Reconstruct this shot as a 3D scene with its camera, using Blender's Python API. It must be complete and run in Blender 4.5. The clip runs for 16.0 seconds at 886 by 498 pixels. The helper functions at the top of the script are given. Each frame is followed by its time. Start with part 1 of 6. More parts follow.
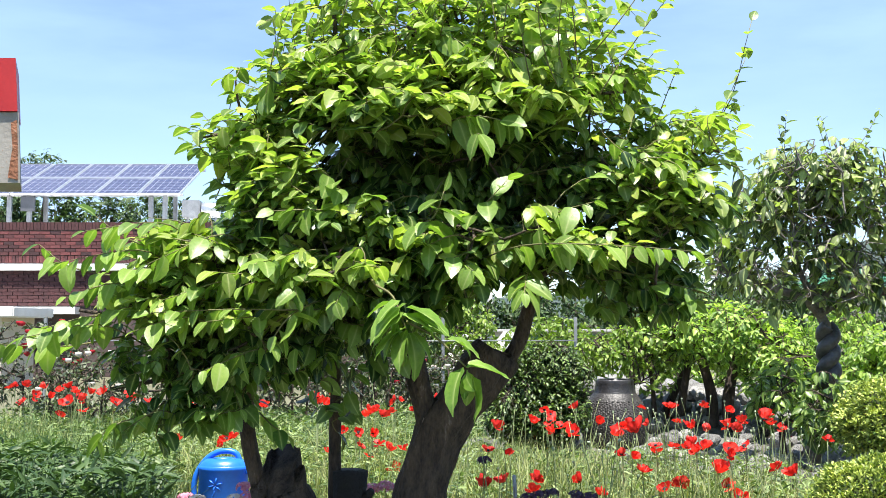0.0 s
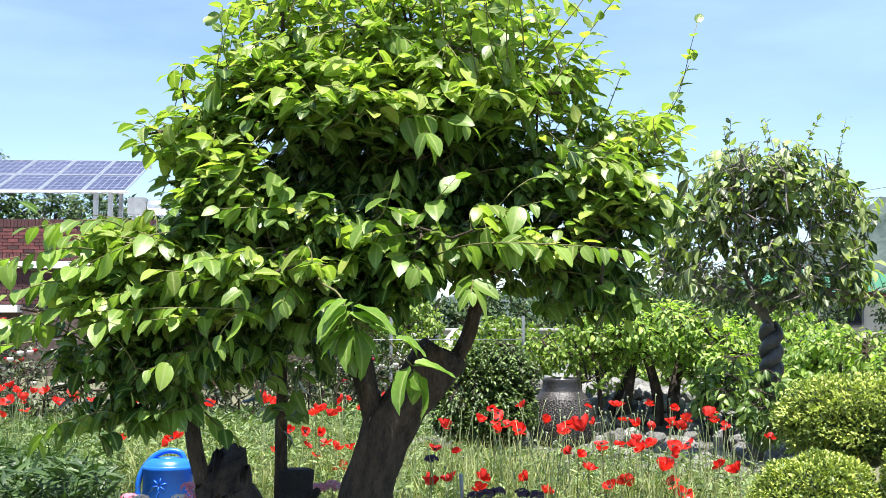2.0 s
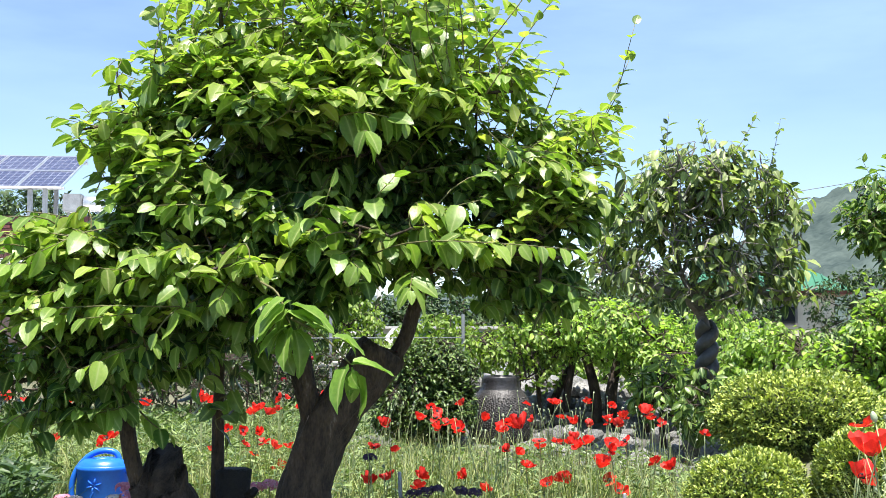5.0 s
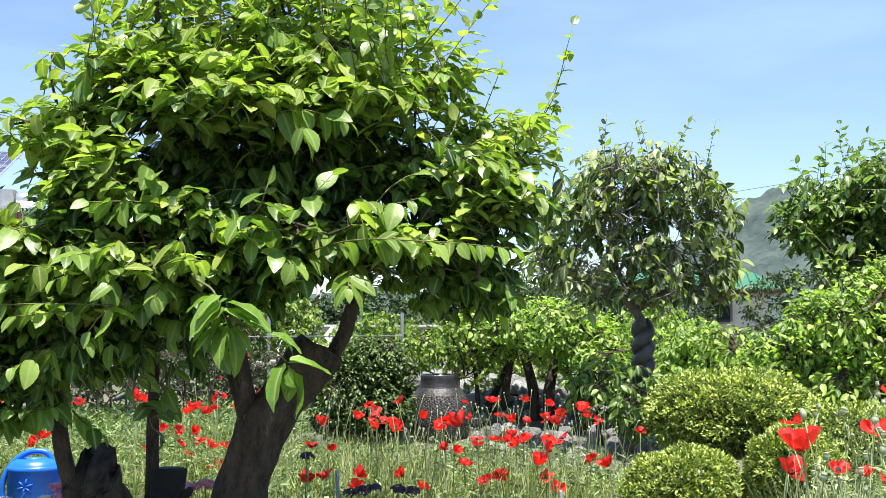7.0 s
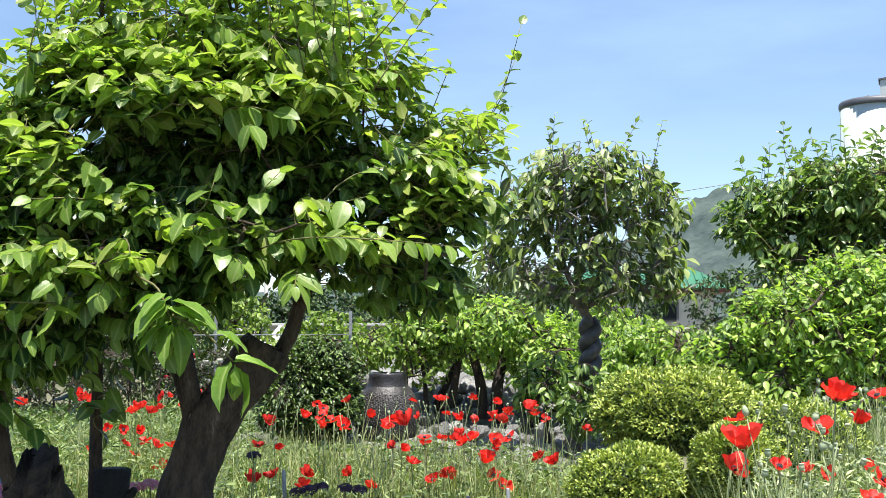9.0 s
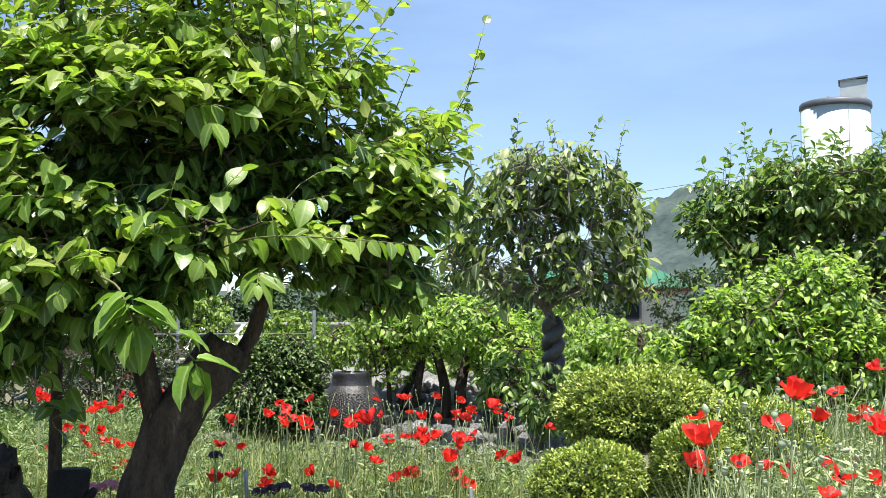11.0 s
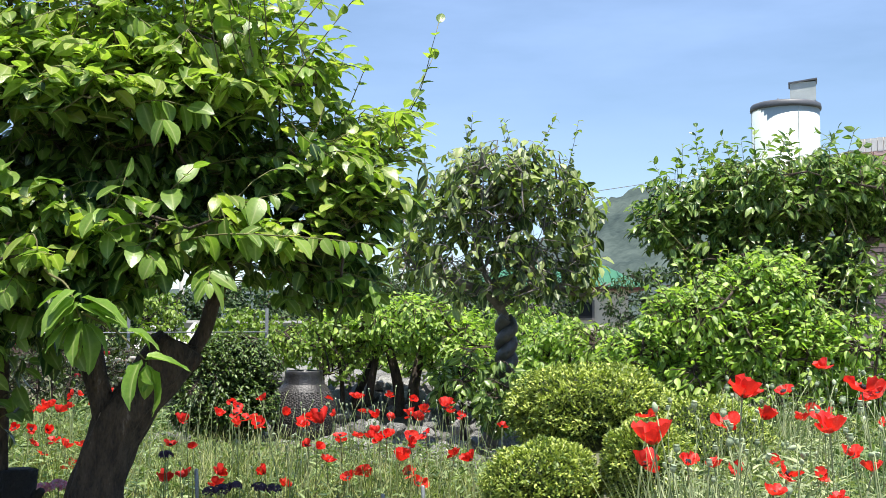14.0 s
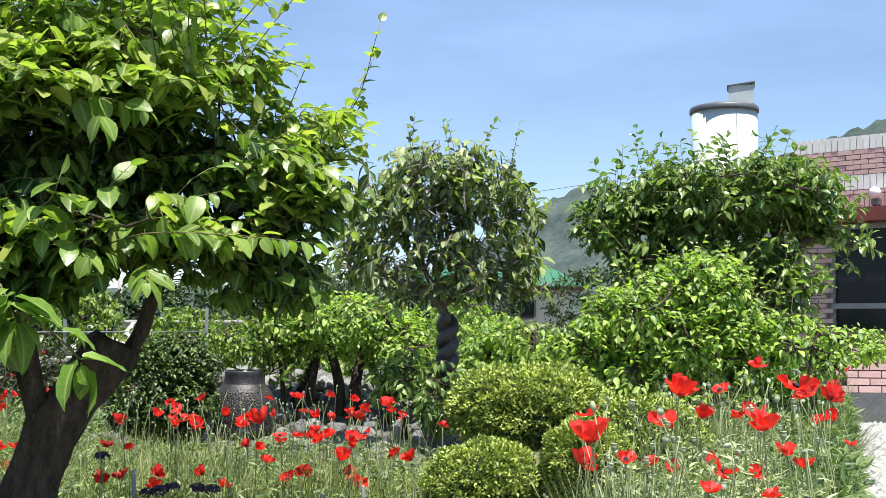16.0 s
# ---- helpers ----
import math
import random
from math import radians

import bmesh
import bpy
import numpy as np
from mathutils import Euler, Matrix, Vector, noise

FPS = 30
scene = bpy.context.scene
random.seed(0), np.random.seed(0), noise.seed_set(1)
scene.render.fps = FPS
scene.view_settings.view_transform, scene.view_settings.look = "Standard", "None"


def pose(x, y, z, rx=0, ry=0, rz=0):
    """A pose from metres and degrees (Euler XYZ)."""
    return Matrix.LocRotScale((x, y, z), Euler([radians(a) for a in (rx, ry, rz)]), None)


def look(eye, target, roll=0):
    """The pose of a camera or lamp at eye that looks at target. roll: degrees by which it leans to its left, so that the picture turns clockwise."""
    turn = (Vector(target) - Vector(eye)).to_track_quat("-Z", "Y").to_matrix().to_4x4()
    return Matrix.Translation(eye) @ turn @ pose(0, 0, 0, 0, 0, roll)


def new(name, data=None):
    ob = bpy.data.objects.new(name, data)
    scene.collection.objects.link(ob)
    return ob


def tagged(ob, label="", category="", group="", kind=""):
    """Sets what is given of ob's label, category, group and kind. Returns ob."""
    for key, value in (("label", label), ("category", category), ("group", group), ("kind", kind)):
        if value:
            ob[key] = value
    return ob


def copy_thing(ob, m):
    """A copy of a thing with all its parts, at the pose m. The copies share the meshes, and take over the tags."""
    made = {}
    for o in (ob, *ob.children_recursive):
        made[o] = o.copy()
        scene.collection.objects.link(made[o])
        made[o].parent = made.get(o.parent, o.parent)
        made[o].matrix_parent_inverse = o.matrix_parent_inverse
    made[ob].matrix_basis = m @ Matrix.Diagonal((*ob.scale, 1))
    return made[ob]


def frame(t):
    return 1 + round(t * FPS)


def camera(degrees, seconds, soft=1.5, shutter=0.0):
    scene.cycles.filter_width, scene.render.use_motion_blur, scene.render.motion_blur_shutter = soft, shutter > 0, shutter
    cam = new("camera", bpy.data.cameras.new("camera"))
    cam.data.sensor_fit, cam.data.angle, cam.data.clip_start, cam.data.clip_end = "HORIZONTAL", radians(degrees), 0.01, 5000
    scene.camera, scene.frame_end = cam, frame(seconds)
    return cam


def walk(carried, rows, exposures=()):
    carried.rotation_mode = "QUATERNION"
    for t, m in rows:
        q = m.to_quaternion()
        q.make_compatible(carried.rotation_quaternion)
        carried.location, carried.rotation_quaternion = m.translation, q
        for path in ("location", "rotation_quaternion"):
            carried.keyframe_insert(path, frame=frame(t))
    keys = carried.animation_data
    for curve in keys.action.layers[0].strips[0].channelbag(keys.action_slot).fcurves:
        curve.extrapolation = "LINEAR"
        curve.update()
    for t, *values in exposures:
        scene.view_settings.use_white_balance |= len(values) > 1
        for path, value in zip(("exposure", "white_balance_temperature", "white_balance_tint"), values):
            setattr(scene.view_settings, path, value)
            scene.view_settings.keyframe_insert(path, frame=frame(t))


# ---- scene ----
# The camera pans on a stand: it turns about an upright axis 0.12 m behind the lens.
cam = camera(42.5, 16.0, soft=0.35)
EYE, ARM = 0.95, 0.12
ROWS = [
    (0.0, 0.0, 3.925, 0.0), (0.5, -0.76, 3.9, 0.04), (1.0, -1.64, 3.89, 0.02), (1.5, -1.65, 3.885, 0.05),
    (2.0, -2.57, 3.87, 0.05), (2.5, -3.335, 3.846, 0.05), (3.0, -3.775, 3.83, 0.05), (3.5, -4.24, 3.823, 0.05),
    (4.0, -4.94, 3.8, 0.04), (4.2, -5.02, 3.8, 0.04), (6.3, -7.78, 3.71, 0.06), (6.5, -8.22, 3.702, 0.06),
    (7.0, -8.57, 3.704, 0.08), (7.5, -9.22, 3.68, 0.09), (8.0, -9.955, 3.662, 0.08), (8.5, -10.625, 3.641, 0.06),
    (9.0, -11.126, 3.631, 0.07), (9.5, -11.564, 3.627, 0.04), (10.0, -12.5, 3.602, 0.06), (10.2, -12.86, 3.6, 0.06),
    (12.3, -12.99, 3.56, 0.07), (12.5, -13.295, 3.559, 0.08), (13.0, -13.88, 3.55, 0.13), (13.5, -14.774, 3.535, 0.14),
    (14.0, -15.223, 3.517, 0.15), (14.5, -16.146, 3.503, 0.14), (15.0, -16.543, 3.505, 0.19), (15.5, -17.592, 3.475, 0.2),
    (16.0, -18.115, 3.5, 0.18),
]


def stand(yaw, pitch, roll):
    a = radians(yaw)
    return pose(-ARM * math.sin(a), ARM * (math.cos(a) - 1), EYE, 90 + pitch, 0, yaw) @ pose(0, 0, 0, 0, 0, roll)


walk(cam, [(t, stand(yaw, pitch, roll)) for t, yaw, pitch, roll in ROWS], exposures=[(0.0, 1.31), (8.0, 1.09), (16.0, 0.89)])

# ---- world, sun ----
SUN_UP, SUN_TURN = 73.5, 174.0
world = bpy.data.worlds.new("world")
scene.world = world
world.use_nodes = True
wn = world.node_tree.nodes
sky = wn.new("ShaderNodeTexSky")
sky.sky_type, sky.sun_disc = "NISHITA", False
sky.sun_elevation, sky.sun_rotation = radians(SUN_UP), radians(SUN_TURN)
sky.air_density, sky.dust_density, sky.ozone_density = 1.0, 0.2, 1.5
sky.altitude = 1500
wl = world.node_tree.links.new
# thin high cloud
wco, wmap, wnoise, wramp, wmix = (wn.new(k) for k in ("ShaderNodeTexCoord", "ShaderNodeMapping", "ShaderNodeTexNoise", "ShaderNodeMapRange", "ShaderNodeMix"))
wmap.inputs["Scale"].default_value = (1.6, 1.6, 7.0)
wnoise.inputs["Scale"].default_value, wnoise.inputs["Detail"].default_value, wnoise.inputs["Roughness"].default_value = 1.5, 6.0, 0.55
wramp.inputs["From Min"].default_value, wramp.inputs["From Max"].default_value, wramp.inputs["To Max"].default_value = 0.38, 0.75, 0.75
wmix.data_type = "RGBA"
wl(wco.outputs["Generated"], wmap.inputs[0])
wl(wmap.outputs[0], wnoise.inputs["Vector"])
wl(wnoise.outputs["Fac"], wramp.inputs[0])
wl(wramp.outputs[0], wmix.inputs[0])
wl(sky.outputs[0], wmix.inputs[6])
wmix.inputs[7].default_value = (2.95, 4.3, 7.0, 1)
wl(wmix.outputs[2], wn["Background"].inputs[0])
wn["Background"].inputs[1].default_value = 0.094
sun_data = bpy.data.lights.new("sun", "SUN")
sun_data.energy, sun_data.angle, sun_data.color = 5.4, radians(0.6), (1.0, 0.955, 0.88)
sun = new("sun", sun_data)
sa, se = radians(SUN_TURN), radians(SUN_UP)
sun.matrix_world = look((20 * math.sin(sa) * math.cos(se), 20 * math.cos(sa) * math.cos(se), 20 * math.sin(se)), (0, 0, 0))


# ---- materials ----
def shade(name, dark, light, rough=0.7, scale=6.0, fine=60.0, bump=0.2, metal=0.0, island=0.0, through_light=0.0, tint=None, sheen=0.5, each=False, rib=None, grain=None):
    """A surface whose colour runs from dark to light in two sizes of grain, with relief; through_light: how much light it lets through."""
    m = bpy.data.materials.new(name)
    m.use_nodes = True
    nt = m.node_tree
    n, link = nt.nodes, nt.links.new
    b = n["Principled BSDF"]
    b.inputs["Roughness"].default_value, b.inputs["Metallic"].default_value = rough, metal
    b.inputs["Specular IOR Level"].default_value = sheen
    co = n.new("ShaderNodeTexCoord")
    big, small = n.new("ShaderNodeTexNoise"), n.new("ShaderNodeTexNoise")
    big.inputs["Scale"].default_value, small.inputs["Scale"].default_value = scale, fine
    big.inputs["Detail"].default_value = small.inputs["Detail"].default_value = 5
    place = co.outputs["Object"]
    if grain:
        run = n.new("ShaderNodeMapping")
        run.inputs["Scale"].default_value = grain
        link(place, run.inputs[0])
        place = run.outputs[0]
    link(place, big.inputs["Vector"])
    link(place, small.inputs["Vector"])
    add = n.new("ShaderNodeMath")
    add.operation = "MULTIPLY_ADD"
    link(small.outputs["Fac"], add.inputs[0])
    add.inputs[1].default_value = 0.6
    link(big.outputs["Fac"], add.inputs[2])
    fac = add.outputs[0]
    span = n.new("ShaderNodeMapRange")
    span.inputs["From Min"].default_value, span.inputs["From Max"].default_value = 0.5, 1.1
    link(fac, span.inputs["Value"])
    fac = span.outputs[0]
    if island or each:
        src = n.new("ShaderNodeObjectInfo").outputs["Random"] if each else n.new("ShaderNodeNewGeometry").outputs["Random Per Island"]
        mixf = n.new("ShaderNodeMix")
        mixf.inputs[0].default_value = island or 0.6
        link(fac, mixf.inputs[2])
        link(src, mixf.inputs[3])
        fac = mixf.outputs[0]
    ramp = n.new("ShaderNodeValToRGB")
    ramp.color_ramp.elements[0].color, ramp.color_ramp.elements[1].color = (*dark, 1), (*light, 1)
    if island and not each:
        ramp.color_ramp.elements[0].position = 0.26
    if tint:
        ramp.color_ramp.elements[1].position = 0.82
        e = ramp.color_ramp.elements.new(1.0)
        e.color = (*tint, 1)
    link(fac, ramp.inputs[0])
    colour = ramp.outputs[0]
    if rib:
        at, pw, mk = n.new("ShaderNodeAttribute"), n.new("ShaderNodeMath"), n.new("ShaderNodeMix")
        at.attribute_name, pw.operation, mk.data_type = "rib", "POWER", "RGBA"
        pw.inputs[1].default_value = 9.0
        link(at.outputs["Fac"], pw.inputs[0])
        link(pw.outputs[0], mk.inputs[0])
        link(colour, mk.inputs[6])
        mk.inputs[7].default_value = (*rib, 1)
        colour = mk.outputs[2]
    link(colour, b.inputs["Base Color"])
    if bump:
        bp = n.new("ShaderNodeBump")
        bp.inputs["Strength"].default_value, bp.inputs["Distance"].default_value = bump, 0.02
        link(add.outputs[0], bp.inputs["Height"])
        link(bp.outputs[0], b.inputs["Normal"])
    if through_light:
        tr = n.new("ShaderNodeBsdfTranslucent")
        warm = n.new("ShaderNodeMix")
        warm.data_type, warm.blend_type = "RGBA", "MULTIPLY"
        warm.inputs[0].default_value = 1.0
        link(colour, warm.inputs[6])
        warm.inputs[7].default_value = (1.25, 1.5, 0.55, 1) if light[1] > light[0] else (1.3, 1.0, 0.8, 1)
        link(warm.outputs[2], tr.inputs[0])
        mx = n.new("ShaderNodeMixShader")
        mx.inputs[0].default_value = through_light
        link(b.outputs[0], mx.inputs[1])
        link(tr.outputs[0], mx.inputs[2])
        link(mx.outputs[0], n["Material Output"].inputs[0])
    return m


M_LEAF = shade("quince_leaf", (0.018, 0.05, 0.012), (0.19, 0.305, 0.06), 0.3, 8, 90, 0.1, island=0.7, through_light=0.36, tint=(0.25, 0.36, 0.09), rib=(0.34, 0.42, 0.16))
# lighter copies of the quince leaf for front sprays: sunlight put into the colour
M_LEAF_SPRAY = shade("quince_leaf_painted_sun", (0.055, 0.12, 0.02), (0.25, 0.37, 0.07), 0.36, 8, 90, 0.1, island=0.7, through_light=0.42, tint=(0.31, 0.4, 0.09), rib=(0.36, 0.43, 0.16))
M_LEAF_SPRAY_ONE = shade("quince_leaf_painted_sun_single", (0.055, 0.12, 0.02), (0.25, 0.37, 0.07), 0.36, 8, 90, 0.1, each=True, island=0.7, through_light=0.42, tint=(0.31, 0.4, 0.09), rib=(0.36, 0.43, 0.16))
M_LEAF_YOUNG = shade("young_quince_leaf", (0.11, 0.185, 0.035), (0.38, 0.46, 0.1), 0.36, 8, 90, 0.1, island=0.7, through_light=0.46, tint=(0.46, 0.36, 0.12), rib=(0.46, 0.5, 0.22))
M_LEAF_GREY = shade("old_quince_leaf", (0.05, 0.08, 0.03), (0.37, 0.44, 0.17), 0.42, 8, 90, 0.1, island=0.75, through_light=0.4, tint=(0.36, 0.26, 0.14), rib=(0.42, 0.5, 0.2))
M_LEAF_BRIGHT = shade("fresh_shrub_leaf", (0.09, 0.18, 0.035), (0.46, 0.6, 0.13), 0.45, 8, 90, 0.1, island=0.7, through_light=0.42, tint=(0.5, 0.61, 0.15), rib=(0.45, 0.54, 0.2))
M_LEAF_DARK = shade("evergreen_leaf", (0.012, 0.034, 0.01), (0.13, 0.22, 0.045), 0.5, 8, 90, 0.1, island=0.7, through_light=0.25, tint=(0.2, 0.3, 0.07), rib=(0.42, 0.5, 0.2))
M_LEAF_TALL = shade("tall_tree_leaf", (0.045, 0.1, 0.024), (0.3, 0.41, 0.11), 0.32, 8, 90, 0.1, island=0.7, through_light=0.36, rib=(0.42, 0.5, 0.2))
M_LEAF_YELLOW = shade("yellow_shrub_leaf", (0.11, 0.19, 0.025), (0.27, 0.36, 0.06), 0.45, 8, 90, 0.1, island=0.7, through_light=0.35)
M_BOX = shade("box_leaf", (0.07, 0.125, 0.02), (0.5, 0.56, 0.12), 0.5, 8, 90, 0.1, island=0.65, through_light=0.16, tint=(0.5, 0.52, 0.16))
# near-black colour that paints the shade seen between box leaves
M_BOX_CORE = shade("box_inner_shade", (0.02, 0.03, 0.012), (0.05, 0.07, 0.02), 0.9, 20, 120, 0.5)
M_BARK = shade("dark_bark", (0.006, 0.0045, 0.004), (0.088, 0.062, 0.045), 0.9, 24, 130, 1.0, grain=(1.0, 1.0, 0.35), tint=(0.16, 0.13, 0.105))
M_BARK_GREY = shade("grey_twig_bark", (0.06, 0.052, 0.046), (0.22, 0.195, 0.175), 0.75, 14, 90, 0.6)
M_TWIG = shade("green_twig", (0.06, 0.062, 0.02), (0.19, 0.175, 0.06), 0.7, 30, 120, 0.2)
M_GRASS = shade("poppy_stalks", (0.06, 0.095, 0.025), (0.39, 0.41, 0.155), 0.6, 3, 40, 0.0, island=0.6, through_light=0.3, tint=(0.5, 0.48, 0.29))
M_GRASS_GREY = shade("poppy_stalks_grey", (0.1, 0.15, 0.06), (0.46, 0.5, 0.27), 0.6, 3, 40, 0.0, island=0.6, through_light=0.25, tint=(0.52, 0.52, 0.32))
M_IRIS = shade("iris_blade", (0.025, 0.058, 0.016), (0.09, 0.15, 0.04), 0.5, 5, 60, 0.1, island=0.6, through_light=0.2)
M_PETAL = shade("poppy_petal", (0.55, 0.006, 0.008), (0.86, 0.05, 0.032), 0.5, 30, 160, 0.15, each=True, island=0.6, through_light=0.35, tint=(0.88, 0.19, 0.13))
M_STAMEN = shade("poppy_heart", (0.012, 0.01, 0.02), (0.06, 0.05, 0.06), 0.8, 60, 200, 0.6)
M_CAPSULE = shade("poppy_capsule", (0.2, 0.26, 0.15), (0.42, 0.48, 0.31), 0.6, 40, 150, 0.2, each=True)
M_GROUND = shade("garden_soil", (0.04, 0.046, 0.022), (0.15, 0.145, 0.085), 0.95, 1.4, 22, 0.8, tint=(0.2, 0.21, 0.1))
M_BLUE = shade("blue_plastic", (0.01, 0.115, 0.56), (0.018, 0.16, 0.68), 0.33, 6, 80, 0.03)
M_POT = shade("dark_glazed_clay", (0.016, 0.015, 0.015), (0.062, 0.057, 0.055), 0.45, 10, 70, 0.5)
M_POT_NECK = shade("black_glazed_clay", (0.012, 0.012, 0.014), (0.045, 0.043, 0.046), 0.35, 10, 70, 0.3)
M_BRICK = shade("dark_red_brick", (0.025, 0.015, 0.017), (0.165, 0.045, 0.045), 0.8, 5, 60, 0.4, each=True, island=0.75, tint=(0.075, 0.05, 0.05))
M_MORTAR = shade("mortar", (0.16, 0.14, 0.13), (0.3, 0.28, 0.26), 0.9, 8, 90, 0.4)
M_MORTAR_DARK = shade("dark_mortar", (0.05, 0.035, 0.03), (0.12, 0.085, 0.08), 0.9, 8, 90, 0.4)
M_PINK = shade("pink_brick", (0.5, 0.31, 0.29), (0.64, 0.43, 0.4), 0.75, 5, 60, 0.3, each=True, island=0.6)
M_PALE = shade("white_brick", (0.66, 0.62, 0.59), (0.82, 0.79, 0.76), 0.6, 5, 60, 0.2, each=True, island=0.5)
M_WHITE = shade("white_paint", (0.62, 0.61, 0.58), (0.82, 0.81, 0.79), 0.55, 3, 40, 0.1)
M_BEIGE = shade("beige_render", (0.50, 0.44, 0.36), (0.66, 0.6, 0.5), 0.85, 3, 60, 0.3)
M_RED = shade("red_sheet", (0.3, 0.008, 0.01), (0.42, 0.02, 0.02), 0.45, 3, 50, 0.05)
M_RUST = shade("rusty_white_sheet", (0.2, 0.185, 0.165), (0.3, 0.28, 0.25), 0.6, 6, 50, 0.2, tint=(0.22, 0.1, 0.045))
M_CELL = shade("solar_cell", (0.035, 0.04, 0.085), (0.07, 0.075, 0.13), 0.25, 4, 60, 0.0, each=True)
M_ALU = shade("aluminium", (0.5, 0.51, 0.53), (0.68, 0.69, 0.7), 0.35, 6, 80, 0.05, metal=0.8)
M_STEEL = shade("galvanised_steel", (0.22, 0.23, 0.24), (0.4, 0.41, 0.42), 0.5, 8, 90, 0.1, metal=0.6)
M_TANK = shade("pale_steel_tank", (0.4, 0.47, 0.46), (0.5, 0.565, 0.555), 0.4, 0.8, 12, 0.03)
M_TANK_RIM = shade("grey_steel_rim", (0.06, 0.065, 0.075), (0.11, 0.115, 0.13), 0.5, 3, 40, 0.1)
M_ROOF = shade("green_sheet_roof", (0.025, 0.12, 0.062), (0.05, 0.18, 0.1), 0.5, 2, 30, 0.1)
M_DARK = shade("dark_metal_frame", (0.10, 0.09, 0.085), (0.2, 0.185, 0.175), 0.5, 5, 60, 0.1)
M_ROCK = shade("grey_rock", (0.06, 0.06, 0.06), (0.5, 0.49, 0.46), 0.85, 9, 60, 0.9, each=True, island=0.5)
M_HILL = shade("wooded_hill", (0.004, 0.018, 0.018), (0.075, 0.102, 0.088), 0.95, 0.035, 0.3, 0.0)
M_WOOD_FAR = shade("far_tree_leaf", (0.014, 0.042, 0.012), (0.09, 0.15, 0.038), 0.6, 1, 20, 0.1, island=0.7, through_light=0.2)
M_GRAVEL = shade("white_gravel", (0.24, 0.23, 0.22), (0.62, 0.61, 0.58), 0.9, 9, 70, 1.0, island=0.5)
M_GLASS = bpy.data.materials.new("dark_window_glass")
M_GLASS.use_nodes = True
gb = M_GLASS.node_tree.nodes["Principled BSDF"]
gb.inputs["Base Color"].default_value, gb.inputs["Roughness"].default_value = (0.02, 0.022, 0.025, 1), 0.06
gb.inputs["Specular IOR Level"].default_value = 0.12


# ---- mesh helpers ----
class Acc:
    """Vertices and faces gathered for one mesh."""

    def __init__(self):
        self.v, self.f, self.n = [], [], 0

    def add(self, verts, faces):
        verts = np.asarray(verts, float)
        self.v.append(verts)
        self.f.extend([[i + self.n for i in f] for f in faces])
        self.n += len(verts)

    def many(self, verts, faces):
        """verts: k copies of one shape, (k, m, 3); faces of the one shape."""
        k, m = verts.shape[:2]
        self.v.append(verts.reshape(-1, 3))
        off = (np.arange(k) * m + self.n)
        by = {}
        for f in faces:
            by.setdefault(len(f), []).append(f)
        for fs in by.values():
            self.f.extend((np.array(fs)[None] + off[:, None, None]).reshape(-1, len(fs[0])).tolist())
        self.n += k * m

    def tube(self, pts, radii, sides=6, wob=0.0, rng=None, caps=True):
        pts = [Vector(p) for p in pts]
        rings, up = [], None
        for i, p in enumerate(pts):
            d = (pts[min(i + 1, len(pts) - 1)] - pts[max(i - 1, 0)]).normalized()
            if up is None:
                up = Vector((1, 0, 0)) if abs(d.x) < 0.8 else Vector((0, 1, 0))
            a = (up - d * up.dot(d)).normalized()
            b = d.cross(a)
            up = a
            for k in range(sides):
                an = 2 * math.pi * k / sides
                r = radii[i] * (1 + (wob * (1.3 * noise.noise((2.2 * math.cos(an) + p.x * 3, 2.2 * math.sin(an), p.z * 5)) + 0.7 * noise.noise((6 * math.cos(an), 6 * math.sin(an) + p.x, p.z * 9))) if wob else 0))
                rings.append(p + (a * math.cos(an) + b * math.sin(an)) * r)
        faces = []
        for i in range(len(pts) - 1):
            for k in range(sides):
                faces.append((i * sides + k, i * sides + (k + 1) % sides, (i + 1) * sides + (k + 1) % sides, (i + 1) * sides + k))
        if caps:
            faces.append(tuple(range(sides))[::-1])
            faces.append(tuple(range((len(pts) - 1) * sides, len(pts) * sides)))
        self.add(rings, faces)

    def box(self, x0, x1, y0, y1, z0, z1, m=None, bevel=0.0):
        bm = bmesh.new()
        bmesh.ops.create_cube(bm, size=1)
        for v in bm.verts:
            v.co = ((x0 + x1) / 2 + v.co.x * (x1 - x0), (y0 + y1) / 2 + v.co.y * (y1 - y0), (z0 + z1) / 2 + v.co.z * (z1 - z0))
        if bevel:
            bmesh.ops.bevel(bm, geom=bm.edges[:], offset=bevel, segments=2, affect="EDGES")
        if m:
            bm.transform(m)
        self.add([v.co[:] for v in bm.verts], [[v.index for v in f.verts] for f in bm.faces] if not bm.verts.index_update() else [])
        bm.free()

    def lathe(self, profile, cx, cy, sides=32):
        rings = [(cx + r * math.cos(2 * math.pi * k / sides), cy + r * math.sin(2 * math.pi * k / sides), z) for r, z in profile for k in range(sides)]
        faces = [(i * sides + k, i * sides + (k + 1) % sides, (i + 1) * sides + (k + 1) % sides, (i + 1) * sides + k) for i in range(len(profile) - 1) for k in range(sides)]
        self.add(rings, faces)

    def mesh(self, name, smooth=True):
        me = bpy.data.meshes.new(name)
        if self.v:
            me.from_pydata(np.concatenate(self.v).tolist(), [], self.f)
        if smooth:
            me.polygons.foreach_set("use_smooth", [True] * len(me.polygons))
        me.update()
        return me


def thing(name, at, label, category, group="", kind=""):
    ob = new(name)
    ob.matrix_basis = Matrix.Translation(at)
    ob.empty_display_size = 0.1
    return tagged(ob, label, category, group, kind)


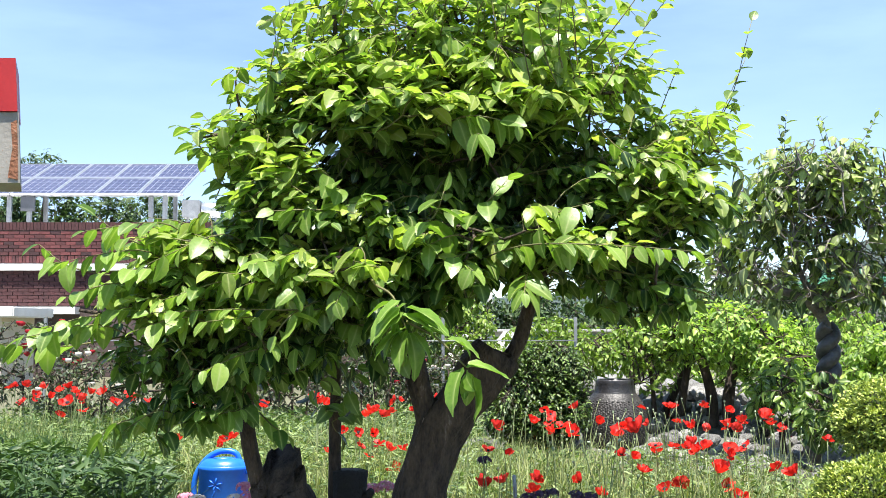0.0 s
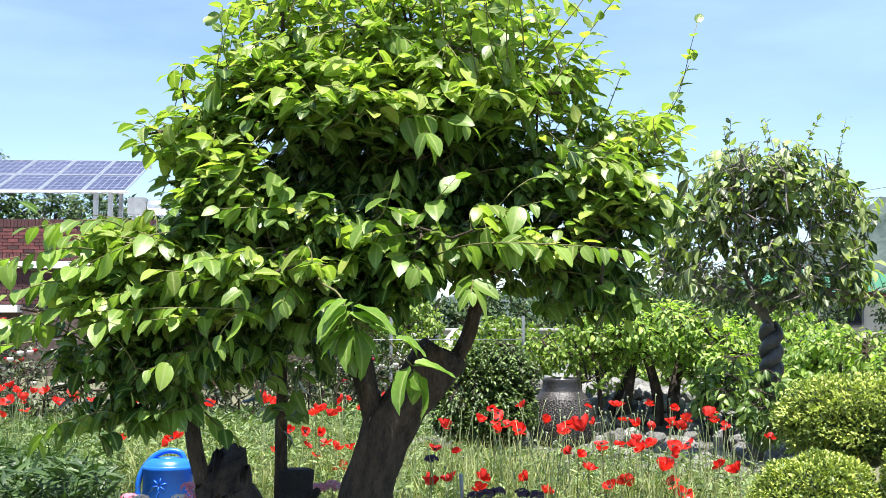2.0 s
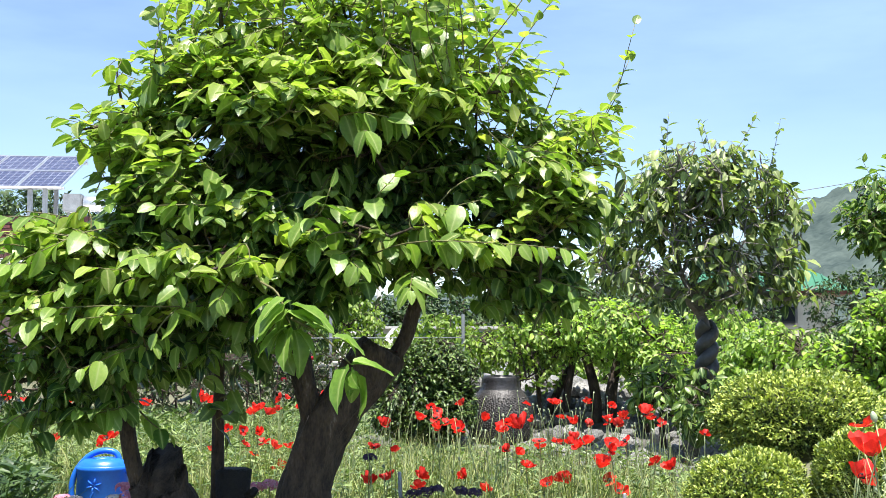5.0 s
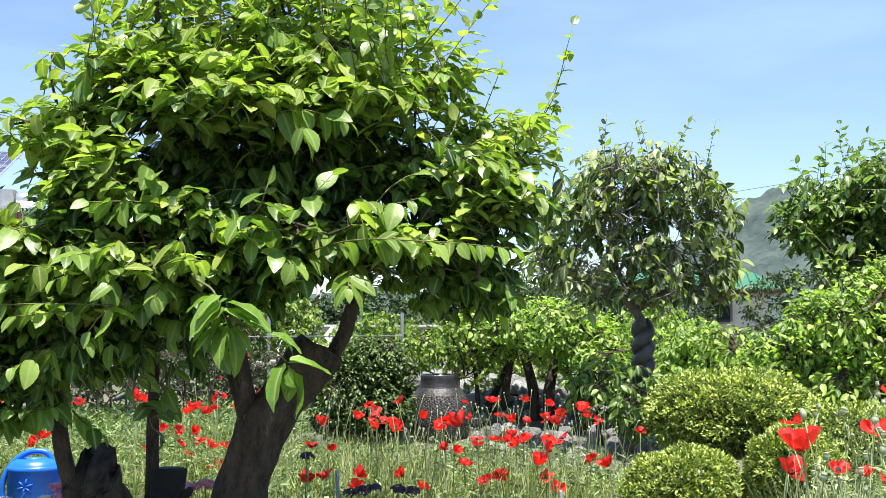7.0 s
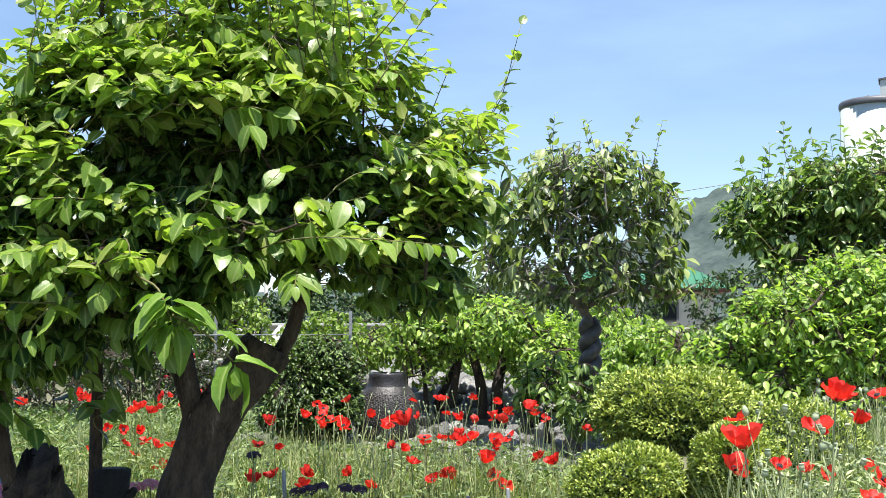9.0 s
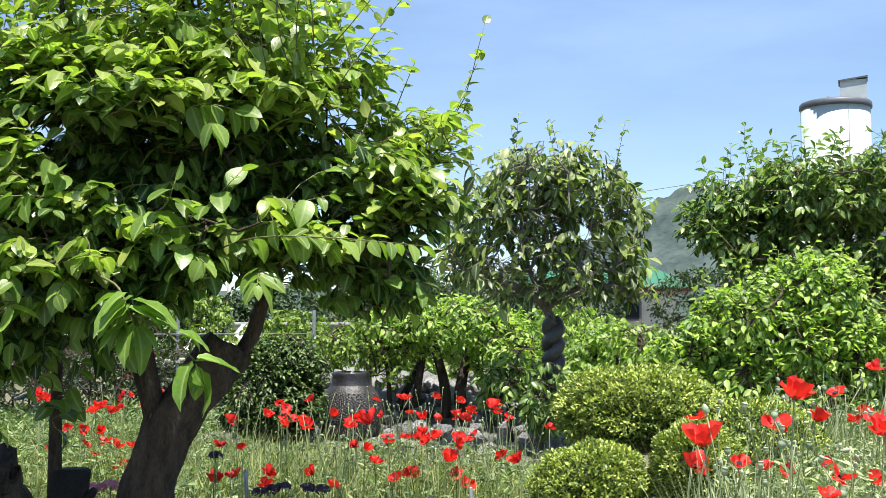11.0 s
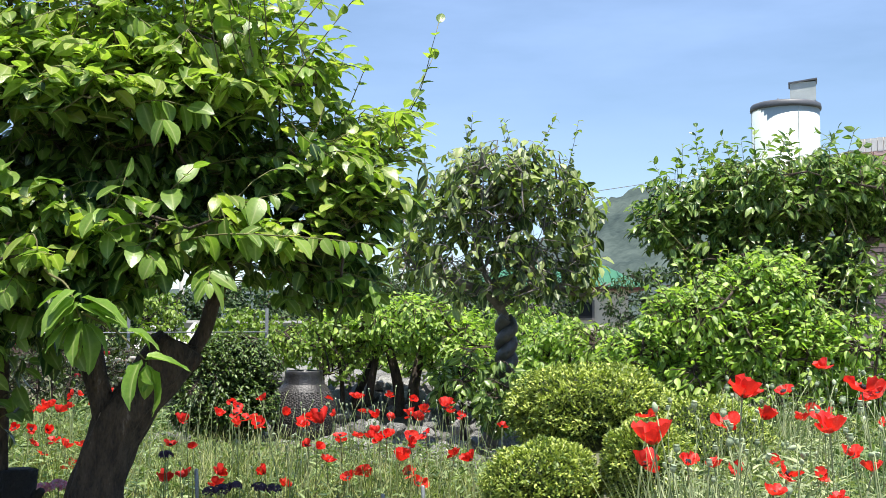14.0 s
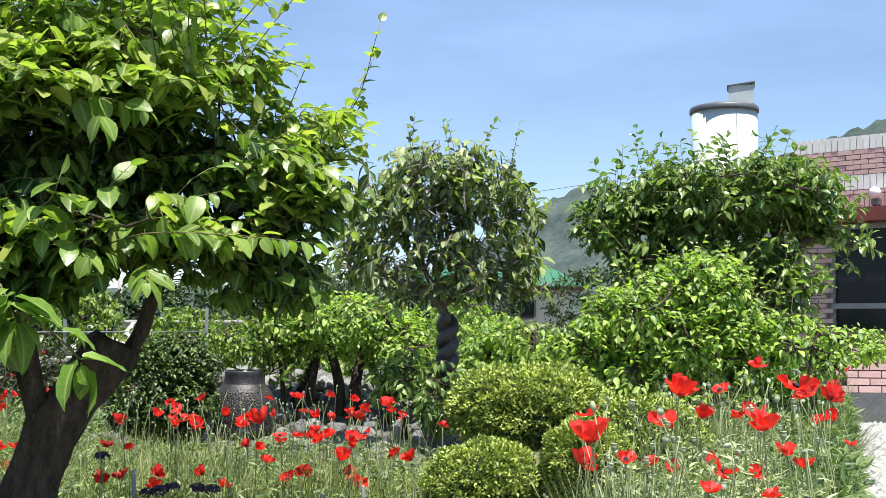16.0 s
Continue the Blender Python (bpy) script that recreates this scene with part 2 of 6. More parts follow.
def part(name, acc, material, parent, label="", smooth=True, kind=""):
    me = acc if isinstance(acc, bpy.types.Mesh) else acc.mesh(name, smooth)
    if not me.materials:
        me.materials.append(material)
    ob = new(name, me)
    ob.parent = parent
    root = parent
    m = Matrix.Identity(4)
    while root:
        m = root.matrix_basis @ m if not root.parent else root.matrix_parent_inverse @ root.matrix_basis @ m
        root = root.parent
    ob.matrix_parent_inverse = m.inverted()
    return tagged(ob, label, kind=kind)


def solid(name, acc, material, label, category, kind="", group="", smooth=False):
    """A top-level thing of one mesh."""
    me = acc.mesh(name, smooth)
    me.materials.append(material)
    return tagged(new(name, me), label, category, group, kind)


def unit(a):
    return a / np.maximum(np.linalg.norm(a, axis=-1, keepdims=True), 1e-9)


def leaf_shape(stations, widths, fold=0.35, curl=0.25, wave=0.0):
    """A leaf of length 1 along y, folded along its midrib and curled down to its tip."""
    v, f = [], []
    for i, (s, w) in enumerate(zip(stations, widths)):
        z = -curl * s * s
        wv = wave * math.sin(i * 2.3)
        v += [(-w, s, z + w * fold + wv), (0, s, z), (w, s, z + w * fold - wv)]
    for i in range(len(stations) - 1):
        a = 3 * i
        f += [(a, a + 1, a + 4, a + 3), (a + 1, a + 2, a + 5, a + 4)]
    return np.array(v, float), f


LEAF_FINE = leaf_shape((0, 0.06, 0.18, 0.38, 0.58, 0.78, 0.91, 1.0), (0.004, 0.14, 0.25, 0.305, 0.29, 0.2, 0.1, 0.004), 0.2, 0.28, 0.015)
LEAF_LONG = leaf_shape((0, 0.06, 0.18, 0.38, 0.58, 0.78, 0.91, 1.0), (0.004, 0.11, 0.21, 0.262, 0.25, 0.175, 0.09, 0.004), 0.3, 0.4, 0.03)
LEAF_MID = leaf_shape((0, 0.2, 0.5, 0.8, 1.0), (0.01, 0.2, 0.27, 0.15, 0.005), 0.35, 0.25)
LEAF_SMALL = leaf_shape((0, 0.45, 1.0), (0.03, 0.27, 0.01), 0.3, 0.2)


def frames_of(direction, normal):
    """Turning matrices whose y runs along the leaf and whose z is its upper face."""
    y = unit(direction)
    x = unit(np.cross(y, normal))
    z = np.cross(x, y)
    return np.stack([x, y, z], axis=-1)


def put_leaves(acc, shape, pos, rot, size):
    v = np.einsum("kij,mj->kmi", rot, shape[0]) * size[:, None, None] + pos[:, None, :]
    acc.many(v, shape[1])


def curve(a, b, c, n):
    t = np.linspace(0, 1, n)[:, None]
    return (1 - t) ** 2 * np.asarray(a) + 2 * t * (1 - t) * np.asarray(b) + t * t * np.asarray(c)


def smooth_line(points, n=6):
    """A Catmull-Rom line through the points."""
    p = [np.asarray(q, float) for q in points]
    p = [2 * p[0] - p[1]] + p + [2 * p[-1] - p[-2]]
    out = []
    for i in range(1, len(p) - 2):
        for t in np.linspace(0, 1, n, endpoint=False):
            out.append(0.5 * (2 * p[i] + (p[i + 1] - p[i - 1]) * t + (2 * p[i - 1] - 5 * p[i] + 4 * p[i + 1] - p[i + 2]) * t ** 2 + (3 * p[i] - p[i - 1] - 3 * p[i + 1] + p[i + 2]) * t ** 3))
    return out + [p[-2]]


def limb(acc, points, r0, r1, sides=8, wob=0.06, rng=random, power=1.0):
    line = smooth_line(points)
    n = len(line)
    acc.tube(line, [r0 + (r1 - r0) * (i / (n - 1)) ** power for i in range(n)], sides, wob, rng)
    return line


def twig_leaves(line, rng, spacing, length, reach, droop, lift=0.6, spread=0.8):
    """Leaves set in turn along the last stretch of a twig: places, directions, upper faces, lengths."""
    line = np.asarray(line)
    seg = np.linalg.norm(np.diff(line, axis=0), axis=1)
    total = seg.sum()
    cum = np.concatenate([[0], np.cumsum(seg)])
    n = max(2, int(min(reach, total) / spacing))
    s = total - np.arange(n) * spacing * rng.uniform(0.85, 1.15, n)
    s = np.clip(s, 0, total)
    pos = np.stack([np.interp(s, cum, line[:, k]) for k in range(3)], -1)
    d = unit(line[-1] - line[max(0, len(line) - 4)])
    side = unit(np.cross(d, (0, 0, 1.0)) + 1e-6)
    up = np.cross(side, d)
    ang = np.arange(n) * 2.4 + rng.uniform(0, 6.3)
    out = side * np.cos(ang)[:, None] + up * np.sin(ang)[:, None] * 0.5
    dirs = unit(d * rng.uniform(0.2, 0.8, (n, 1)) + out * spread + np.array((0, 0, -1.0)) * droop * rng.uniform(0.1, 1.7, (n, 1)))
    nor = unit(np.array((0, 0, 1.0)) * lift + d * 0.5 * rng.uniform(-0.2, 1, (n, 1)) + rng.normal(0, 0.45, (n, 3)))
    size = length * rng.uniform(0.7, 1.2, n)
    size[: max(1, n // 5)] *= 0.72
    return pos, dirs, nor, size


def flat_leaves(line, rng, spacing, length, reach, droop):
    """Leaves set by turns to the two sides of a twig, upper faces to the sky, tips bent down."""
    line = np.asarray(line)
    seg = np.linalg.norm(np.diff(line, axis=0), axis=1)
    cum = np.concatenate([[0], np.cumsum(seg)])
    total = cum[-1]
    n = max(3, int(min(reach, total) / spacing))
    s = np.clip(total - np.arange(n) * spacing * rng.uniform(0.8, 1.2, n), 0, total)
    pos = np.stack([np.interp(s, cum, line[:, k]) for k in range(3)], -1)
    d = unit(line[-1] - line[max(0, len(line) - 4)])
    side = unit(np.cross(d, (0, 0, 1.0)) + rng.normal(0, 0.15, 3) + 1e-6)
    sign = np.where(np.arange(n) % 2, 1.0, -1.0)[:, None] * side
    ahead = rng.uniform(0.25, 0.8, (n, 1))
    ahead[0] = 1.6
    dirs = unit(d * ahead + sign * rng.uniform(0.55, 1.0, (n, 1)) + np.array((0, 0, -1.0)) * droop * rng.uniform(0.1, 1.5, (n, 1)) + rng.normal(0, 0.18, (n, 3)))
    nor = unit(np.array((0, 0, 1.0)) + sign * rng.uniform(-0.1, 0.45, (n, 1)) + d * rng.uniform(-0.1, 0.4, (n, 1)) + rng.normal(0, 0.28, (n, 3)))
    size = length * rng.uniform(0.65, 1.2, n)
    size[: max(1, n // 4)] *= 0.7
    return pos, dirs, nor, size


def leafy_crown(limbs, masses, axis, seed, branches, spacing=0.034, reach=0.24):
    """Outward-growing leafy twigs that fill the masses of a crown: centre, radii, twigs, leaf length, droop, kind of leaf."""
    rng = np.random.default_rng(seed)
    have = np.concatenate([np.asarray(l) for l in limbs])
    wood, fine, leaves = Acc(), Acc(), {}
    share = np.array([m[6] for m in masses], float)

    def spot(m, lo):
        d = unit(rng.normal(0, 1, 3))
        return np.array(m[:3]) + d * np.array(m[3:6]) * (lo + (1 - lo) * rng.uniform(0, 1) ** 0.6)

    for _ in range(branches):
        p = spot(masses[rng.choice(len(masses), p=share / share.sum())], 0.1)
        q = have[np.argmin(np.linalg.norm(have - p, axis=1) + rng.uniform(0, 0.15, len(have)))]
        far = np.linalg.norm(p - q)
        ln = curve(q, (p + q) / 2 + rng.normal(0, 0.08, 3) * far, p, 7)
        wood.tube(ln, np.linspace(0.005 + 0.012 * min(1, far), 0.004, 7), 5)
        have = np.concatenate([have, ln[2:]])
    for m in masses:
        for _ in range(m[6]):
            p = spot(m, 0.25)
            out = np.array((p[0] - axis[0], p[1] - axis[1], 0.0))
            way = unit(unit(out) * 0.75 + np.array((0, 0, 0.15)) + rng.normal(0, 0.45, 3))
            base = p - way * rng.uniform(0.12, 0.26)
            q = have[np.argmin(np.linalg.norm(have - base, axis=1))]
            far = np.linalg.norm(base - q)
            if far > 0.3:
                q = base + (q - base) * 0.3 / far
            ln = curve(q, base + np.array((0, 0, 0.03)), p, 6)
            fine.tube(ln, np.linspace(0.0035, 0.0015, 6), 3, caps=False)
            leaves.setdefault(m[9], []).append(flat_leaves(ln, rng, spacing, m[7], reach, m[8]))
    return wood, fine, leaves, rng


def grow(limbs, blobs, seed, branches, twigs, length, spacing=0.035, reach=0.25, droop=0.6, shell=0.45, bow=0.12, rise=0.0, lift=0.6):
    """Fills the blobs of a crown with branches, twigs and leaves that spring from the limbs."""
    rng = np.random.default_rng(seed)
    nodes = [np.asarray(l) for l in limbs]
    have = np.concatenate(nodes)
    wood, fine, leaves = Acc(), Acc(), []
    size = np.array([b[3] * b[4] * b[5] for b in blobs]) ** 0.75 * np.array([b[6] if len(b) > 6 else 1.0 for b in blobs])
    size /= size.sum()

    def spot(lo):
        b = blobs[rng.choice(len(blobs), p=size)]
        d = unit(rng.normal(0, 1, 3))
        return np.array(b[:3]) + d * np.array(b[3:6]) * (lo + (1 - lo) * rng.uniform(0, 1) ** 0.6), d

    for _ in range(branches):
        p, d = spot(0.2)
        q = have[np.argmin(np.linalg.norm(have - p, axis=1) + rng.uniform(0, 0.15, len(have)))]
        mid = (p + q) / 2 + np.array((0, 0, -rise)) + rng.normal(0, 0.06, 3) * np.linalg.norm(p - q)
        ln = curve(q, mid, p, 7)
        r = 0.006 + 0.012 * min(1, np.linalg.norm(p - q))
        wood.tube(ln, np.linspace(r, 0.004, 7), 5)
        have = np.concatenate([have, ln[2:]])
    for _ in range(twigs):
        p, d = spot(shell)
        q = have[np.argmin(np.linalg.norm(have - p, axis=1))]
        far = np.linalg.norm(p - q)
        if far > 0.35:
            q = p + (q - p) * 0.35 / far
        mid = (p + q) / 2 + np.array((0, 0, bow)) * min(far, 0.35) + rng.normal(0, 0.02, 3)
        ln = curve(q, mid, p, 5)
        fine.tube(ln, np.linspace(0.0035, 0.0016, 5), 3, caps=False)
        leaves.append(twig_leaves(ln, rng, spacing, length, reach, droop, lift))
    return wood, fine, leaves, rng


def join_leaves(leaves):
    pos, dirs, nor, size = (np.concatenate([l[i] for l in leaves]) for i in range(4))
    return pos, frames_of(dirs, nor), size


def with_ribs(me):
    """Marks the midrib of each leaf, the middle one of every three points."""
    me.attributes.new("rib", "FLOAT", "POINT").data.foreach_set("value", (np.arange(len(me.vertices)) % 3 == 1).astype(float))
    return me


def foliage_parts(leaves, shape, material, parent, single=0, single_material=None, name="foliage"):
    """The leaves of a plant: those that stand furthest towards the path singly, the rest as one part."""
    pos, rot, size = join_leaves(leaves)
    order = np.argsort(pos[:, 1])
    acc = Acc()
    rest = order[single:]
    put_leaves(acc, shape, pos[rest], rot[rest], size[rest])
    with_ribs(part(name, acc, material, parent, kind="stuff").data)
    if single:
        one = Acc()
        one.add(shape[0], shape[1])
        me = with_ribs(one.mesh("leaf"))
        me.materials.append(single_material or material)
        base = parent.matrix_basis.inverted()
        for i in order[:single]:
            ob = new("leaf", me)
            ob.parent = parent
            m = Matrix(rot[i].tolist()).to_4x4()
            ob.matrix_basis = base @ Matrix.Translation(pos[i]) @ m @ Matrix.Scale(float(size[i]), 4)
    return len(pos)

# ---- ground ----
ground = Acc()
gx = np.concatenate([[-3000, -600, -120, -40, -15], np.linspace(-8, 10, 73), [18, 45, 130, 600, 3000]])
gy = np.concatenate([[-3000, -500, -80, -20, -6], np.linspace(-2, 16, 73), [24, 45, 130, 600, 3000]])
verts = [(x, y, 0.03 * (noise.noise((x * 0.9, y * 0.9, 0.3)) if abs(x) < 12 and abs(y) < 18 else 0) - 0.01) for y in gy for x in gx]
nx = len(gx)
ground.add(verts, [(j * nx + i, j * nx + i + 1, (j + 1) * nx + i + 1, (j + 1) * nx + i) for j in range(len(gy) - 1) for i in range(nx - 1)])
solid("ground", ground, M_GROUND, "brown and green garden soil with scattered litter", "ground", "structure", smooth=True)


# ---- quince trees ----
def spray(fine, leaves, points, rng, length, spacing=0.045, reach=0.5, droop=1.2, r=0.004):
    """One drooping shoot with its leaves."""
    line = smooth_line([np.asarray(p) + rng.normal(0, 0.018, 3) * (i > 0) for i, p in enumerate(points)], 4)
    fine.tube(line, np.linspace(r, r * 0.4, len(line)), 5)
    leaves.append(flat_leaves(line, rng, spacing, length, reach, droop))


def shoots(fine, leaves, spots, rng, length, tall):
    """Upright young shoots with small leaves."""
    for p in spots:
        p = np.array(p) - np.array((0, 0, 0.18))
        top = p + np.array((0, 0, 0.18)) + np.array((rng.normal(0, 0.13), rng.normal(0, 0.1), tall * rng.uniform(0.5, 1.1)))
        line = curve(p, (np.array(p) + top) / 2 + rng.normal(0, 0.06, 3), top, 6)
        fine.tube(line, np.linspace(0.003, 0.0012, 6), 4)
        leaves.append(twig_leaves(line, rng, 0.033, length, tall + 0.08, 0.15, 0.7, 0.9))


NEARER = Matrix.Translation((0, 0, EYE)) @ Matrix.Scale(0.86, 4) @ Matrix.Translation((0, 0, -EYE))


def quince_tree():
    tree = thing("quince_tree", (-0.08, 4.95, 0), "thick-trunked quince tree with bright green drooping leaves", "tree")
    rng = random.Random(3)
    trunk = Acc()
    # the trunk leans over into a thick sawn stub
    bole = smooth_line([(-0.11, 4.95, -0.22), (-0.1, 4.95, -0.02), (-0.095, 4.95, 0.2), (-0.03, 4.95, 0.46), (0.06, 4.95, 0.61), (0.15, 4.95, 0.73), (0.215, 4.95, 0.82)], 9)
    girth = np.interp(np.linspace(0, 1, len(bole)), (0, 0.17, 0.33, 0.5, 0.67, 0.83, 1), (0.15, 0.13, 0.119, 0.098, 0.104, 0.114, 0.112))
    tip = [bole[-1] + np.array((0.018, 0, 0.026)), bole[-1] + np.array((0.022, 0, 0.032)), bole[-1] + np.array((0.012, 0, 0.01))]
    trunk.tube(bole + tip, [*girth, 0.104, 0.07, 0.004], 34, 0.16)
    limbs = [bole]
    limbs.append(limb(trunk, [(0.265, 4.96, 0.78), (0.33, 4.96, 0.89), (0.365, 4.97, 1.0), (0.405, 5.0, 1.12), (0.38, 5.0, 1.35)], 0.034, 0.028, 14, 0.08, rng))
    limbs.append(limb(trunk, [(-0.03, 4.94, 0.46), (-0.095, 4.94, 0.66), (-0.13, 4.96, 0.85), (-0.14, 4.98, 1.05), (-0.2, 5.0, 1.35), (-0.25, 5.0, 1.7)], 0.058, 0.028, 16, 0.12, rng))
    limbs.append(limb(trunk, [(-0.25, 5.0, 1.65), (-0.35, 5.0, 2.0), (-0.46, 5.0, 2.1), (-0.5, 5.0, 2.6)], 0.035, 0.005, 7, 0.05, rng))
    limbs.append(limb(trunk, [(-0.2, 5.0, 1.5), (-0.5, 4.95, 1.68), (-0.95, 4.95, 1.75)], 0.035, 0.005, 7, 0.05, rng))
    limbs.append(limb(trunk, [(0.36, 5.0, 1.3), (0.3, 5.0, 1.7), (0.1, 5.0, 2.0), (0.0, 5.0, 2.4)], 0.042, 0.005, 7, 0.05, rng))
    limbs.append(limb(trunk, [(0.36, 5.0, 1.3), (0.6, 4.98, 1.5), (0.95, 4.98, 1.62)], 0.04, 0.005, 7, 0.05, rng))
    limbs.append(limb(trunk, [(0.33, 5.0, 1.55), (0.45, 5.0, 1.85), (0.55, 5.0, 2.05)], 0.03, 0.005, 7, 0.05, rng))
    limbs.append(limb(trunk, [(-0.12, 4.98, 1.1), (-0.1, 4.8, 1.25), (-0.05, 4.55, 1.35), (0.0, 4.35, 1.35)], 0.035, 0.005, 7, 0.05, rng))
    limbs.append(limb(trunk, [(0.36, 4.98, 1.15), (0.5, 4.75, 1.22), (0.7, 4.6, 1.24), (0.95, 4.55, 1.22)], 0.03, 0.005, 7, 0.05, rng))
    part("trunk", trunk, M_BARK, tree, "dark rough bark with sawn limb ends")
    scar = Acc()
    scar.tube([(-0.08, 4.89, 0.57), (-0.088, 4.878, 0.52), (-0.092, 4.872, 0.46), (-0.1, 4.864, 0.41)], [0.003, 0.007, 0.006, 0.002], 8, 0.3)
    part("bark_scar", scar, M_SCAR, tree, "pale peeled strip of bark")
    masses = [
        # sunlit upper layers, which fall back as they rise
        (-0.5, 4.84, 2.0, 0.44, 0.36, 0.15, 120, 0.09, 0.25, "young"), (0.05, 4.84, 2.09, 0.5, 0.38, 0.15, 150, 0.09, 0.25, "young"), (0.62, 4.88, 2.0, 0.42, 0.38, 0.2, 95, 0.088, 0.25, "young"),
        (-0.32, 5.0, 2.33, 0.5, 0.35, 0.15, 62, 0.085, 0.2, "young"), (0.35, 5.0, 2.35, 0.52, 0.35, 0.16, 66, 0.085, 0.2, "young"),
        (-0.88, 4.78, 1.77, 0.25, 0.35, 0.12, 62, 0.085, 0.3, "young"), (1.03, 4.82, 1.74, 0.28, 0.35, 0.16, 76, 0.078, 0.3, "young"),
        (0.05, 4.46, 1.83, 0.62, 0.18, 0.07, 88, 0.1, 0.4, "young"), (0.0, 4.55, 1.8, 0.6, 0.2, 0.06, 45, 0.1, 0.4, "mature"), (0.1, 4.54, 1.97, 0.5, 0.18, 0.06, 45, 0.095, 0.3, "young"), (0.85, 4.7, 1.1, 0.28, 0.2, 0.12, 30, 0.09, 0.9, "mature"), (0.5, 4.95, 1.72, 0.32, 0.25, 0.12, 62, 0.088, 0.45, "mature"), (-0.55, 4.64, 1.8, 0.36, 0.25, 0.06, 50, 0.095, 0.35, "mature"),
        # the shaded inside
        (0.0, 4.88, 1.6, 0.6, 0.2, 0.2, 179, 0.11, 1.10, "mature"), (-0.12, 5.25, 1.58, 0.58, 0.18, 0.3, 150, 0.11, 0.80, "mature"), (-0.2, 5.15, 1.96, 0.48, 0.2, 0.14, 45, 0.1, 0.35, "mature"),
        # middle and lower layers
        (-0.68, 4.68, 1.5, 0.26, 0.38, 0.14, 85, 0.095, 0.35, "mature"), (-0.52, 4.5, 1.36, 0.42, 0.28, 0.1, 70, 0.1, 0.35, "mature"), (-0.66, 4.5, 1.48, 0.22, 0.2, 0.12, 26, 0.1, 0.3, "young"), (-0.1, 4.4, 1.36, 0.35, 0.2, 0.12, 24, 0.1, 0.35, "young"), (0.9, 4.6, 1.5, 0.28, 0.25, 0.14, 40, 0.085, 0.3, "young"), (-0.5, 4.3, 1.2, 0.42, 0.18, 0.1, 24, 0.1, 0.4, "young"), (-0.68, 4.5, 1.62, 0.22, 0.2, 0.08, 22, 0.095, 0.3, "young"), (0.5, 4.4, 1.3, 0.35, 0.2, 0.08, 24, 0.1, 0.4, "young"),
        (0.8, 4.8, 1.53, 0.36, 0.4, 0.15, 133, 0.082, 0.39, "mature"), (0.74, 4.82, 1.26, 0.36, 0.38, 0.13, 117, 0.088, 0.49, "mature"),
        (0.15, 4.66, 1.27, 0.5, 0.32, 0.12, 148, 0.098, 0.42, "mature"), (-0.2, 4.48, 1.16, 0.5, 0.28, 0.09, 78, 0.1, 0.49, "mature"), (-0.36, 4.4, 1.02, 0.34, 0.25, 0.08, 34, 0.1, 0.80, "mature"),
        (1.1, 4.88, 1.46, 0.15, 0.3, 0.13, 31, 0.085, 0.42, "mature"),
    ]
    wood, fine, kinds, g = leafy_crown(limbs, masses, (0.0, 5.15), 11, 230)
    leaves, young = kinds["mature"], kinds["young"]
    top = [(x, 4.8 + g.uniform(-0.4, 0.3), 2.42 - 0.45 * (x / 0.95) ** 2 + g.uniform(-0.3, 0.05)) for x in g.uniform(-0.8, 0.8, 54)]
    shoots(fine, young, top, g, 0.072, 0.27)
    side = [(-0.9, 4.9, 1.74), (-0.98, 4.88, 1.68), (-0.8, 4.9, 1.95), (1.0, 4.9, 1.75), (1.1, 4.88, 1.6), (0.9, 4.9, 1.95)]
    shoots(fine, young, side, g, 0.036, 0.16)
    for end, mid in (((1.33, 4.84, 2.29), (1.2, 4.86, 1.85)), ((1.29, 4.9, 1.96), (1.19, 4.88, 1.72)), ((1.3, 4.88, 2.1), (1.16, 4.88, 1.8))):
        spray(fine, young, [(0.8, 4.95, mid[2] - 0.3), mid, end], g, 0.085, 0.055, 0.6, 0.5, 0.0035)
    front = []
    # the low spray that hangs out furthest: foot and tip of each leaf
    for points in ([(-0.3, 4.75, 1.25), (-0.26, 4.2, 1.12), (-0.18, 4.07, 1.06), (-0.13, 4.05, 0.94)], [(-0.13, 4.05, 0.97), (-0.02, 4.03, 0.91), (0.08, 4.02, 0.81)]):
        line = smooth_line(points, 5)
        fine.tube(line, np.linspace(0.006, 0.003, len(line)), 6)
    hanging = np.array([(-0.17, 1.04, -0.27, 0.99), (-0.15, 1.02, -0.26, 0.91), (-0.14, 0.99, -0.26, 0.89), (-0.13, 0.95, -0.25, 0.86), (-0.13, 0.94, -0.18, 0.81), (-0.12, 0.93, -0.07, 0.77), (-0.11, 0.93, -0.03, 0.83), (-0.13, 1.02, 0.03, 0.95), (-0.11, 0.99, 0.02, 0.93), (-0.09, 0.94, 0.00, 0.92), (0.02, 0.91, 0.13, 0.85), (0.07, 0.81, 0.00, 0.67), (0.09, 0.79, 0.09, 0.67), (0.10, 0.78, 0.15, 0.63), (0.08, 0.81, 0.23, 0.79)])
    way = np.stack([hanging[:, 2] - hanging[:, 0], g.uniform(-0.09, 0.03, len(hanging)), hanging[:, 3] - hanging[:, 1]], -1)
    foot = np.stack([hanging[:, 0], g.uniform(4.0, 4.06, len(hanging)), hanging[:, 1]], -1)
    out = np.stack([np.sign(way[:, 0]) * 0.5, np.full(len(way), -0.35), np.full(len(way), 0.9)], -1)
    low = [(foot, unit(way + np.array((0, 0, 0.035))), unit(out + g.normal(0, 0.3, way.shape)), np.linalg.norm(way, axis=1) * 0.98)]
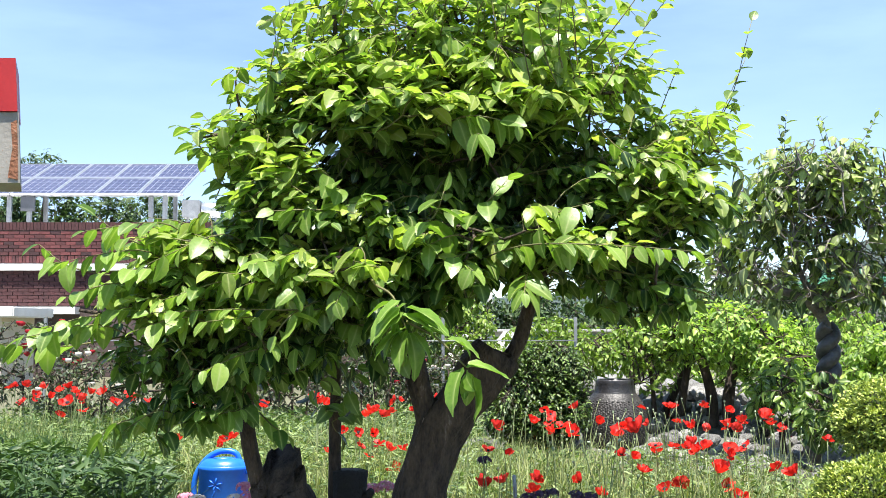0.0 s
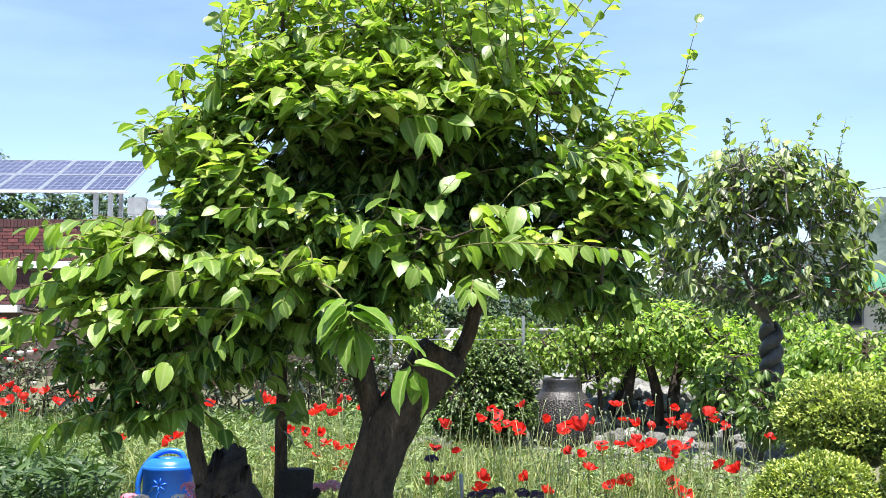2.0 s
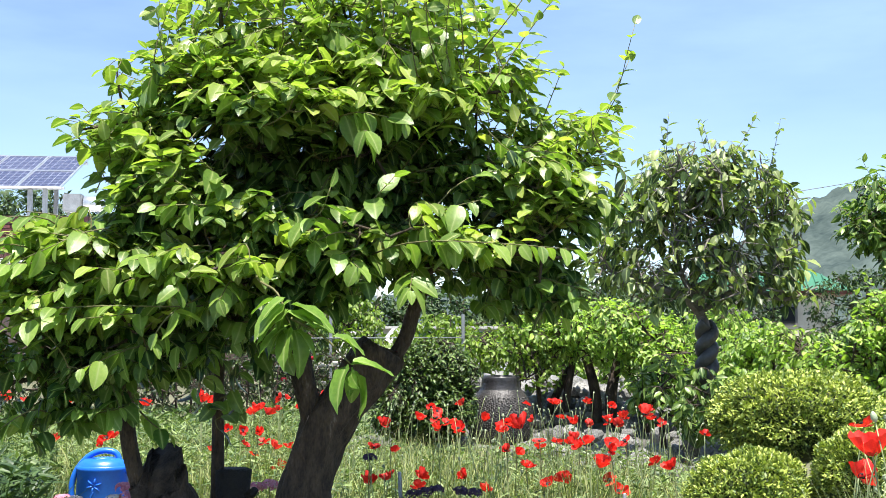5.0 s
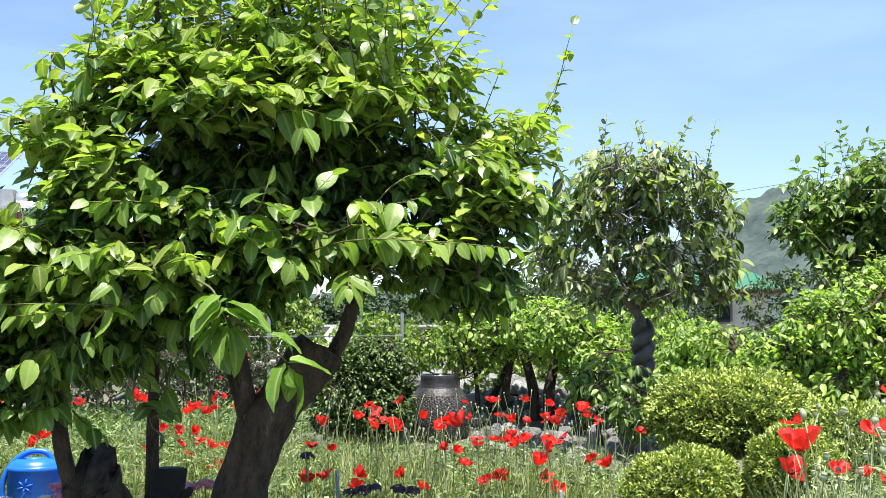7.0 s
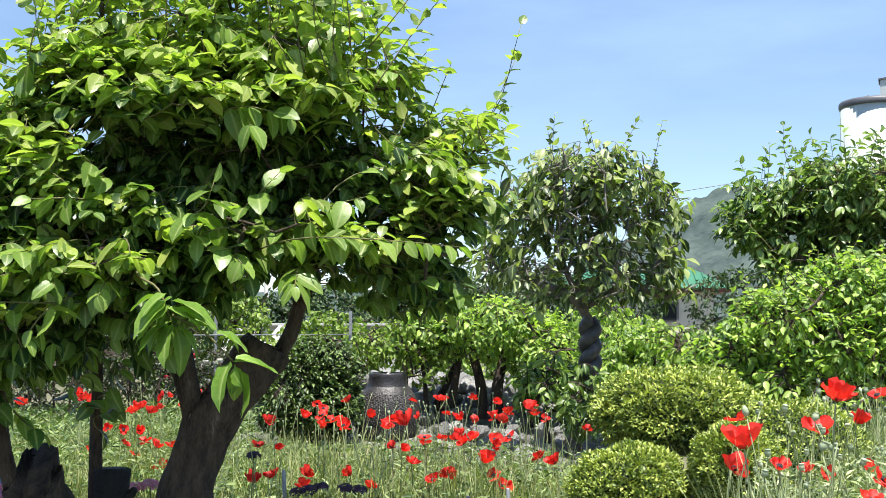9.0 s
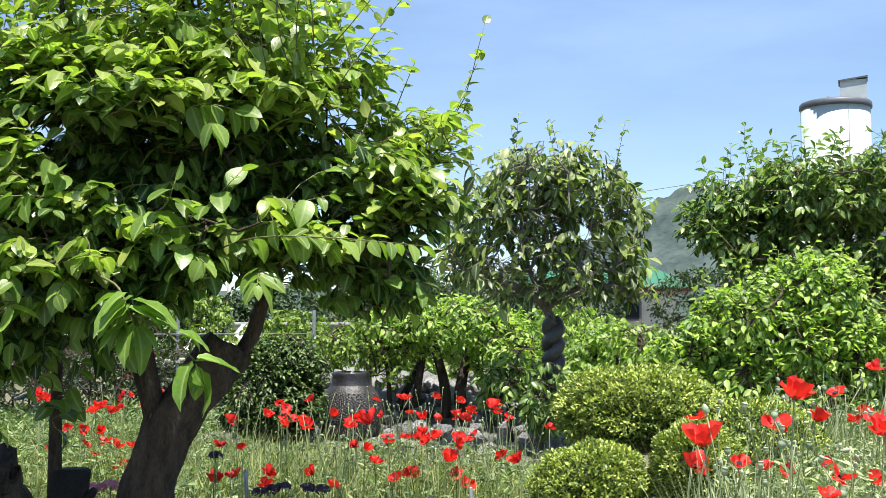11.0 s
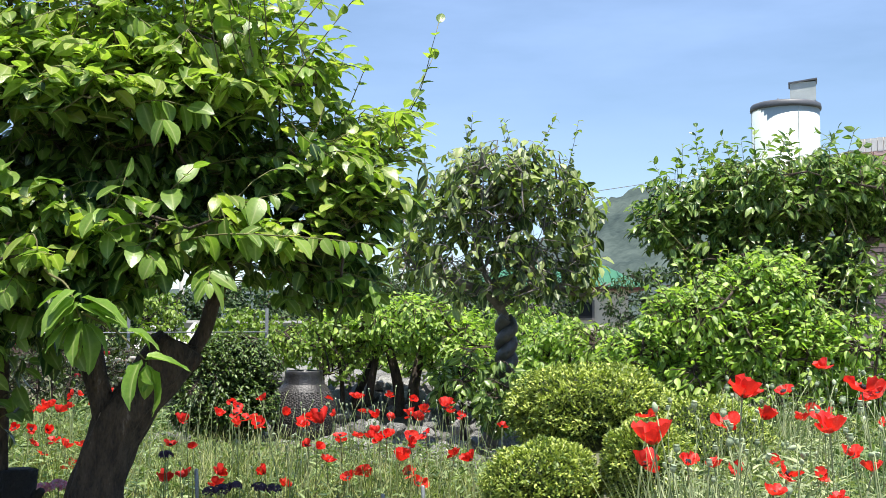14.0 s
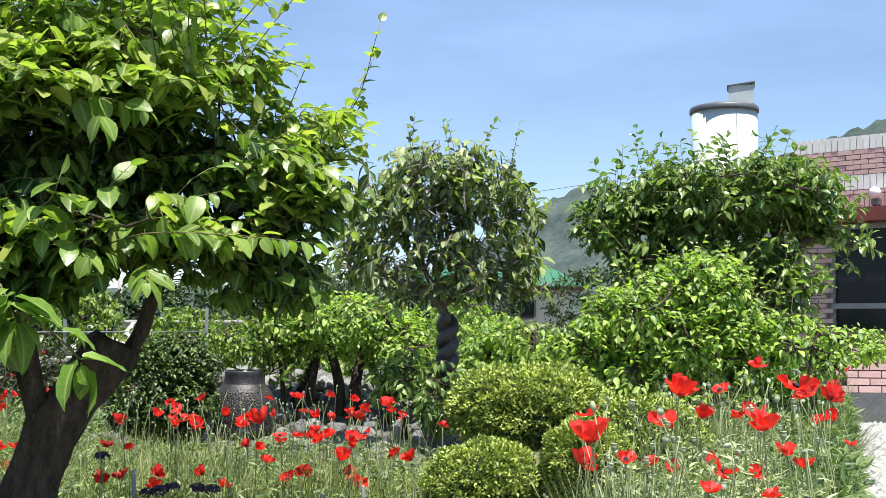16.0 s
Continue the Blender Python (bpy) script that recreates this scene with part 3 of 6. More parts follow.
    low.append((foot + g.normal(0, 0.02, foot.shape), unit(way + g.normal(0, 0.05, way.shape)), unit(out + g.normal(0, 0.4, way.shape)), np.linalg.norm(way, axis=1) * g.uniform(0.55, 0.85, len(way))))
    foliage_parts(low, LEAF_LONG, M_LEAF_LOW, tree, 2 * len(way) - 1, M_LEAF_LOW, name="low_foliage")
    spray(fine, front, [(-0.2, 4.6, 1.1), (-0.45, 4.3, 1.02), (-0.8, 4.25, 1.0), (-1.1, 4.22, 0.96)], g, 0.104, 0.05, 1.0, 0.8)
    spray(fine, front, [(-0.3, 4.55, 1.12), (-0.5, 4.25, 1.03), (-0.6, 4.2, 0.95), (-0.62, 4.15, 0.88)], g, 0.118, 0.042, 0.35, 1.0)
    spray(fine, front, [(0.1, 4.6, 1.2), (0.3, 4.22, 1.22), (0.58, 4.18, 1.25), (0.88, 4.18, 1.25)], g, 0.104, 0.05, 0.9, 0.8)
    spray(fine, front, [(-0.2, 4.6, 1.3), (-0.1, 4.25, 1.3), (-0.03, 4.2, 1.37), (0.02, 4.18, 1.43)], g, 0.125, 0.04, 0.25, 0.6)
    spray(fine, front, [(0.1, 4.6, 1.6), (0.13, 4.3, 1.66), (0.14, 4.2, 1.63)], g, 0.13, 0.05, 0.12, 1.8)
    spray(fine, front, [(-0.1, 4.6, 1.72), (0.05, 4.4, 1.78), (0.2, 4.36, 1.76), (0.32, 4.34, 1.73)], g, 0.11, 0.035, 0.4, 1.0)
    spray(fine, front, [(-0.3, 4.6, 1.4), (-0.48, 4.3, 1.42), (-0.63, 4.22, 1.37)], g, 0.11, 0.032, 0.35, 0.8)
    spray(fine, front, [(0.6, 4.7, 1.2), (0.85, 4.6, 1.16), (1.1, 4.55, 1.05)], g, 0.095, 0.04, 0.5, 1.4)
    spray(fine, front, [(0.7, 4.8, 1.15), (0.88, 4.7, 1.05), (0.95, 4.68, 0.97)], g, 0.105, 0.06, 0.25, 1.6)
    for i, (x, z) in enumerate(((0.72, 1.66), (-0.85, 1.62), (0.1, 1.95), (-0.35, 1.95), (0.5, 1.95), (-0.1, 2.1), (0.3, 2.15))):
        spray(fine, front, [(x, 4.85, z), (x + 0.1, 4.62, z + 0.03), (x + 0.22, 4.5, z - 0.03)], g, 0.112, 0.034, 0.32, 0.9)
    for a, b, c in (((0.0, 4.6, 1.3), (0.1, 4.3, 1.4), (0.22, 4.2, 1.52)), ((-0.35, 4.6, 1.4), (-0.42, 4.35, 1.5), (-0.5, 4.25, 1.55)), ((0.3, 4.6, 1.3), (0.42, 4.35, 1.38), (0.55, 4.28, 1.44)), ((0.6, 4.7, 1.35), (0.78, 4.5, 1.45), (0.92, 4.42, 1.48))):
        spray(fine, front, [a, b, c], g, 0.115, 0.036, 0.32, 0.7)
    for x, z in ((-0.5, 1.12), (-0.35, 1.06), (0.15, 1.18), (-0.62, 1.2), (0.35, 1.12)):
        spray(fine, front, [(x, 4.6, z + 0.06), (x - 0.03, 4.3, z + 0.04), (x - 0.06, 4.14, z - 0.05)], g, 0.118, 0.034, 0.34, 1.1)
    part("branchwork", wood, M_BARK, tree, kind="stuff")
    part("fine_wood", fine, M_TWIG, tree, kind="stuff")
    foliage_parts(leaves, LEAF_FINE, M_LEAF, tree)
    # front sprays take the leaf colour lightened to look sunlit
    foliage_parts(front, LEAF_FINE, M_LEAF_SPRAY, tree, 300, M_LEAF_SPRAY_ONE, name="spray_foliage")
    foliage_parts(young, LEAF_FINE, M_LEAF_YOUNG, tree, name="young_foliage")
    tree.matrix_basis = NEARER @ tree.matrix_basis


def cut_quince_tree():
    tree = thing("cut_quince_tree", (-0.68, 4.95, 0), "low quince tree sprouting from a hollow cut trunk", "tree")
    rng = random.Random(5)
    trunk = Acc()
    line = smooth_line([(-0.61, 4.95, -0.22), (-0.62, 4.95, -0.05), (-0.65, 4.95, 0.15), (-0.69, 4.94, 0.23), (-0.71, 4.93, 0.31)])
    n = len(line)
    lip = len(trunk.v)
    inner = [np.array(line[-1]) + np.array((0, 0, dz)) for dz in (0.012, -0.02, -0.12, -0.2)]
    trunk.tube(line + inner, [0.145 - 0.035 * i / n for i in range(n)] + [0.095, 0.075, 0.065, 0.01], 26, 0.2, rng)
    ring = trunk.v[lip]
    for row in ring[(n - 4) * 26:]:
        k = min(1.0, (row[2] - 0.16) / 0.16)
        front = -(row[1] - 4.93) / 0.11 * 0.1 - (row[0] + 0.71) / 0.11 * 0.02
        row[2] += k * (-front + 0.05 * noise.noise((row[0] * 18, row[1] * 18, 1.0)))
    limbs = [limb(trunk, [(-0.79, 4.95, 0.26), (-0.84, 4.94, 0.5), (-0.84, 4.9, 0.75), (-0.9, 4.85, 1.0)], 0.036, 0.025, 10, 0.08, rng)]
    limbs.append(limb(trunk, [(-0.86, 4.88, 0.8), (-1.1, 4.8, 0.95), (-1.5, 4.7, 1.02)], 0.025, 0.008, 6, 0.05, rng))
    limbs.append(limb(trunk, [(-0.86, 4.88, 0.75), (-1.05, 4.75, 0.75), (-1.35, 4.65, 0.7)], 0.02, 0.008, 6, 0.05, rng))
    part("trunk", trunk, M_BARK, tree, "dark bark with a hollow sawn top")
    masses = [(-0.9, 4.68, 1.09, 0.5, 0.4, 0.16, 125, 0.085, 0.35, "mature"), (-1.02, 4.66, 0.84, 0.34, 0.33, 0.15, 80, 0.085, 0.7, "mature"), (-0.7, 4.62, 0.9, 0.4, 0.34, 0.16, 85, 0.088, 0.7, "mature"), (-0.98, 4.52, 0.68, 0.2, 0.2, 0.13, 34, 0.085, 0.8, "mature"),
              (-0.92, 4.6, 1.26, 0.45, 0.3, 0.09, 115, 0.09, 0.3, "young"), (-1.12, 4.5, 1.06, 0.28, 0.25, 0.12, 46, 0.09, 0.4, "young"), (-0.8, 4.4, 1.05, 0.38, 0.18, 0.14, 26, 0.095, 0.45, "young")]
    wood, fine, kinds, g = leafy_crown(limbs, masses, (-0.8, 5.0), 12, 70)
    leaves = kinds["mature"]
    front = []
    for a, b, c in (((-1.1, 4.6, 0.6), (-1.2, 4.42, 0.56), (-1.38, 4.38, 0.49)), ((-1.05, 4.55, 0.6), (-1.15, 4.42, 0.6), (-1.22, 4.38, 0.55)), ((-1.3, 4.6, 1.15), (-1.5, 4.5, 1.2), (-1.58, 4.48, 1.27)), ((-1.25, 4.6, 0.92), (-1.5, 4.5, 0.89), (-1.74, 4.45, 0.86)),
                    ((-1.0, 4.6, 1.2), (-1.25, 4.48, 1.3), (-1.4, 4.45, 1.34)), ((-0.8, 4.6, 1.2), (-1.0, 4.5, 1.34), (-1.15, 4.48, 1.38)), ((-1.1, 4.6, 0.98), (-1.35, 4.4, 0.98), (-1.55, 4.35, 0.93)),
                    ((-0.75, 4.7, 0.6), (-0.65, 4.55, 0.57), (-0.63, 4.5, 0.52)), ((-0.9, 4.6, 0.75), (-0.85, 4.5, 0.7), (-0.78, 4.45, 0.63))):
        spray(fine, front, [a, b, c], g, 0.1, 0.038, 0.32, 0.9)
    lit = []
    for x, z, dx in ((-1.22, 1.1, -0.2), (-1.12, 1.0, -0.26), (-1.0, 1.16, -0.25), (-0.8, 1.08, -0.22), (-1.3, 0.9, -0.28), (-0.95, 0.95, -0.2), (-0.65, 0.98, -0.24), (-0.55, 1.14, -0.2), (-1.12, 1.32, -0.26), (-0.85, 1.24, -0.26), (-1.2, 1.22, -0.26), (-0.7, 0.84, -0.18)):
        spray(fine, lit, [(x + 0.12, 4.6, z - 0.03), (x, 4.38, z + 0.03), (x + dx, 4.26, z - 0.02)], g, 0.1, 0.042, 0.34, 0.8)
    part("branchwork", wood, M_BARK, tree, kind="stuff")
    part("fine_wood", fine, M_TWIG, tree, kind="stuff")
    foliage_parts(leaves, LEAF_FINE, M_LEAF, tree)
    # sprays carry the paler leaf copy, its sunlit look painted in
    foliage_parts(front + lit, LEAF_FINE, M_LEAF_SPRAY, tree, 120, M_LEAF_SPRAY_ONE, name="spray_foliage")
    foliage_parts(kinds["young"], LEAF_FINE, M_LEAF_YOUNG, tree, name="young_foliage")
    tree.matrix_basis = NEARER @ tree.matrix_basis


def sprouting_stump():
    stump = thing("sprouting_stump", (-0.42, 5.15, 0), "black sawn tree stump with one straight sprout", "stump")
    acc = Acc()
    top = (-0.42, 5.15, 0.31)
    acc.tube([(-0.43, 5.15, -0.22), (-0.42, 5.15, 0.15), top, (-0.42, 5.15, 0.315), (-0.42, 5.15, 0.27), (-0.42, 5.15, 0.25)], [0.09, 0.075, 0.078, 0.062, 0.055, 0.005], 20, 0.12)
    acc.tube([(-0.35, 5.13, 0.2), (-0.33, 5.11, 0.21), (-0.315, 5.1, 0.23)], [0.025, 0.02, 0.015], 8, 0.1)
    part("stump", acc, M_BARK_BLACK, stump)
    acc = Acc()
    line = limb(acc, [(-0.485, 5.15, 0.0), (-0.485, 5.15, 0.4), (-0.48, 5.12, 0.7), (-0.47, 5.05, 1.0)], 0.032, 0.02, 10, 0.08)
    part("sprout", acc, M_BARK, stump)
    wood, fine, leaves, g = grow([line], [(-0.46, 4.85, 0.86, 0.32, 0.3, 0.16), (-0.47, 4.95, 0.6, 0.13, 0.12, 0.14, 1.2)], 13, 24, 52, 0.1, 0.034, 0.2, 0.7, 0.3)
    part("fine_wood", fine, M_TWIG, stump, kind="stuff")
    foliage_parts(leaves, LEAF_FINE, M_LEAF, stump)
    stump.matrix_basis = NEARER @ stump.matrix_basis


def shrub(name, base, label, limbs_pts, r0, r1, blobs, seed, branches, twigs, length, material, bark, category="shrub", shape=LEAF_MID, **kw):
    plant = thing(name, base, label, category)
    rng = random.Random(seed)
    trunk = Acc()
    limbs = [limb(trunk, p, r0 * s, r1 * s, 9, 0.12, rng) for s, p in limbs_pts]
    part("trunk", trunk, bark, plant)
    wood, fine, leaves, g = grow(limbs, blobs, seed, branches, twigs, length, **kw)
    part("branchwork", wood, bark, plant, kind="stuff")
    part("fine_wood", fine, bark, plant, kind="stuff")
    foliage_parts(leaves, shape, material, plant)
    return plant


def crown_shoots(plant, spots, seed, length, tall, bark, material):
    """Thin shoots that break the outline of a crown."""
    fine, leaves = Acc(), []
    shoots(fine, leaves, spots, np.random.default_rng(seed), length, tall)
    part("shoot_wood", fine, bark, plant, kind="stuff")
    foliage_parts(leaves, LEAF_MID, material, plant, name="shoot_foliage")


def crowned_tree(name, base, label, limbs_pts, r0, r1, masses, axis, seed, branches, material, bark, twig, **kw):
    """A tree whose crown is made of layered masses of outward twigs."""
    plant = thing(name, base, label, "tree")
    rng = random.Random(seed)
    trunk = Acc()
    limbs = [limb(trunk, p, r0 * s, r1 * s, 10, 0.12, rng) for s, p in limbs_pts]
    part("trunk", trunk, bark, plant)
    wood, fine, kinds, g = leafy_crown(limbs, masses, axis, seed, branches, **kw)
    part("branchwork", wood, bark, plant, kind="stuff")
    part("fine_wood", fine, twig, plant, kind="stuff")
    foliage_parts(kinds["leaf"], LEAF_MID, material, plant)
    return plant


def twisted_tree():
    masses = [(2.02, 7.6, 1.72, 0.3, 0.4, 0.24, 82, 0.1, 0.9, "leaf"), (2.38, 7.5, 1.95, 0.4, 0.4, 0.25, 118, 0.1, 0.9, "leaf"), (2.78, 7.5, 1.9, 0.38, 0.4, 0.28, 118, 0.1, 0.9, "leaf"),
              (3.05, 7.45, 1.62, 0.22, 0.35, 0.3, 58, 0.1, 1.0, "leaf"), (1.86, 7.6, 1.38, 0.22, 0.35, 0.22, 51, 0.1, 1.0, "leaf"), (2.5, 7.45, 1.45, 0.48, 0.3, 0.2, 46, 0.1, 1.0, "leaf"), (3.1, 7.4, 1.26, 0.17, 0.3, 0.2, 39, 0.1, 1.0, "leaf"), (2.2, 7.5, 1.2, 0.3, 0.3, 0.14, 22, 0.1, 1.0, "leaf"), (2.5, 7.75, 1.6, 0.5, 0.2, 0.3, 45, 0.1, 0.9, "leaf"), (2.75, 7.5, 1.35, 0.35, 0.3, 0.2, 31, 0.1, 0.9, "leaf"), (2.75, 7.42, 1.27, 0.45, 0.3, 0.16, 70, 0.08, 0.9, "bare"), (2.72, 7.36, 1.2, 0.3, 0.15, 0.14, 26, 0.095, 0.9, "leaf"), (2.2, 7.5, 1.27, 0.4, 0.3, 0.14, 50, 0.08, 0.9, "bare"), (2.55, 7.5, 1.6, 0.55, 0.4, 0.3, 60, 0.08, 0.9, "bare")]
    tree = crowned_tree("twisted_quince_tree", (2.5, 7.6, 0), "old quince tree with a spirally twisted trunk and sparse leaves",
                 [(0.8, [(2.42, 7.6, -0.03), (2.48, 7.6, 0.25), (2.55, 7.58, 0.5), (2.555, 7.58, 0.9), (2.5, 7.58, 1.05), (2.48, 7.58, 1.2)]),
                  (0.42, [(2.52, 7.58, 1.02), (2.38, 7.56, 1.14), (2.15, 7.55, 1.22), (1.95, 7.6, 1.28), (1.82, 7.62, 1.42)]), (0.29, [(2.48, 7.58, 1.12), (2.36, 7.55, 1.34), (2.34, 7.56, 1.6), (2.22, 7.6, 1.95)]),
                  (0.29, [(2.5, 7.58, 1.1), (2.62, 7.5, 1.32), (2.6, 7.52, 1.55), (2.78, 7.55, 1.95)]), (0.29, [(2.53, 7.58, 1.05), (2.72, 7.46, 1.18), (2.92, 7.42, 1.2), (3.02, 7.42, 1.4), (3.15, 7.42, 1.6)]),
                  (0.26, [(2.85, 7.44, 1.19), (3.05, 7.4, 1.12), (3.25, 7.36, 1.2)])], 0.08, 0.025, masses, (2.52, 7.7), 21, 420, M_LEAF_GREY, M_BARK_GREY, M_BARK_GREY, spacing=0.042, reach=0.2)
    rng = np.random.default_rng(4)
    fine, leaves = Acc(), []
    spots = [(1.95 + 0.105 * i + rng.normal(0, 0.03), 7.55 + rng.normal(0, 0.15), 2.1 - 0.5 * ((i - 5) / 6) ** 2 + rng.normal(0, 0.05)) for i in range(12)]
    spots += [(2.75 + 0.06 * i + rng.normal(0, 0.03), 7.45, 1.95 - 0.035 * i + rng.normal(0, 0.06)) for i in range(9)]
    shoots(fine, leaves, spots, rng, 0.065, 0.3)
    part("shoot_wood", fine, M_BARK_GREY, tree, kind="stuff")
    foliage_parts(leaves, LEAF_MID, M_LEAF_GREY, tree, name="shoot_foliage")
    coil = Acc()
    for ph in (0.0, math.pi):
        pts = []
        for i in range(61):
            t = i / 60
            a = ph + t * 2 * math.pi * 1.7
            pts.append((2.555 + 0.036 * math.cos(a), 7.58 + 0.036 * math.sin(a), 0.56 + 0.4 * t))
        coil.tube(pts, [0.046] * 61, 12, 0.06)
    part("coil", coil, M_BARK_GREYER, tree, "two thick strands twisted like a rope")


def rose(name, x, y, h, w, seed, label, petals, count):
    bush = shrub(name, (x, y, 0), label, [(1, [(x - 0.1, y, 0), (x - 0.12, y, h * 0.6)]), (1, [(x + 0.1, y, 0), (x + 0.15, y, h * 0.7)]), (1, [(x, y, 0), (x, y, h * 0.8)])], 0.012, 0.006,
                 [(x, y, h * 0.6, w, 0.35, h * 0.42)], seed, 60, 420, 0.045, M_LEAF_ROSE, M_BARK, "rose bush", LEAF_SMALL, spacing=0.03, reach=0.14, droop=0.4)
    rng = np.random.default_rng(seed)
    for i in range(count):
        a = rng.uniform(0, 2 * np.pi)
        r = rng.uniform(0.3, 1)
        c = (x + w * r * math.cos(a), y - 0.3 * abs(math.sin(a)) * r, h * rng.uniform(0.55, 1.0))
        acc = Acc()
        for k in range(3):
            acc.lathe([(0.004, c[2] - 0.02), (0.03 - 0.006 * k, c[2] + 0.004 * k), (0.024 - 0.006 * k, c[2] + 0.02)], c[0] + rng.normal(0, 0.004), c[1] + rng.normal(0, 0.004), 9)
        part("blossom", acc, petals, bush, "ruffled open blossom")


# quince leaf of the low hanging spray, brightened in its colour to read as sunlit
M_LEAF_LOW = shade("low_quince_leaf_painted_sun", (0.09, 0.19, 0.03), (0.26, 0.39, 0.07), 0.36, 8, 60, 0.12, each=True, island=0.5, through_light=0.35, rib=(0.36, 0.45, 0.16))
M_SCAR = shade("peeled_bark", (0.2, 0.14, 0.11), (0.42, 0.33, 0.28), 0.8, 30, 120, 0.4)
M_BARK_BLACK = shade("wet_black_bark", (0.012, 0.011, 0.011), (0.03, 0.027, 0.025), 0.9, 12, 70, 0.8)
M_BARK_GREYER = shade("smooth_grey_bark", (0.03, 0.028, 0.028), (0.1, 0.095, 0.095), 0.38, 9, 60, 0.4)
M_LEAF_ROSE = shade("rose_leaf", (0.03, 0.05, 0.025), (0.14, 0.17, 0.085), 0.5, 8, 90, 0.1, island=0.8, through_light=0.25)
M_ROSE_RED = shade("red_rose_petal", (0.42, 0.01, 0.02), (0.62, 0.03, 0.05), 0.6, 30, 90, 0.1, through_light=0.25)
M_ROSE_WHITE = shade("white_rose_petal", (0.74, 0.72, 0.68), (0.85, 0.84, 0.8), 0.6, 30, 90, 0.1, through_light=0.25)
M_ROSE_PINK = shade("pink_petal", (0.62, 0.2, 0.33), (0.8, 0.5, 0.58), 0.6, 60, 160, 0.1, island=0.7, through_light=0.25)

quince_tree()
cut_quince_tree()
sprouting_stump()
twisted_tree()
umbrella = shrub("umbrella_shrub", (2.0, 8.3, 0), "leafy shrub with a flat crown on several bare dark stems",
      [(1, [(1.9, 8.3, 0), (1.95, 8.3, 0.4), (1.85, 8.3, 0.8)]), (1, [(2.1, 8.2, 0), (2.05, 8.25, 0.4), (2.15, 8.3, 0.8)]), (0.8, [(1.5, 8.5, 0), (1.6, 8.45, 0.25), (1.8, 8.35, 0.7)]), (0.8, [(2.3, 8.1, 0), (2.3, 8.15, 0.4), (2.4, 8.2, 0.8)]), (0.8, [(1.75, 8.3, 0), (1.72, 8.3, 0.3), (1.78, 8.3, 0.7)])], 0.055, 0.03,
      [(1.95, 8.3, 0.9, 0.58, 0.5, 0.25), (2.33, 8.0, 0.62, 0.28, 0.3, 0.24), (1.6, 8.4, 0.85, 0.35, 0.4, 0.16)], 22, 90, 1700, 0.06, M_LEAF_BRIGHT, M_BARK, "shrub", spacing=0.028, reach=0.16, droop=0.3, lift=1.5)
umbrella.matrix_basis = Matrix.Translation((0, 0, EYE)) @ Matrix.Scale(1.12, 4) @ Matrix.Translation((0, 0, -EYE)) @ umbrella.matrix_basis
shrub("low_broadleaf_shrub", (2.3, 7.75, 0), "low shrub with large glossy dark leaves", [(1, [(2.3, 7.75, 0), (2.28, 7.75, 0.35)])], 0.03, 0.015,
      [(2.28, 7.6, 0.5, 0.26, 0.25, 0.24), (2.42, 7.35, 0.42, 0.2, 0.2, 0.26), (2.55, 7.35, 0.34, 0.16, 0.2, 0.2)], 27, 36, 260, 0.085, M_LEAF_TALL, M_BARK, "shrub", spacing=0.03, reach=0.16)
bush = shrub("bright_shrub", (3.25, 5.65, 0), "large bright green leafy shrub",
      [(1, [(3.25, 5.65, 0), (3.2, 5.65, 0.4), (3.2, 5.65, 0.9)]), (0.8, [(3.3, 5.65, 0.1), (3.5, 5.6, 0.5), (3.6, 5.5, 0.9)]), (0.8, [(3.2, 5.65, 0.1), (2.95, 5.75, 0.5), (2.85, 5.8, 0.8)])], 0.05, 0.02,
      [(3.25, 5.65, 0.88, 0.6, 0.5, 0.34, 1.1), (3.36, 5.6, 1.14, 0.32, 0.35, 0.2, 1.2), (3.75, 5.4, 0.76, 0.38, 0.4, 0.24), (2.82, 5.85, 0.7, 0.32, 0.35, 0.24), (3.3, 5.5, 0.5, 0.8, 0.4, 0.3, 0.8), (4.15, 5.3, 0.8, 0.3, 0.3, 0.12, 0.6)], 23, 160, 3500, 0.055, M_LEAF_BRIGHT, M_BARK, "shrub", spacing=0.026, reach=0.17, droop=0.3, lift=1.2)
g = np.random.default_rng(9)
crown_shoots(bush, [(x, 5.6 + g.uniform(-0.3, 0.3), 1.3 - 0.9 * (x - 3.36) ** 2 + g.uniform(-0.08, 0.02)) for x in g.uniform(2.75, 3.85, 46)], 31, 0.045, 0.13, M_TWIG, M_LEAF_BRIGHT)
masses = [(3.78, 7.4, 1.68, 0.34, 0.45, 0.32, 230, 0.085, 0.6, "leaf"), (4.28, 7.2, 1.82, 0.5, 0.5, 0.3, 330, 0.085, 0.6, "leaf"), (4.85, 7.0, 1.88, 0.45, 0.5, 0.3, 300, 0.085, 0.6, "leaf"),
          (5.16, 6.9, 1.78, 0.24, 0.4, 0.26, 150, 0.085, 0.6, "leaf"), (4.4, 7.2, 1.35, 0.8, 0.45, 0.26, 330, 0.085, 0.6, "leaf"), (4.92, 6.9, 1.3, 0.25, 0.4, 0.2, 90, 0.085, 0.6, "leaf"), (5.42, 6.8, 1.45, 0.14, 0.3, 0.14, 12, 0.085, 0.6, "leaf"), (4.88, 6.9, 1.02, 0.22, 0.3, 0.15, 60, 0.085, 0.6, "leaf"), (4.2, 7.2, 1.0, 0.75, 0.4, 0.25, 230, 0.085, 0.6, "leaf"), (4.5, 7.5, 1.6, 0.9, 0.2, 0.4, 220, 0.085, 0.6, "leaf")]
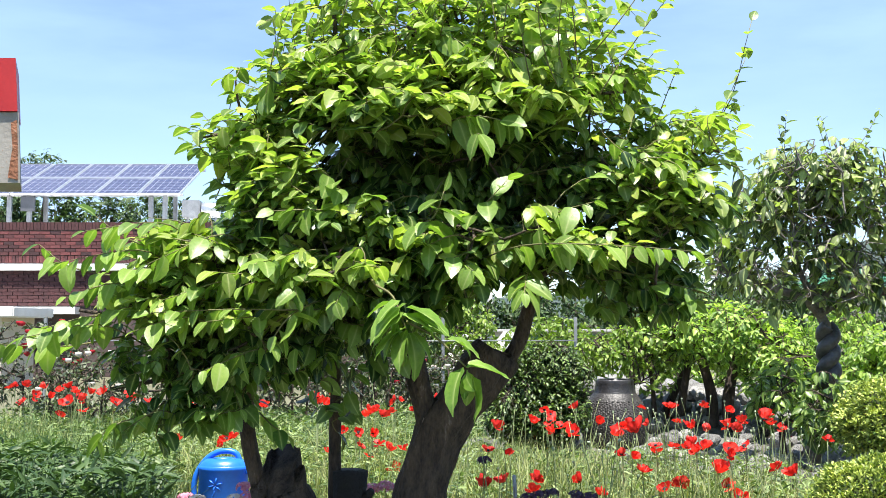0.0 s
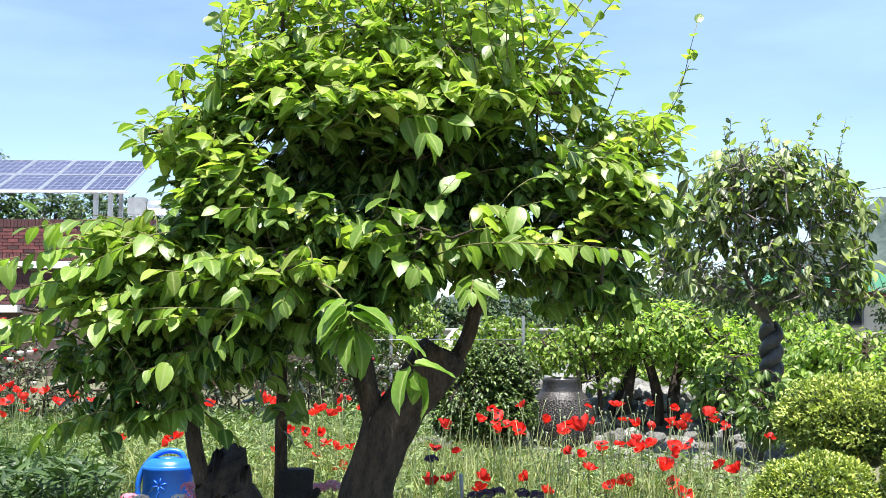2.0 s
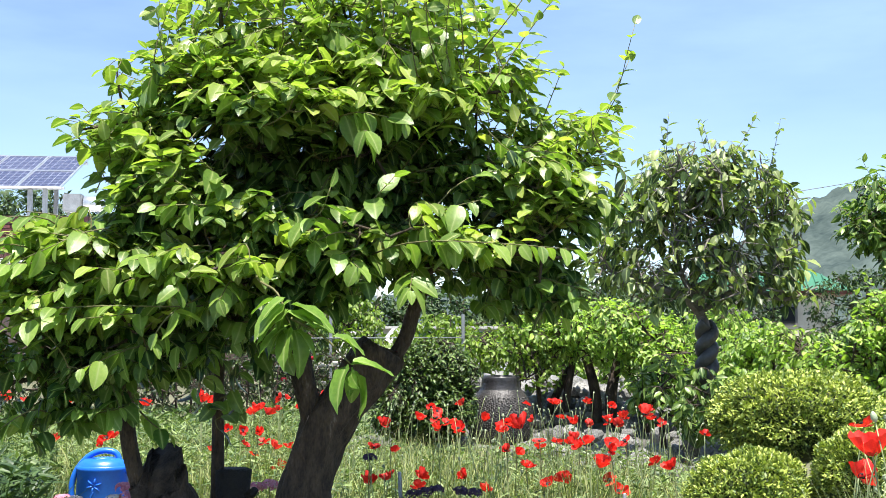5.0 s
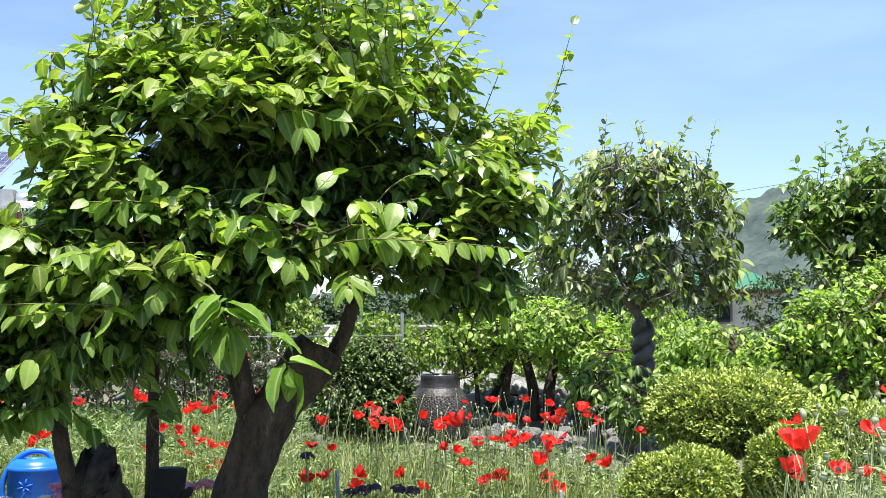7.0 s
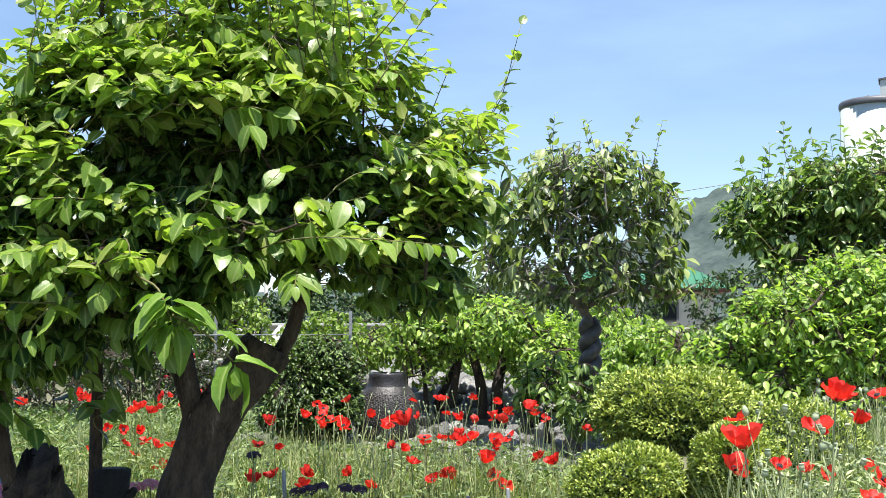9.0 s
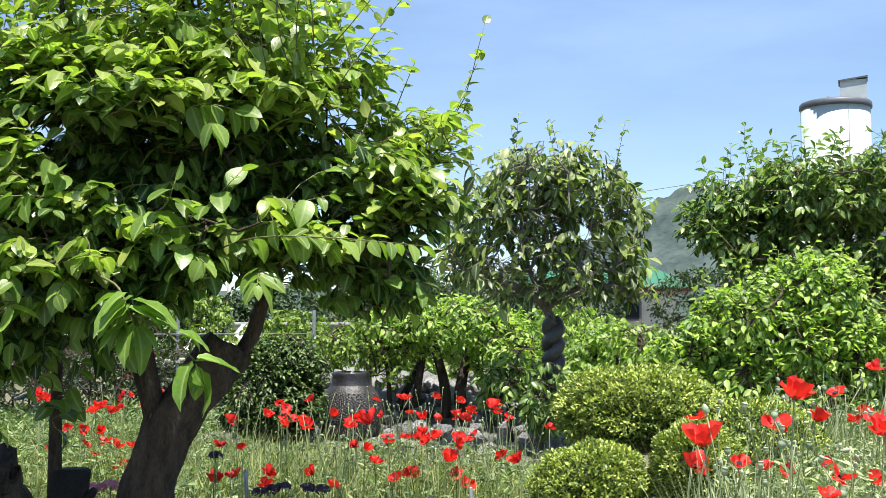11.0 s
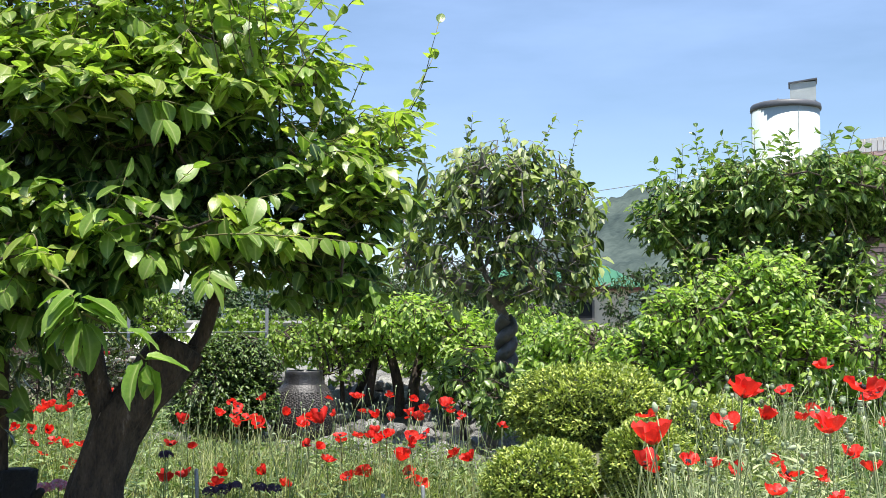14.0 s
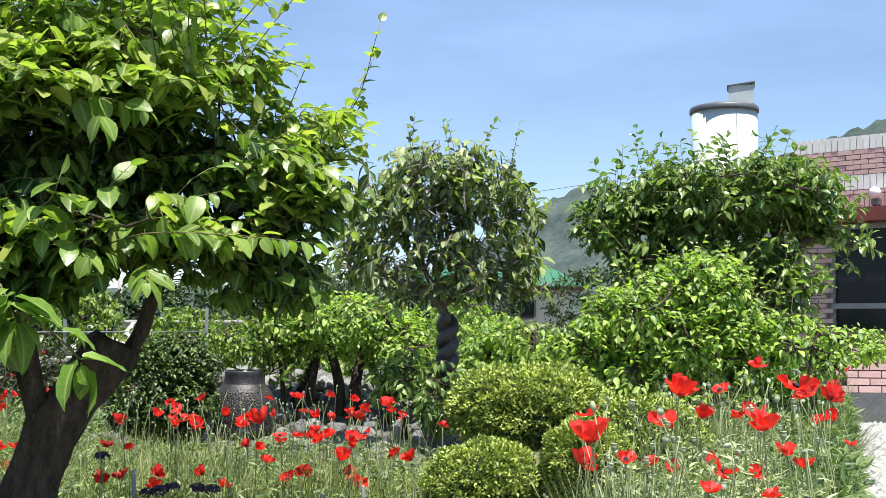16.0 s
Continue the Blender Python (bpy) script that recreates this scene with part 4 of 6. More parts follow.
garden_tree = crowned_tree("leafy_garden_tree", (4.45, 7.2, 0), "broad dark green garden tree with pointed leaves",
      [(1, [(4.45, 7.2, 0), (4.4, 7.2, 0.6), (4.45, 7.2, 1.2)]), (0.7, [(4.45, 7.2, 0.9), (4.0, 7.4, 1.4), (3.8, 7.5, 1.7)]), (0.7, [(4.45, 7.2, 0.9), (4.9, 7.0, 1.4), (5.2, 6.9, 1.6)])], 0.09, 0.03, masses, (4.5, 7.4), 24, 200, M_LEAF_TALL, M_BARK, M_TWIG, spacing=0.034, reach=0.22)
crown_shoots(garden_tree, [(x, 7.1 + g.uniform(-0.4, 0.3), 2.1 - 0.2 * (x - 4.5) ** 4 + g.uniform(-0.12, 0.05)) for x in g.uniform(3.55, 5.35, 44)], 32, 0.075, 0.15, M_TWIG, M_LEAF_TALL)
shrub("dark_round_shrub", (0.8, 8.7, 0), "dense dark evergreen shrub beside a clay jar",
      [(1, [(0.72, 8.7, 0), (0.72, 8.7, 0.5)])], 0.04, 0.02, [(0.74, 8.7, 0.56, 0.4, 0.4, 0.3), (0.7, 8.6, 0.3, 0.42, 0.38, 0.28, 0.9)], 25, 60, 5200, 0.042, M_LEAF_DARK, M_BARK, "shrub", spacing=0.026, reach=0.13, droop=0.2, lift=1.6)
shrub("yellow_green_shrub", (1.5, 9.2, 0), "open yellow-green shrub on thin stems",
      [(1, [(1.5, 9.2, 0), (1.52, 9.2, 0.5), (1.5, 9.2, 0.8)]), (0.7, [(1.7, 9.2, 0), (1.68, 9.2, 0.5), (1.6, 9.2, 0.8)])], 0.035, 0.015, [(1.5, 9.2, 0.78, 0.45, 0.4, 0.2), (1.65, 9.1, 0.55, 0.22, 0.25, 0.15, 0.6)], 26, 60, 420, 0.055, M_LEAF_YELLOW, M_BARK, "shrub", spacing=0.026, reach=0.14)
# shrubs that close the garden behind
for i, (x, y, h, w, mt) in enumerate(((-2.2, 13.0, 1.0, 0.9, M_LEAF_DARK), (-0.75, 12.6, 1.35, 0.85, M_LEAF_DARK), (0.2, 12.8, 1.35, 0.45, M_LEAF_YELLOW), (1.3, 13.2, 1.05, 0.7, M_LEAF_YELLOW), (2.6, 12.6, 1.15, 0.8, M_LEAF_BRIGHT), (3.9, 11.5, 1.15, 0.75, M_LEAF_BRIGHT), (3.55, 8.9, 0.95, 0.5, M_LEAF_BRIGHT), (4.7, 10.2, 0.9, 0.7, M_LEAF_DARK), (5.6, 8.9, 0.9, 0.5, M_LEAF_DARK))):
    shrub("hedge_shrub", (x, y, 0), "leafy green shrub in the hedge behind the garden", [(1, [(x, y, 0), (x, y, h * 0.7)]), (0.8, [(x + 0.1, y, 0), (x + 0.3, y, h * 0.7)])], 0.03, 0.012,
          [(x, y, h * 0.55, w, 0.5, h * 0.5)], 60 + i, 40, 760, 0.07, mt, M_BARK, "shrub", spacing=0.03, reach=0.16, rise=0.0)
rose("rose_bush", -3.55, 10.0, 1.02, 0.6, 71, "tall sparse rose bush with red blossoms", M_ROSE_RED, 16)
rose("rose_bush", -2.9, 9.3, 0.75, 0.5, 72, "thin rose bush with white blossoms", M_ROSE_WHITE, 9)
rose("rose_bush", -2.2, 9.6, 0.85, 0.6, 73, "rose bush with dark stems and pink-red blossoms", M_ROSE_RED, 10)
rose("rose_bush", -1.3, 9.9, 0.8, 0.55, 74, "pale-leaved rose bush with pink blossoms", M_ROSE_PINK, 12)
rose("rose_bush", -0.6, 10.0, 0.8, 0.5, 75, "pale-leaved rose bush with red and dry blossoms", M_ROSE_RED, 10)
rose("rose_bush", 0.05, 10.2, 0.75, 0.45, 76, "pale-leaved rose bush with white blossoms", M_ROSE_WHITE, 14)


# ---- clipped box ----
def box_ball(at, radii, seed, count, label):
    """Clipped box: a closed dark core, coloured as inner shade, under a skin of small leaves."""
    ball = thing("clipped_box_bush", (at[0], at[1], 0), label, "bush", "clipped box bushes")
    rng = np.random.default_rng(seed)
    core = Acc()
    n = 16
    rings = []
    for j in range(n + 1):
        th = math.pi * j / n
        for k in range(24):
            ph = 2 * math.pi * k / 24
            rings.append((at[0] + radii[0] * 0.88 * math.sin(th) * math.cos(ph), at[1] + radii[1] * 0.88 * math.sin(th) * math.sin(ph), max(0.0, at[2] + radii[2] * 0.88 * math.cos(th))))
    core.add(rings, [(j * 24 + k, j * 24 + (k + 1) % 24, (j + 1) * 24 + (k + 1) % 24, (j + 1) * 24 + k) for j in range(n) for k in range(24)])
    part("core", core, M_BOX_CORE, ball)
    d = unit(rng.normal(0, 1, (count, 3)))
    lump = np.array([1 + 0.14 * noise.noise((v[0] * 2.5 + seed, v[1] * 2.5, v[2] * 2.5)) + 0.1 * noise.noise((v[0] * 8, v[1] * 8 + seed, v[2] * 8)) for v in d])
    pos = np.array(at) + d * np.array(radii) * (lump * rng.uniform(0.88, 1.02, count))[:, None]
    keep = (pos[:, 2] > 0.03) & (d[:, 2] > rng.uniform(-0.75, -0.3, count))
    pos, d = pos[keep], d[keep]
    dirs = unit(d * 0.7 + np.array((0, 0, 0.5)) + rng.normal(0, 0.6, d.shape))
    nor = unit(np.array((0, 0, 1.2)) + d * 0.35 + rng.normal(0, 0.4, d.shape))
    acc = Acc()
    put_leaves(acc, LEAF_SMALL, pos, frames_of(dirs, nor), 0.0175 * rng.uniform(0.7, 1.3, len(pos)))
    part("foliage", acc, M_BOX, ball, kind="stuff")
    return ball


box_ball((1.97, 4.66, 0.555), (0.36, 0.34, 0.2), 31, 32000, "clipped yellow-green box bush, broad rounded cushion")
box_ball((1.58, 4.2, 0.285), (0.225, 0.24, 0.19), 32, 19000, "small clipped yellow-green box bush close to the ground")
box_ball((1.92, 3.98, 0.385), (0.165, 0.2, 0.18), 33, 18000, "small clipped yellow-green box bush beside a larger one")
box_ball((2.34, 4.35, 0.4), (0.3, 0.3, 0.22), 34, 17000, "clipped yellow-green box bush behind tall poppies")


# ---- poppy beds ----
def inside(p, poly):
    hit = np.zeros(len(p), bool)
    for (xa, ya), (xb, yb) in zip(poly, poly[1:] + poly[:1]):
        cross = (ya > p[:, 1]) != (yb > p[:, 1])
        hit ^= cross & (p[:, 0] < (xb - xa) * (p[:, 1] - ya) / (yb - ya + 1e-12) + xa)
    return hit


def scatter(poly, count, rng):
    lo, hi = np.min(poly, 0), np.max(poly, 0)
    out = np.zeros((0, 2))
    while len(out) < count:
        p = rng.uniform(lo, hi, (count, 2))
        out = np.concatenate([out, p[inside(p, poly)]])
    return out[:count]


def blades(name, poly, count, height, width, material, seed, label, lean=0.2, segs=3, category="plants"):
    rng = np.random.default_rng(seed)
    base = np.concatenate([scatter(poly, count, rng), np.zeros((count, 1))], 1)
    patch = np.array([0.75 + 0.7 * noise.noise((b[0] * 1.3, b[1] * 1.3, seed)) for b in base])
    h = height * rng.uniform(0.4, 1.1, count) * patch.clip(0.5, 1.1)
    az = rng.uniform(0, 2 * np.pi, count)
    ln = np.stack([np.cos(az), np.sin(az), np.zeros(count)], -1) * (lean * rng.uniform(0.2, 1.8, count) * h)[:, None]
    tw = az + rng.uniform(-0.6, 0.6, count)
    sd = np.stack([-np.sin(tw), np.cos(tw), np.zeros(count)], -1) * (width * rng.uniform(0.5, 1.5, count))[:, None]
    rows = []
    for i in range(segs + 1):
        t = i / segs
        c = base + ln * t * t + np.array((0, 0, 1.0)) * (h * t)[:, None]
        w = sd * (1 - t) ** 0.6 if i < segs else sd * 0.02
        rows += [c - w, c + w]
    acc = Acc()
    acc.many(np.stack(rows, 1), [(2 * i, 2 * i + 1, 2 * i + 3, 2 * i + 2) for i in range(segs)])
    return solid(name, acc, material, label, category, "stuff", smooth=True)


LEAF_NARROW = leaf_shape((0, 0.25, 0.6, 1.0), (0.02, 0.1, 0.085, 0.005), 0.3, 0.3)


def bed_leaves(name, poly, count, low, high, length, material, seed, label):
    rng = np.random.default_rng(seed)
    xy = scatter(poly, count, rng)
    pos = np.concatenate([xy, rng.uniform(low, high, (count, 1)) * np.array([[0.8 + 0.4 * noise.noise((b[0] * 1.3, b[1] * 1.3, seed))] for b in xy])], 1)
    az = rng.uniform(0, 2 * np.pi, count)
    dirs = unit(np.stack([np.cos(az), np.sin(az), rng.uniform(-0.2, 1.1, count)], -1))
    nor = unit(np.array((0, 0, 1.0)) + rng.normal(0, 0.5, (count, 3)))
    acc = Acc()
    put_leaves(acc, LEAF_NARROW, pos, frames_of(dirs, nor), length * rng.uniform(0.6, 1.4, count))
    return solid(name, acc, material, label, "plants", "stuff", smooth=True)


M_EDGE = shade("edge_plant_leaf", (0.05, 0.1, 0.028), (0.23, 0.3, 0.1), 0.55, 4, 50, 0.0, island=0.65, through_light=0.25)
M_POPPY_LEAF = shade("poppy_leaf", (0.045, 0.09, 0.028), (0.28, 0.36, 0.135), 0.55, 4, 50, 0.0, island=0.65, through_light=0.28, tint=(0.36, 0.42, 0.2))
MAIN_BED = [(-3.6, 4.4), (-1.45, 4.7), (-1.35, 6.0), (-0.1, 5.7), (0.2, 5.2), (0.8, 4.8), (1.1, 3.6), (1.45, 4.0), (1.3, 5.0), (2.2, 6.0), (1.9, 6.6), (0.95, 7.1), (-0.2, 8.5), (-3.8, 9.7)]
RIGHT_BED = [(1.1, 2.25), (1.7, 2.25), (2.66, 3.5), (4.35, 5.7), (3.5, 5.4), (2.2, 3.95), (1.85, 3.55), (1.5, 3.1)]
FAR_BED = [(3.2, 4.5), (4.4, 5.75), (5.45, 7.05), (4.9, 7.4), (4.1, 6.2)]
PATH_EDGE = [(1.7, 2.25), (2.03, 2.62), (2.75, 3.45), (3.6, 4.65), (4.55, 5.8), (5.5, 7.1), (5.2, 7.15), (4.2, 5.8), (3.2, 4.6), (2.4, 3.5), (1.62, 2.5)]
blades("poppy_stalks", MAIN_BED, 22000, 0.35, 0.0028, M_GRASS, 41, "dense pale green poppy stalks", 0.42)
bed_leaves("poppy_foliage", MAIN_BED, 32000, 0.02, 0.27, 0.05, M_POPPY_LEAF, 43, "dense jagged pale green poppy leaves")
ROSE_STRIP = [(-3.8, 9.0), (-0.2, 8.4), (0.35, 8.9), (0.3, 10.6), (-3.8, 10.8)]
bed_leaves("rose_bed_foliage", ROSE_STRIP, 12000, 0.02, 0.3, 0.07, M_EDGE, 57, "mixed green foliage below the rose bushes")
blades("rose_bed_stalks", ROSE_STRIP, 2500, 0.36, 0.003, M_GRASS, 58, "thin pale stalks below the rose bushes", 0.4)
LEFT_PATCH = [(-3.5, 5.0), (-1.3, 5.1), (-1.5, 6.6), (-2.4, 7.0), (-3.7, 7.0)]
bed_leaves("meadow_foliage", LEFT_PATCH, 12000, 0.04, 0.44, 0.065, M_EDGE, 50, "green leaves of tall plants among the poppies")
blades("meadow_stalks", LEFT_PATCH, 3500, 0.55, 0.003, M_EDGE, 51, "green stalks of tall plants among the poppies", 0.25)
blades("tall_poppy_stalks", RIGHT_BED, 6500, 0.72, 0.0026, M_GRASS_GREY, 42, "dense grey-green stalks of tall poppies", 0.26)
bed_leaves("tall_poppy_foliage", RIGHT_BED, 20000, 0.05, 0.54, 0.042, M_GRASS_GREY, 44, "grey-green leaves of tall poppies")
blades("border_grass", FAR_BED, 5000, 0.62, 0.003, M_GRASS, 45, "green border plants along the gravel path")
bed_leaves("border_foliage", FAR_BED, 9000, 0.03, 0.55, 0.065, M_GRASS, 46, "green leaves of border plants along the path")
blades("edge_grass", PATH_EDGE, 3500, 0.42, 0.0035, M_EDGE, 55, "tufted green edge plants along the gravel path", 0.6)
bed_leaves("edge_foliage", PATH_EDGE, 17000, 0.03, 0.46, 0.065, M_EDGE, 56, "leafy green edge plants along the gravel path")
blades("iris_clump", [(-2.0, 4.2), (-1.6, 4.15), (-1.55, 4.6), (-2.0, 4.7)], 420, 0.7, 0.008, M_IRIS, 47, "clump of tall dark green iris blades", 0.12, 4, "iris")
bed_leaves("shade_foliage", [(-2.3, 4.3), (-1.1, 4.5), (-1.25, 5.3), (-2.4, 5.3)], 6500, 0.03, 0.44, 0.075, M_IRIS, 49, "dark green leaves of plants under the tree")
blades("iris_clump", [(-1.5, 4.5), (-1.12, 4.5), (-1.15, 4.85), (-1.5, 4.9)], 700, 0.42, 0.007, M_IRIS, 48, "low clump of dark green blades in shade", 0.5, 4, "iris")


def stem_line(x, y, z, rng, lean=0.1):
    bx, by = x + rng.normal(0, lean * z), y + rng.normal(0, lean * z)
    return [np.array(p) for p in curve((bx, by, 0), (bx * 0.6 + x * 0.4, by * 0.6 + y * 0.4, z * 0.7), (x, y, z), 7)]


def petal_mesh(name, size, cup, seed):
    """One broad crinkled petal that springs from the origin."""
    acc = Acc()
    rows, cols = 9, 15
    v = []
    for i in range(rows):
        t = i / (rows - 1)
        for j in range(cols):
            u = j / (cols - 1) * 2 - 1
            w = 0.12 + 0.95 * math.sin(min(1.0, t * 1.08) * 1.75)
            rr = t * (1 - (0.1 * u * u + 0.3 * u ** 6) * t + 0.06 * t * noise.noise((u * 2.2, seed * 5.3, 0.7)) + 0.025 * t * noise.noise((u * 11, seed * 2.3, 1.7)))
            crinkle = 0.24 * t * noise.noise((u * 2.2 + seed * 3.1, t * 2.0, seed * 1.7)) + 0.13 * t * t * noise.noise((u * 5 + seed, t * 3, 4.1)) + 0.03 * t * t * math.sin(u * 17 + seed)
            a = u * 0.98 * w
            v.append((size * rr * math.sin(a), size * rr * math.cos(a), size * (cup * t ** 1.6 + crinkle)))
    acc.add(v, [(i * cols + j, i * cols + j + 1, (i + 1) * cols + j + 1, (i + 1) * cols + j) for i in range(rows - 1) for j in range(cols - 1)])
    me = acc.mesh(name)
    me.materials.append(M_PETAL)
    return me


PETALS = [petal_mesh("petal", 0.5, cup, i) for i, cup in enumerate((0.2, 0.4, 0.62, 0.8, 1.0, 0.5))]
heart = Acc()
heart.lathe([(0.0, 0.05), (0.08, 0.07), (0.15, 0.14), (0.13, 0.15), (0.1, 0.09), (0.1, 0.16), (0.06, 0.19), (0.0, 0.19)], 0, 0, 14)
heart.v = [np.array([(v[0] * (1 + 0.18 * (k % 2)), v[1] * (1 + 0.18 * (k % 2)), v[2] + 0.02 * (k % 3)) for k, v in enumerate(b)]) for b in heart.v]
HEART = heart.mesh("heart")
HEART.materials.append(M_STAMEN)


def poppies(spots, group, label, seed):
    rng = np.random.default_rng(seed)
    for x, y, z, dia in spots:
        p = thing("poppy", (x, y, 0), label, "flower", group)
        acc = Acc()
        line = stem_line(x, y, z, rng)
        acc.tube(line, np.linspace(0.0026, 0.002, 7), 5)
        part("stem", acc, M_GRASS_GREY, p)
        tilt = Matrix.Translation((0, 0, z)) @ Euler((rng.normal(0.15, 0.35), rng.normal(0, 0.35), rng.uniform(0, 6.3))).to_matrix().to_4x4()
        if rng.uniform() < 0.16:
            tilt = Matrix.Translation((0, 0, z)) @ Euler((rng.uniform(0.5, 1.1), rng.uniform(-0.4, 0.4), rng.uniform(-0.8, 0.8))).to_matrix().to_4x4()
        base = int(rng.integers(0, 5))
        for k in range(4):
            ob = new("petal", PETALS[(base + k % 2) % 6])
            ob.parent = p
            s = dia * (1.15 if k % 2 else 1.0) * rng.uniform(0.92, 1.08)
            ob.matrix_basis = tilt @ Matrix.Rotation(k * math.pi / 2 + rng.normal(0, 0.12), 4, "Z") @ Matrix.Rotation(rng.normal(0.12, 0.3), 4, "X") @ Matrix.Scale(s, 4)
        ob = new("heart", HEART)
        ob.parent = p
        ob.matrix_basis = tilt @ Matrix.Scale(dia, 4)
        tagged(ob, "dark stamens round a green pod")


# head of each flower: x, y, height, breadth
LEFT_POPPIES = [
    (-3.04, 8.05, 0.52, 0.060), (-2.94, 8.08, 0.53, 0.077), (-2.96, 8.07, 0.42, 0.077), (-2.79, 8.13, 0.44, 0.077), (-2.00, 6.12, 0.54, 0.083), (-2.63, 8.19, 0.48, 0.077),
    (-2.53, 8.22, 0.47, 0.068), (-2.37, 8.02, 0.49, 0.083), (-1.92, 6.70, 0.50, 0.083), (-2.00, 7.34, 0.47, 0.083), (-2.27, 8.29, 0.47, 0.064), (-1.37, 4.22, 0.39, 0.050),
    (-2.30, 7.34, 0.41, 0.069), (-1.64, 7.57, 0.40, 0.062), (-1.21, 4.95, 0.44, 0.050), (-1.12, 4.84, 0.47, 0.050), (-0.95, 5.04, 0.46, 0.050), (-1.02, 5.58, 0.41, 0.050),
    (-0.77, 7.57, 0.55, 0.083), (-1.11, 5.78, 0.35, 0.053), (-0.48, 7.23, 0.39, 0.072), (-0.55, 8.58, 0.63, 0.068),
]
LEFT_POPPIES_MORE = [
    (-0.46, 6.21, 0.38, 0.056), (-0.28, 5.01, 0.44, 0.050), (-0.24, 5.12, 0.40, 0.051), (-0.38, 5.22, 0.41, 0.050), (-0.33, 5.15, 0.37, 0.050), (-0.21, 4.89, 0.34, 0.063),
    (-0.54, 6.27, 0.38, 0.050), (-0.54, 5.43, 0.36, 0.050), (-0.18, 5.16, 0.40, 0.050), (-0.46, 6.06, 0.46, 0.050), (-0.35, 5.68, 0.42, 0.050),
]
MIDDLE_POPPIES = [
    (0.30, 6.43, 0.38, 0.083), (0.18, 4.62, 0.45, 0.051), (0.27, 4.62, 0.44, 0.050), (0.62, 7.03, 0.44, 0.056), (0.56, 5.95, 0.46, 0.059), (0.61, 5.84, 0.44, 0.073),
    (0.84, 7.22, 0.44, 0.072), (0.68, 5.95, 0.39, 0.053), (0.75, 4.46, 0.54, 0.083), (0.77, 5.11, 0.47, 0.056), (0.80, 5.18, 0.37, 0.057), (0.69, 3.98, 0.45, 0.050),
    (0.91, 4.92, 0.44, 0.055), (1.08, 5.11, 0.41, 0.052), (1.14, 5.02, 0.42, 0.066), (1.23, 4.95, 0.42, 0.073), (1.21, 4.61, 0.47, 0.061), (1.50, 5.37, 0.51, 0.083),
    (1.13, 3.89, 0.47, 0.050), (1.02, 4.28, 0.41, 0.083), (0.86, 3.46, 0.47, 0.050), (0.73, 3.53, 0.47, 0.054), (0.74, 3.83, 0.41, 0.050), (0.77, 4.67, 0.42, 0.050),
]
MIDDLE_POPPIES_MORE = [
    (0.12, 3.56, 0.46, 0.055), (0.20, 3.80, 0.44, 0.050), (0.32, 4.06, 0.41, 0.057), (0.31, 3.96, 0.38, 0.059), (0.50, 4.17, 0.39, 0.054), (0.86, 3.37, 0.45, 0.050),
    (1.86, 5.56, 0.40, 0.052), (1.12, 3.66, 0.48, 0.050), (0.52, 3.84, 0.39, 0.050), (0.87, 5.60, 0.46, 0.062), (0.97, 5.21, 0.39, 0.050), (0.92, 4.60, 0.47, 0.050),
    (1.03, 4.68, 0.44, 0.050),
]
RIGHT_POPPIES = [
    (1.83, 3.78, 0.60, 0.083), (1.47, 2.50, 0.76, 0.083), (2.79, 4.44, 0.63, 0.083), (2.29, 3.78, 0.58, 0.083), (1.88, 3.32, 0.61, 0.083), (1.20, 2.43, 0.66, 0.083),
    (1.45, 3.03, 0.53, 0.083), (1.46, 2.77, 0.57, 0.053), (1.60, 2.88, 0.54, 0.050), (2.76, 4.09, 0.75, 0.083), (4.40, 6.23, 0.65, 0.083), (1.70, 2.35, 0.78, 0.083),
    (2.27, 3.07, 0.71, 0.083), (2.21, 2.91, 0.71, 0.083), (1.76, 2.57, 0.66, 0.083), (3.07, 4.68, 0.52, 0.083), (2.35, 3.48, 0.61, 0.083), (3.21, 4.23, 0.51, 0.068),
    (3.14, 4.22, 0.51, 0.057), (1.92, 2.71, 0.58, 0.059), (2.04, 3.30, 0.48, 0.061), (1.73, 2.73, 0.53, 0.077), (1.38, 2.22, 0.57, 0.050), (1.74, 2.51, 0.50, 0.051),
]
RIGHT_POPPIES_MORE = [
    (5.26, 6.83, 0.77, 0.077), (5.24, 6.84, 0.65, 0.073), (5.28, 6.81, 0.59, 0.068), (4.48, 5.89, 0.56, 0.059), (2.77, 3.53, 0.49, 0.050), (4.96, 7.05, 0.72, 0.077),
    (1.85, 3.21, 0.49, 0.050), (2.62, 4.04, 0.55, 0.062), (3.31, 5.54, 0.56, 0.083), (1.74, 2.37, 0.59, 0.050), (1.99, 2.98, 0.48, 0.053),
]
bunch = np.random.default_rng(88)
LEFT_DRIFT = [(x, y, bunch.uniform(0.4, 0.52), bunch.uniform(0.05, 0.08)) for x, y in scatter([(-3.3, 7.2), (-1.9, 6.6), (-1.6, 8.2), (-3.3, 9.0)], 14, bunch)]
MIDDLE_DRIFT = [(x, y, bunch.uniform(0.36, 0.48), bunch.uniform(0.05, 0.075)) for x, y in scatter([(0.3, 5.6), (1.2, 4.9), (1.9, 6.0), (2.0, 7.2), (0.6, 7.6)], 24, bunch)]
BACK_DRIFT = [(x, y, bunch.uniform(0.4, 0.52), bunch.uniform(0.055, 0.08)) for x, y in scatter([(-1.0, 6.4), (-0.15, 6.1), (0.1, 7.6), (-1.3, 8.2)], 18, bunch)]
poppies(LEFT_DRIFT + MIDDLE_DRIFT + BACK_DRIFT, "red poppies in the meadow", "red poppy flower on a thin hairy stem", 84)
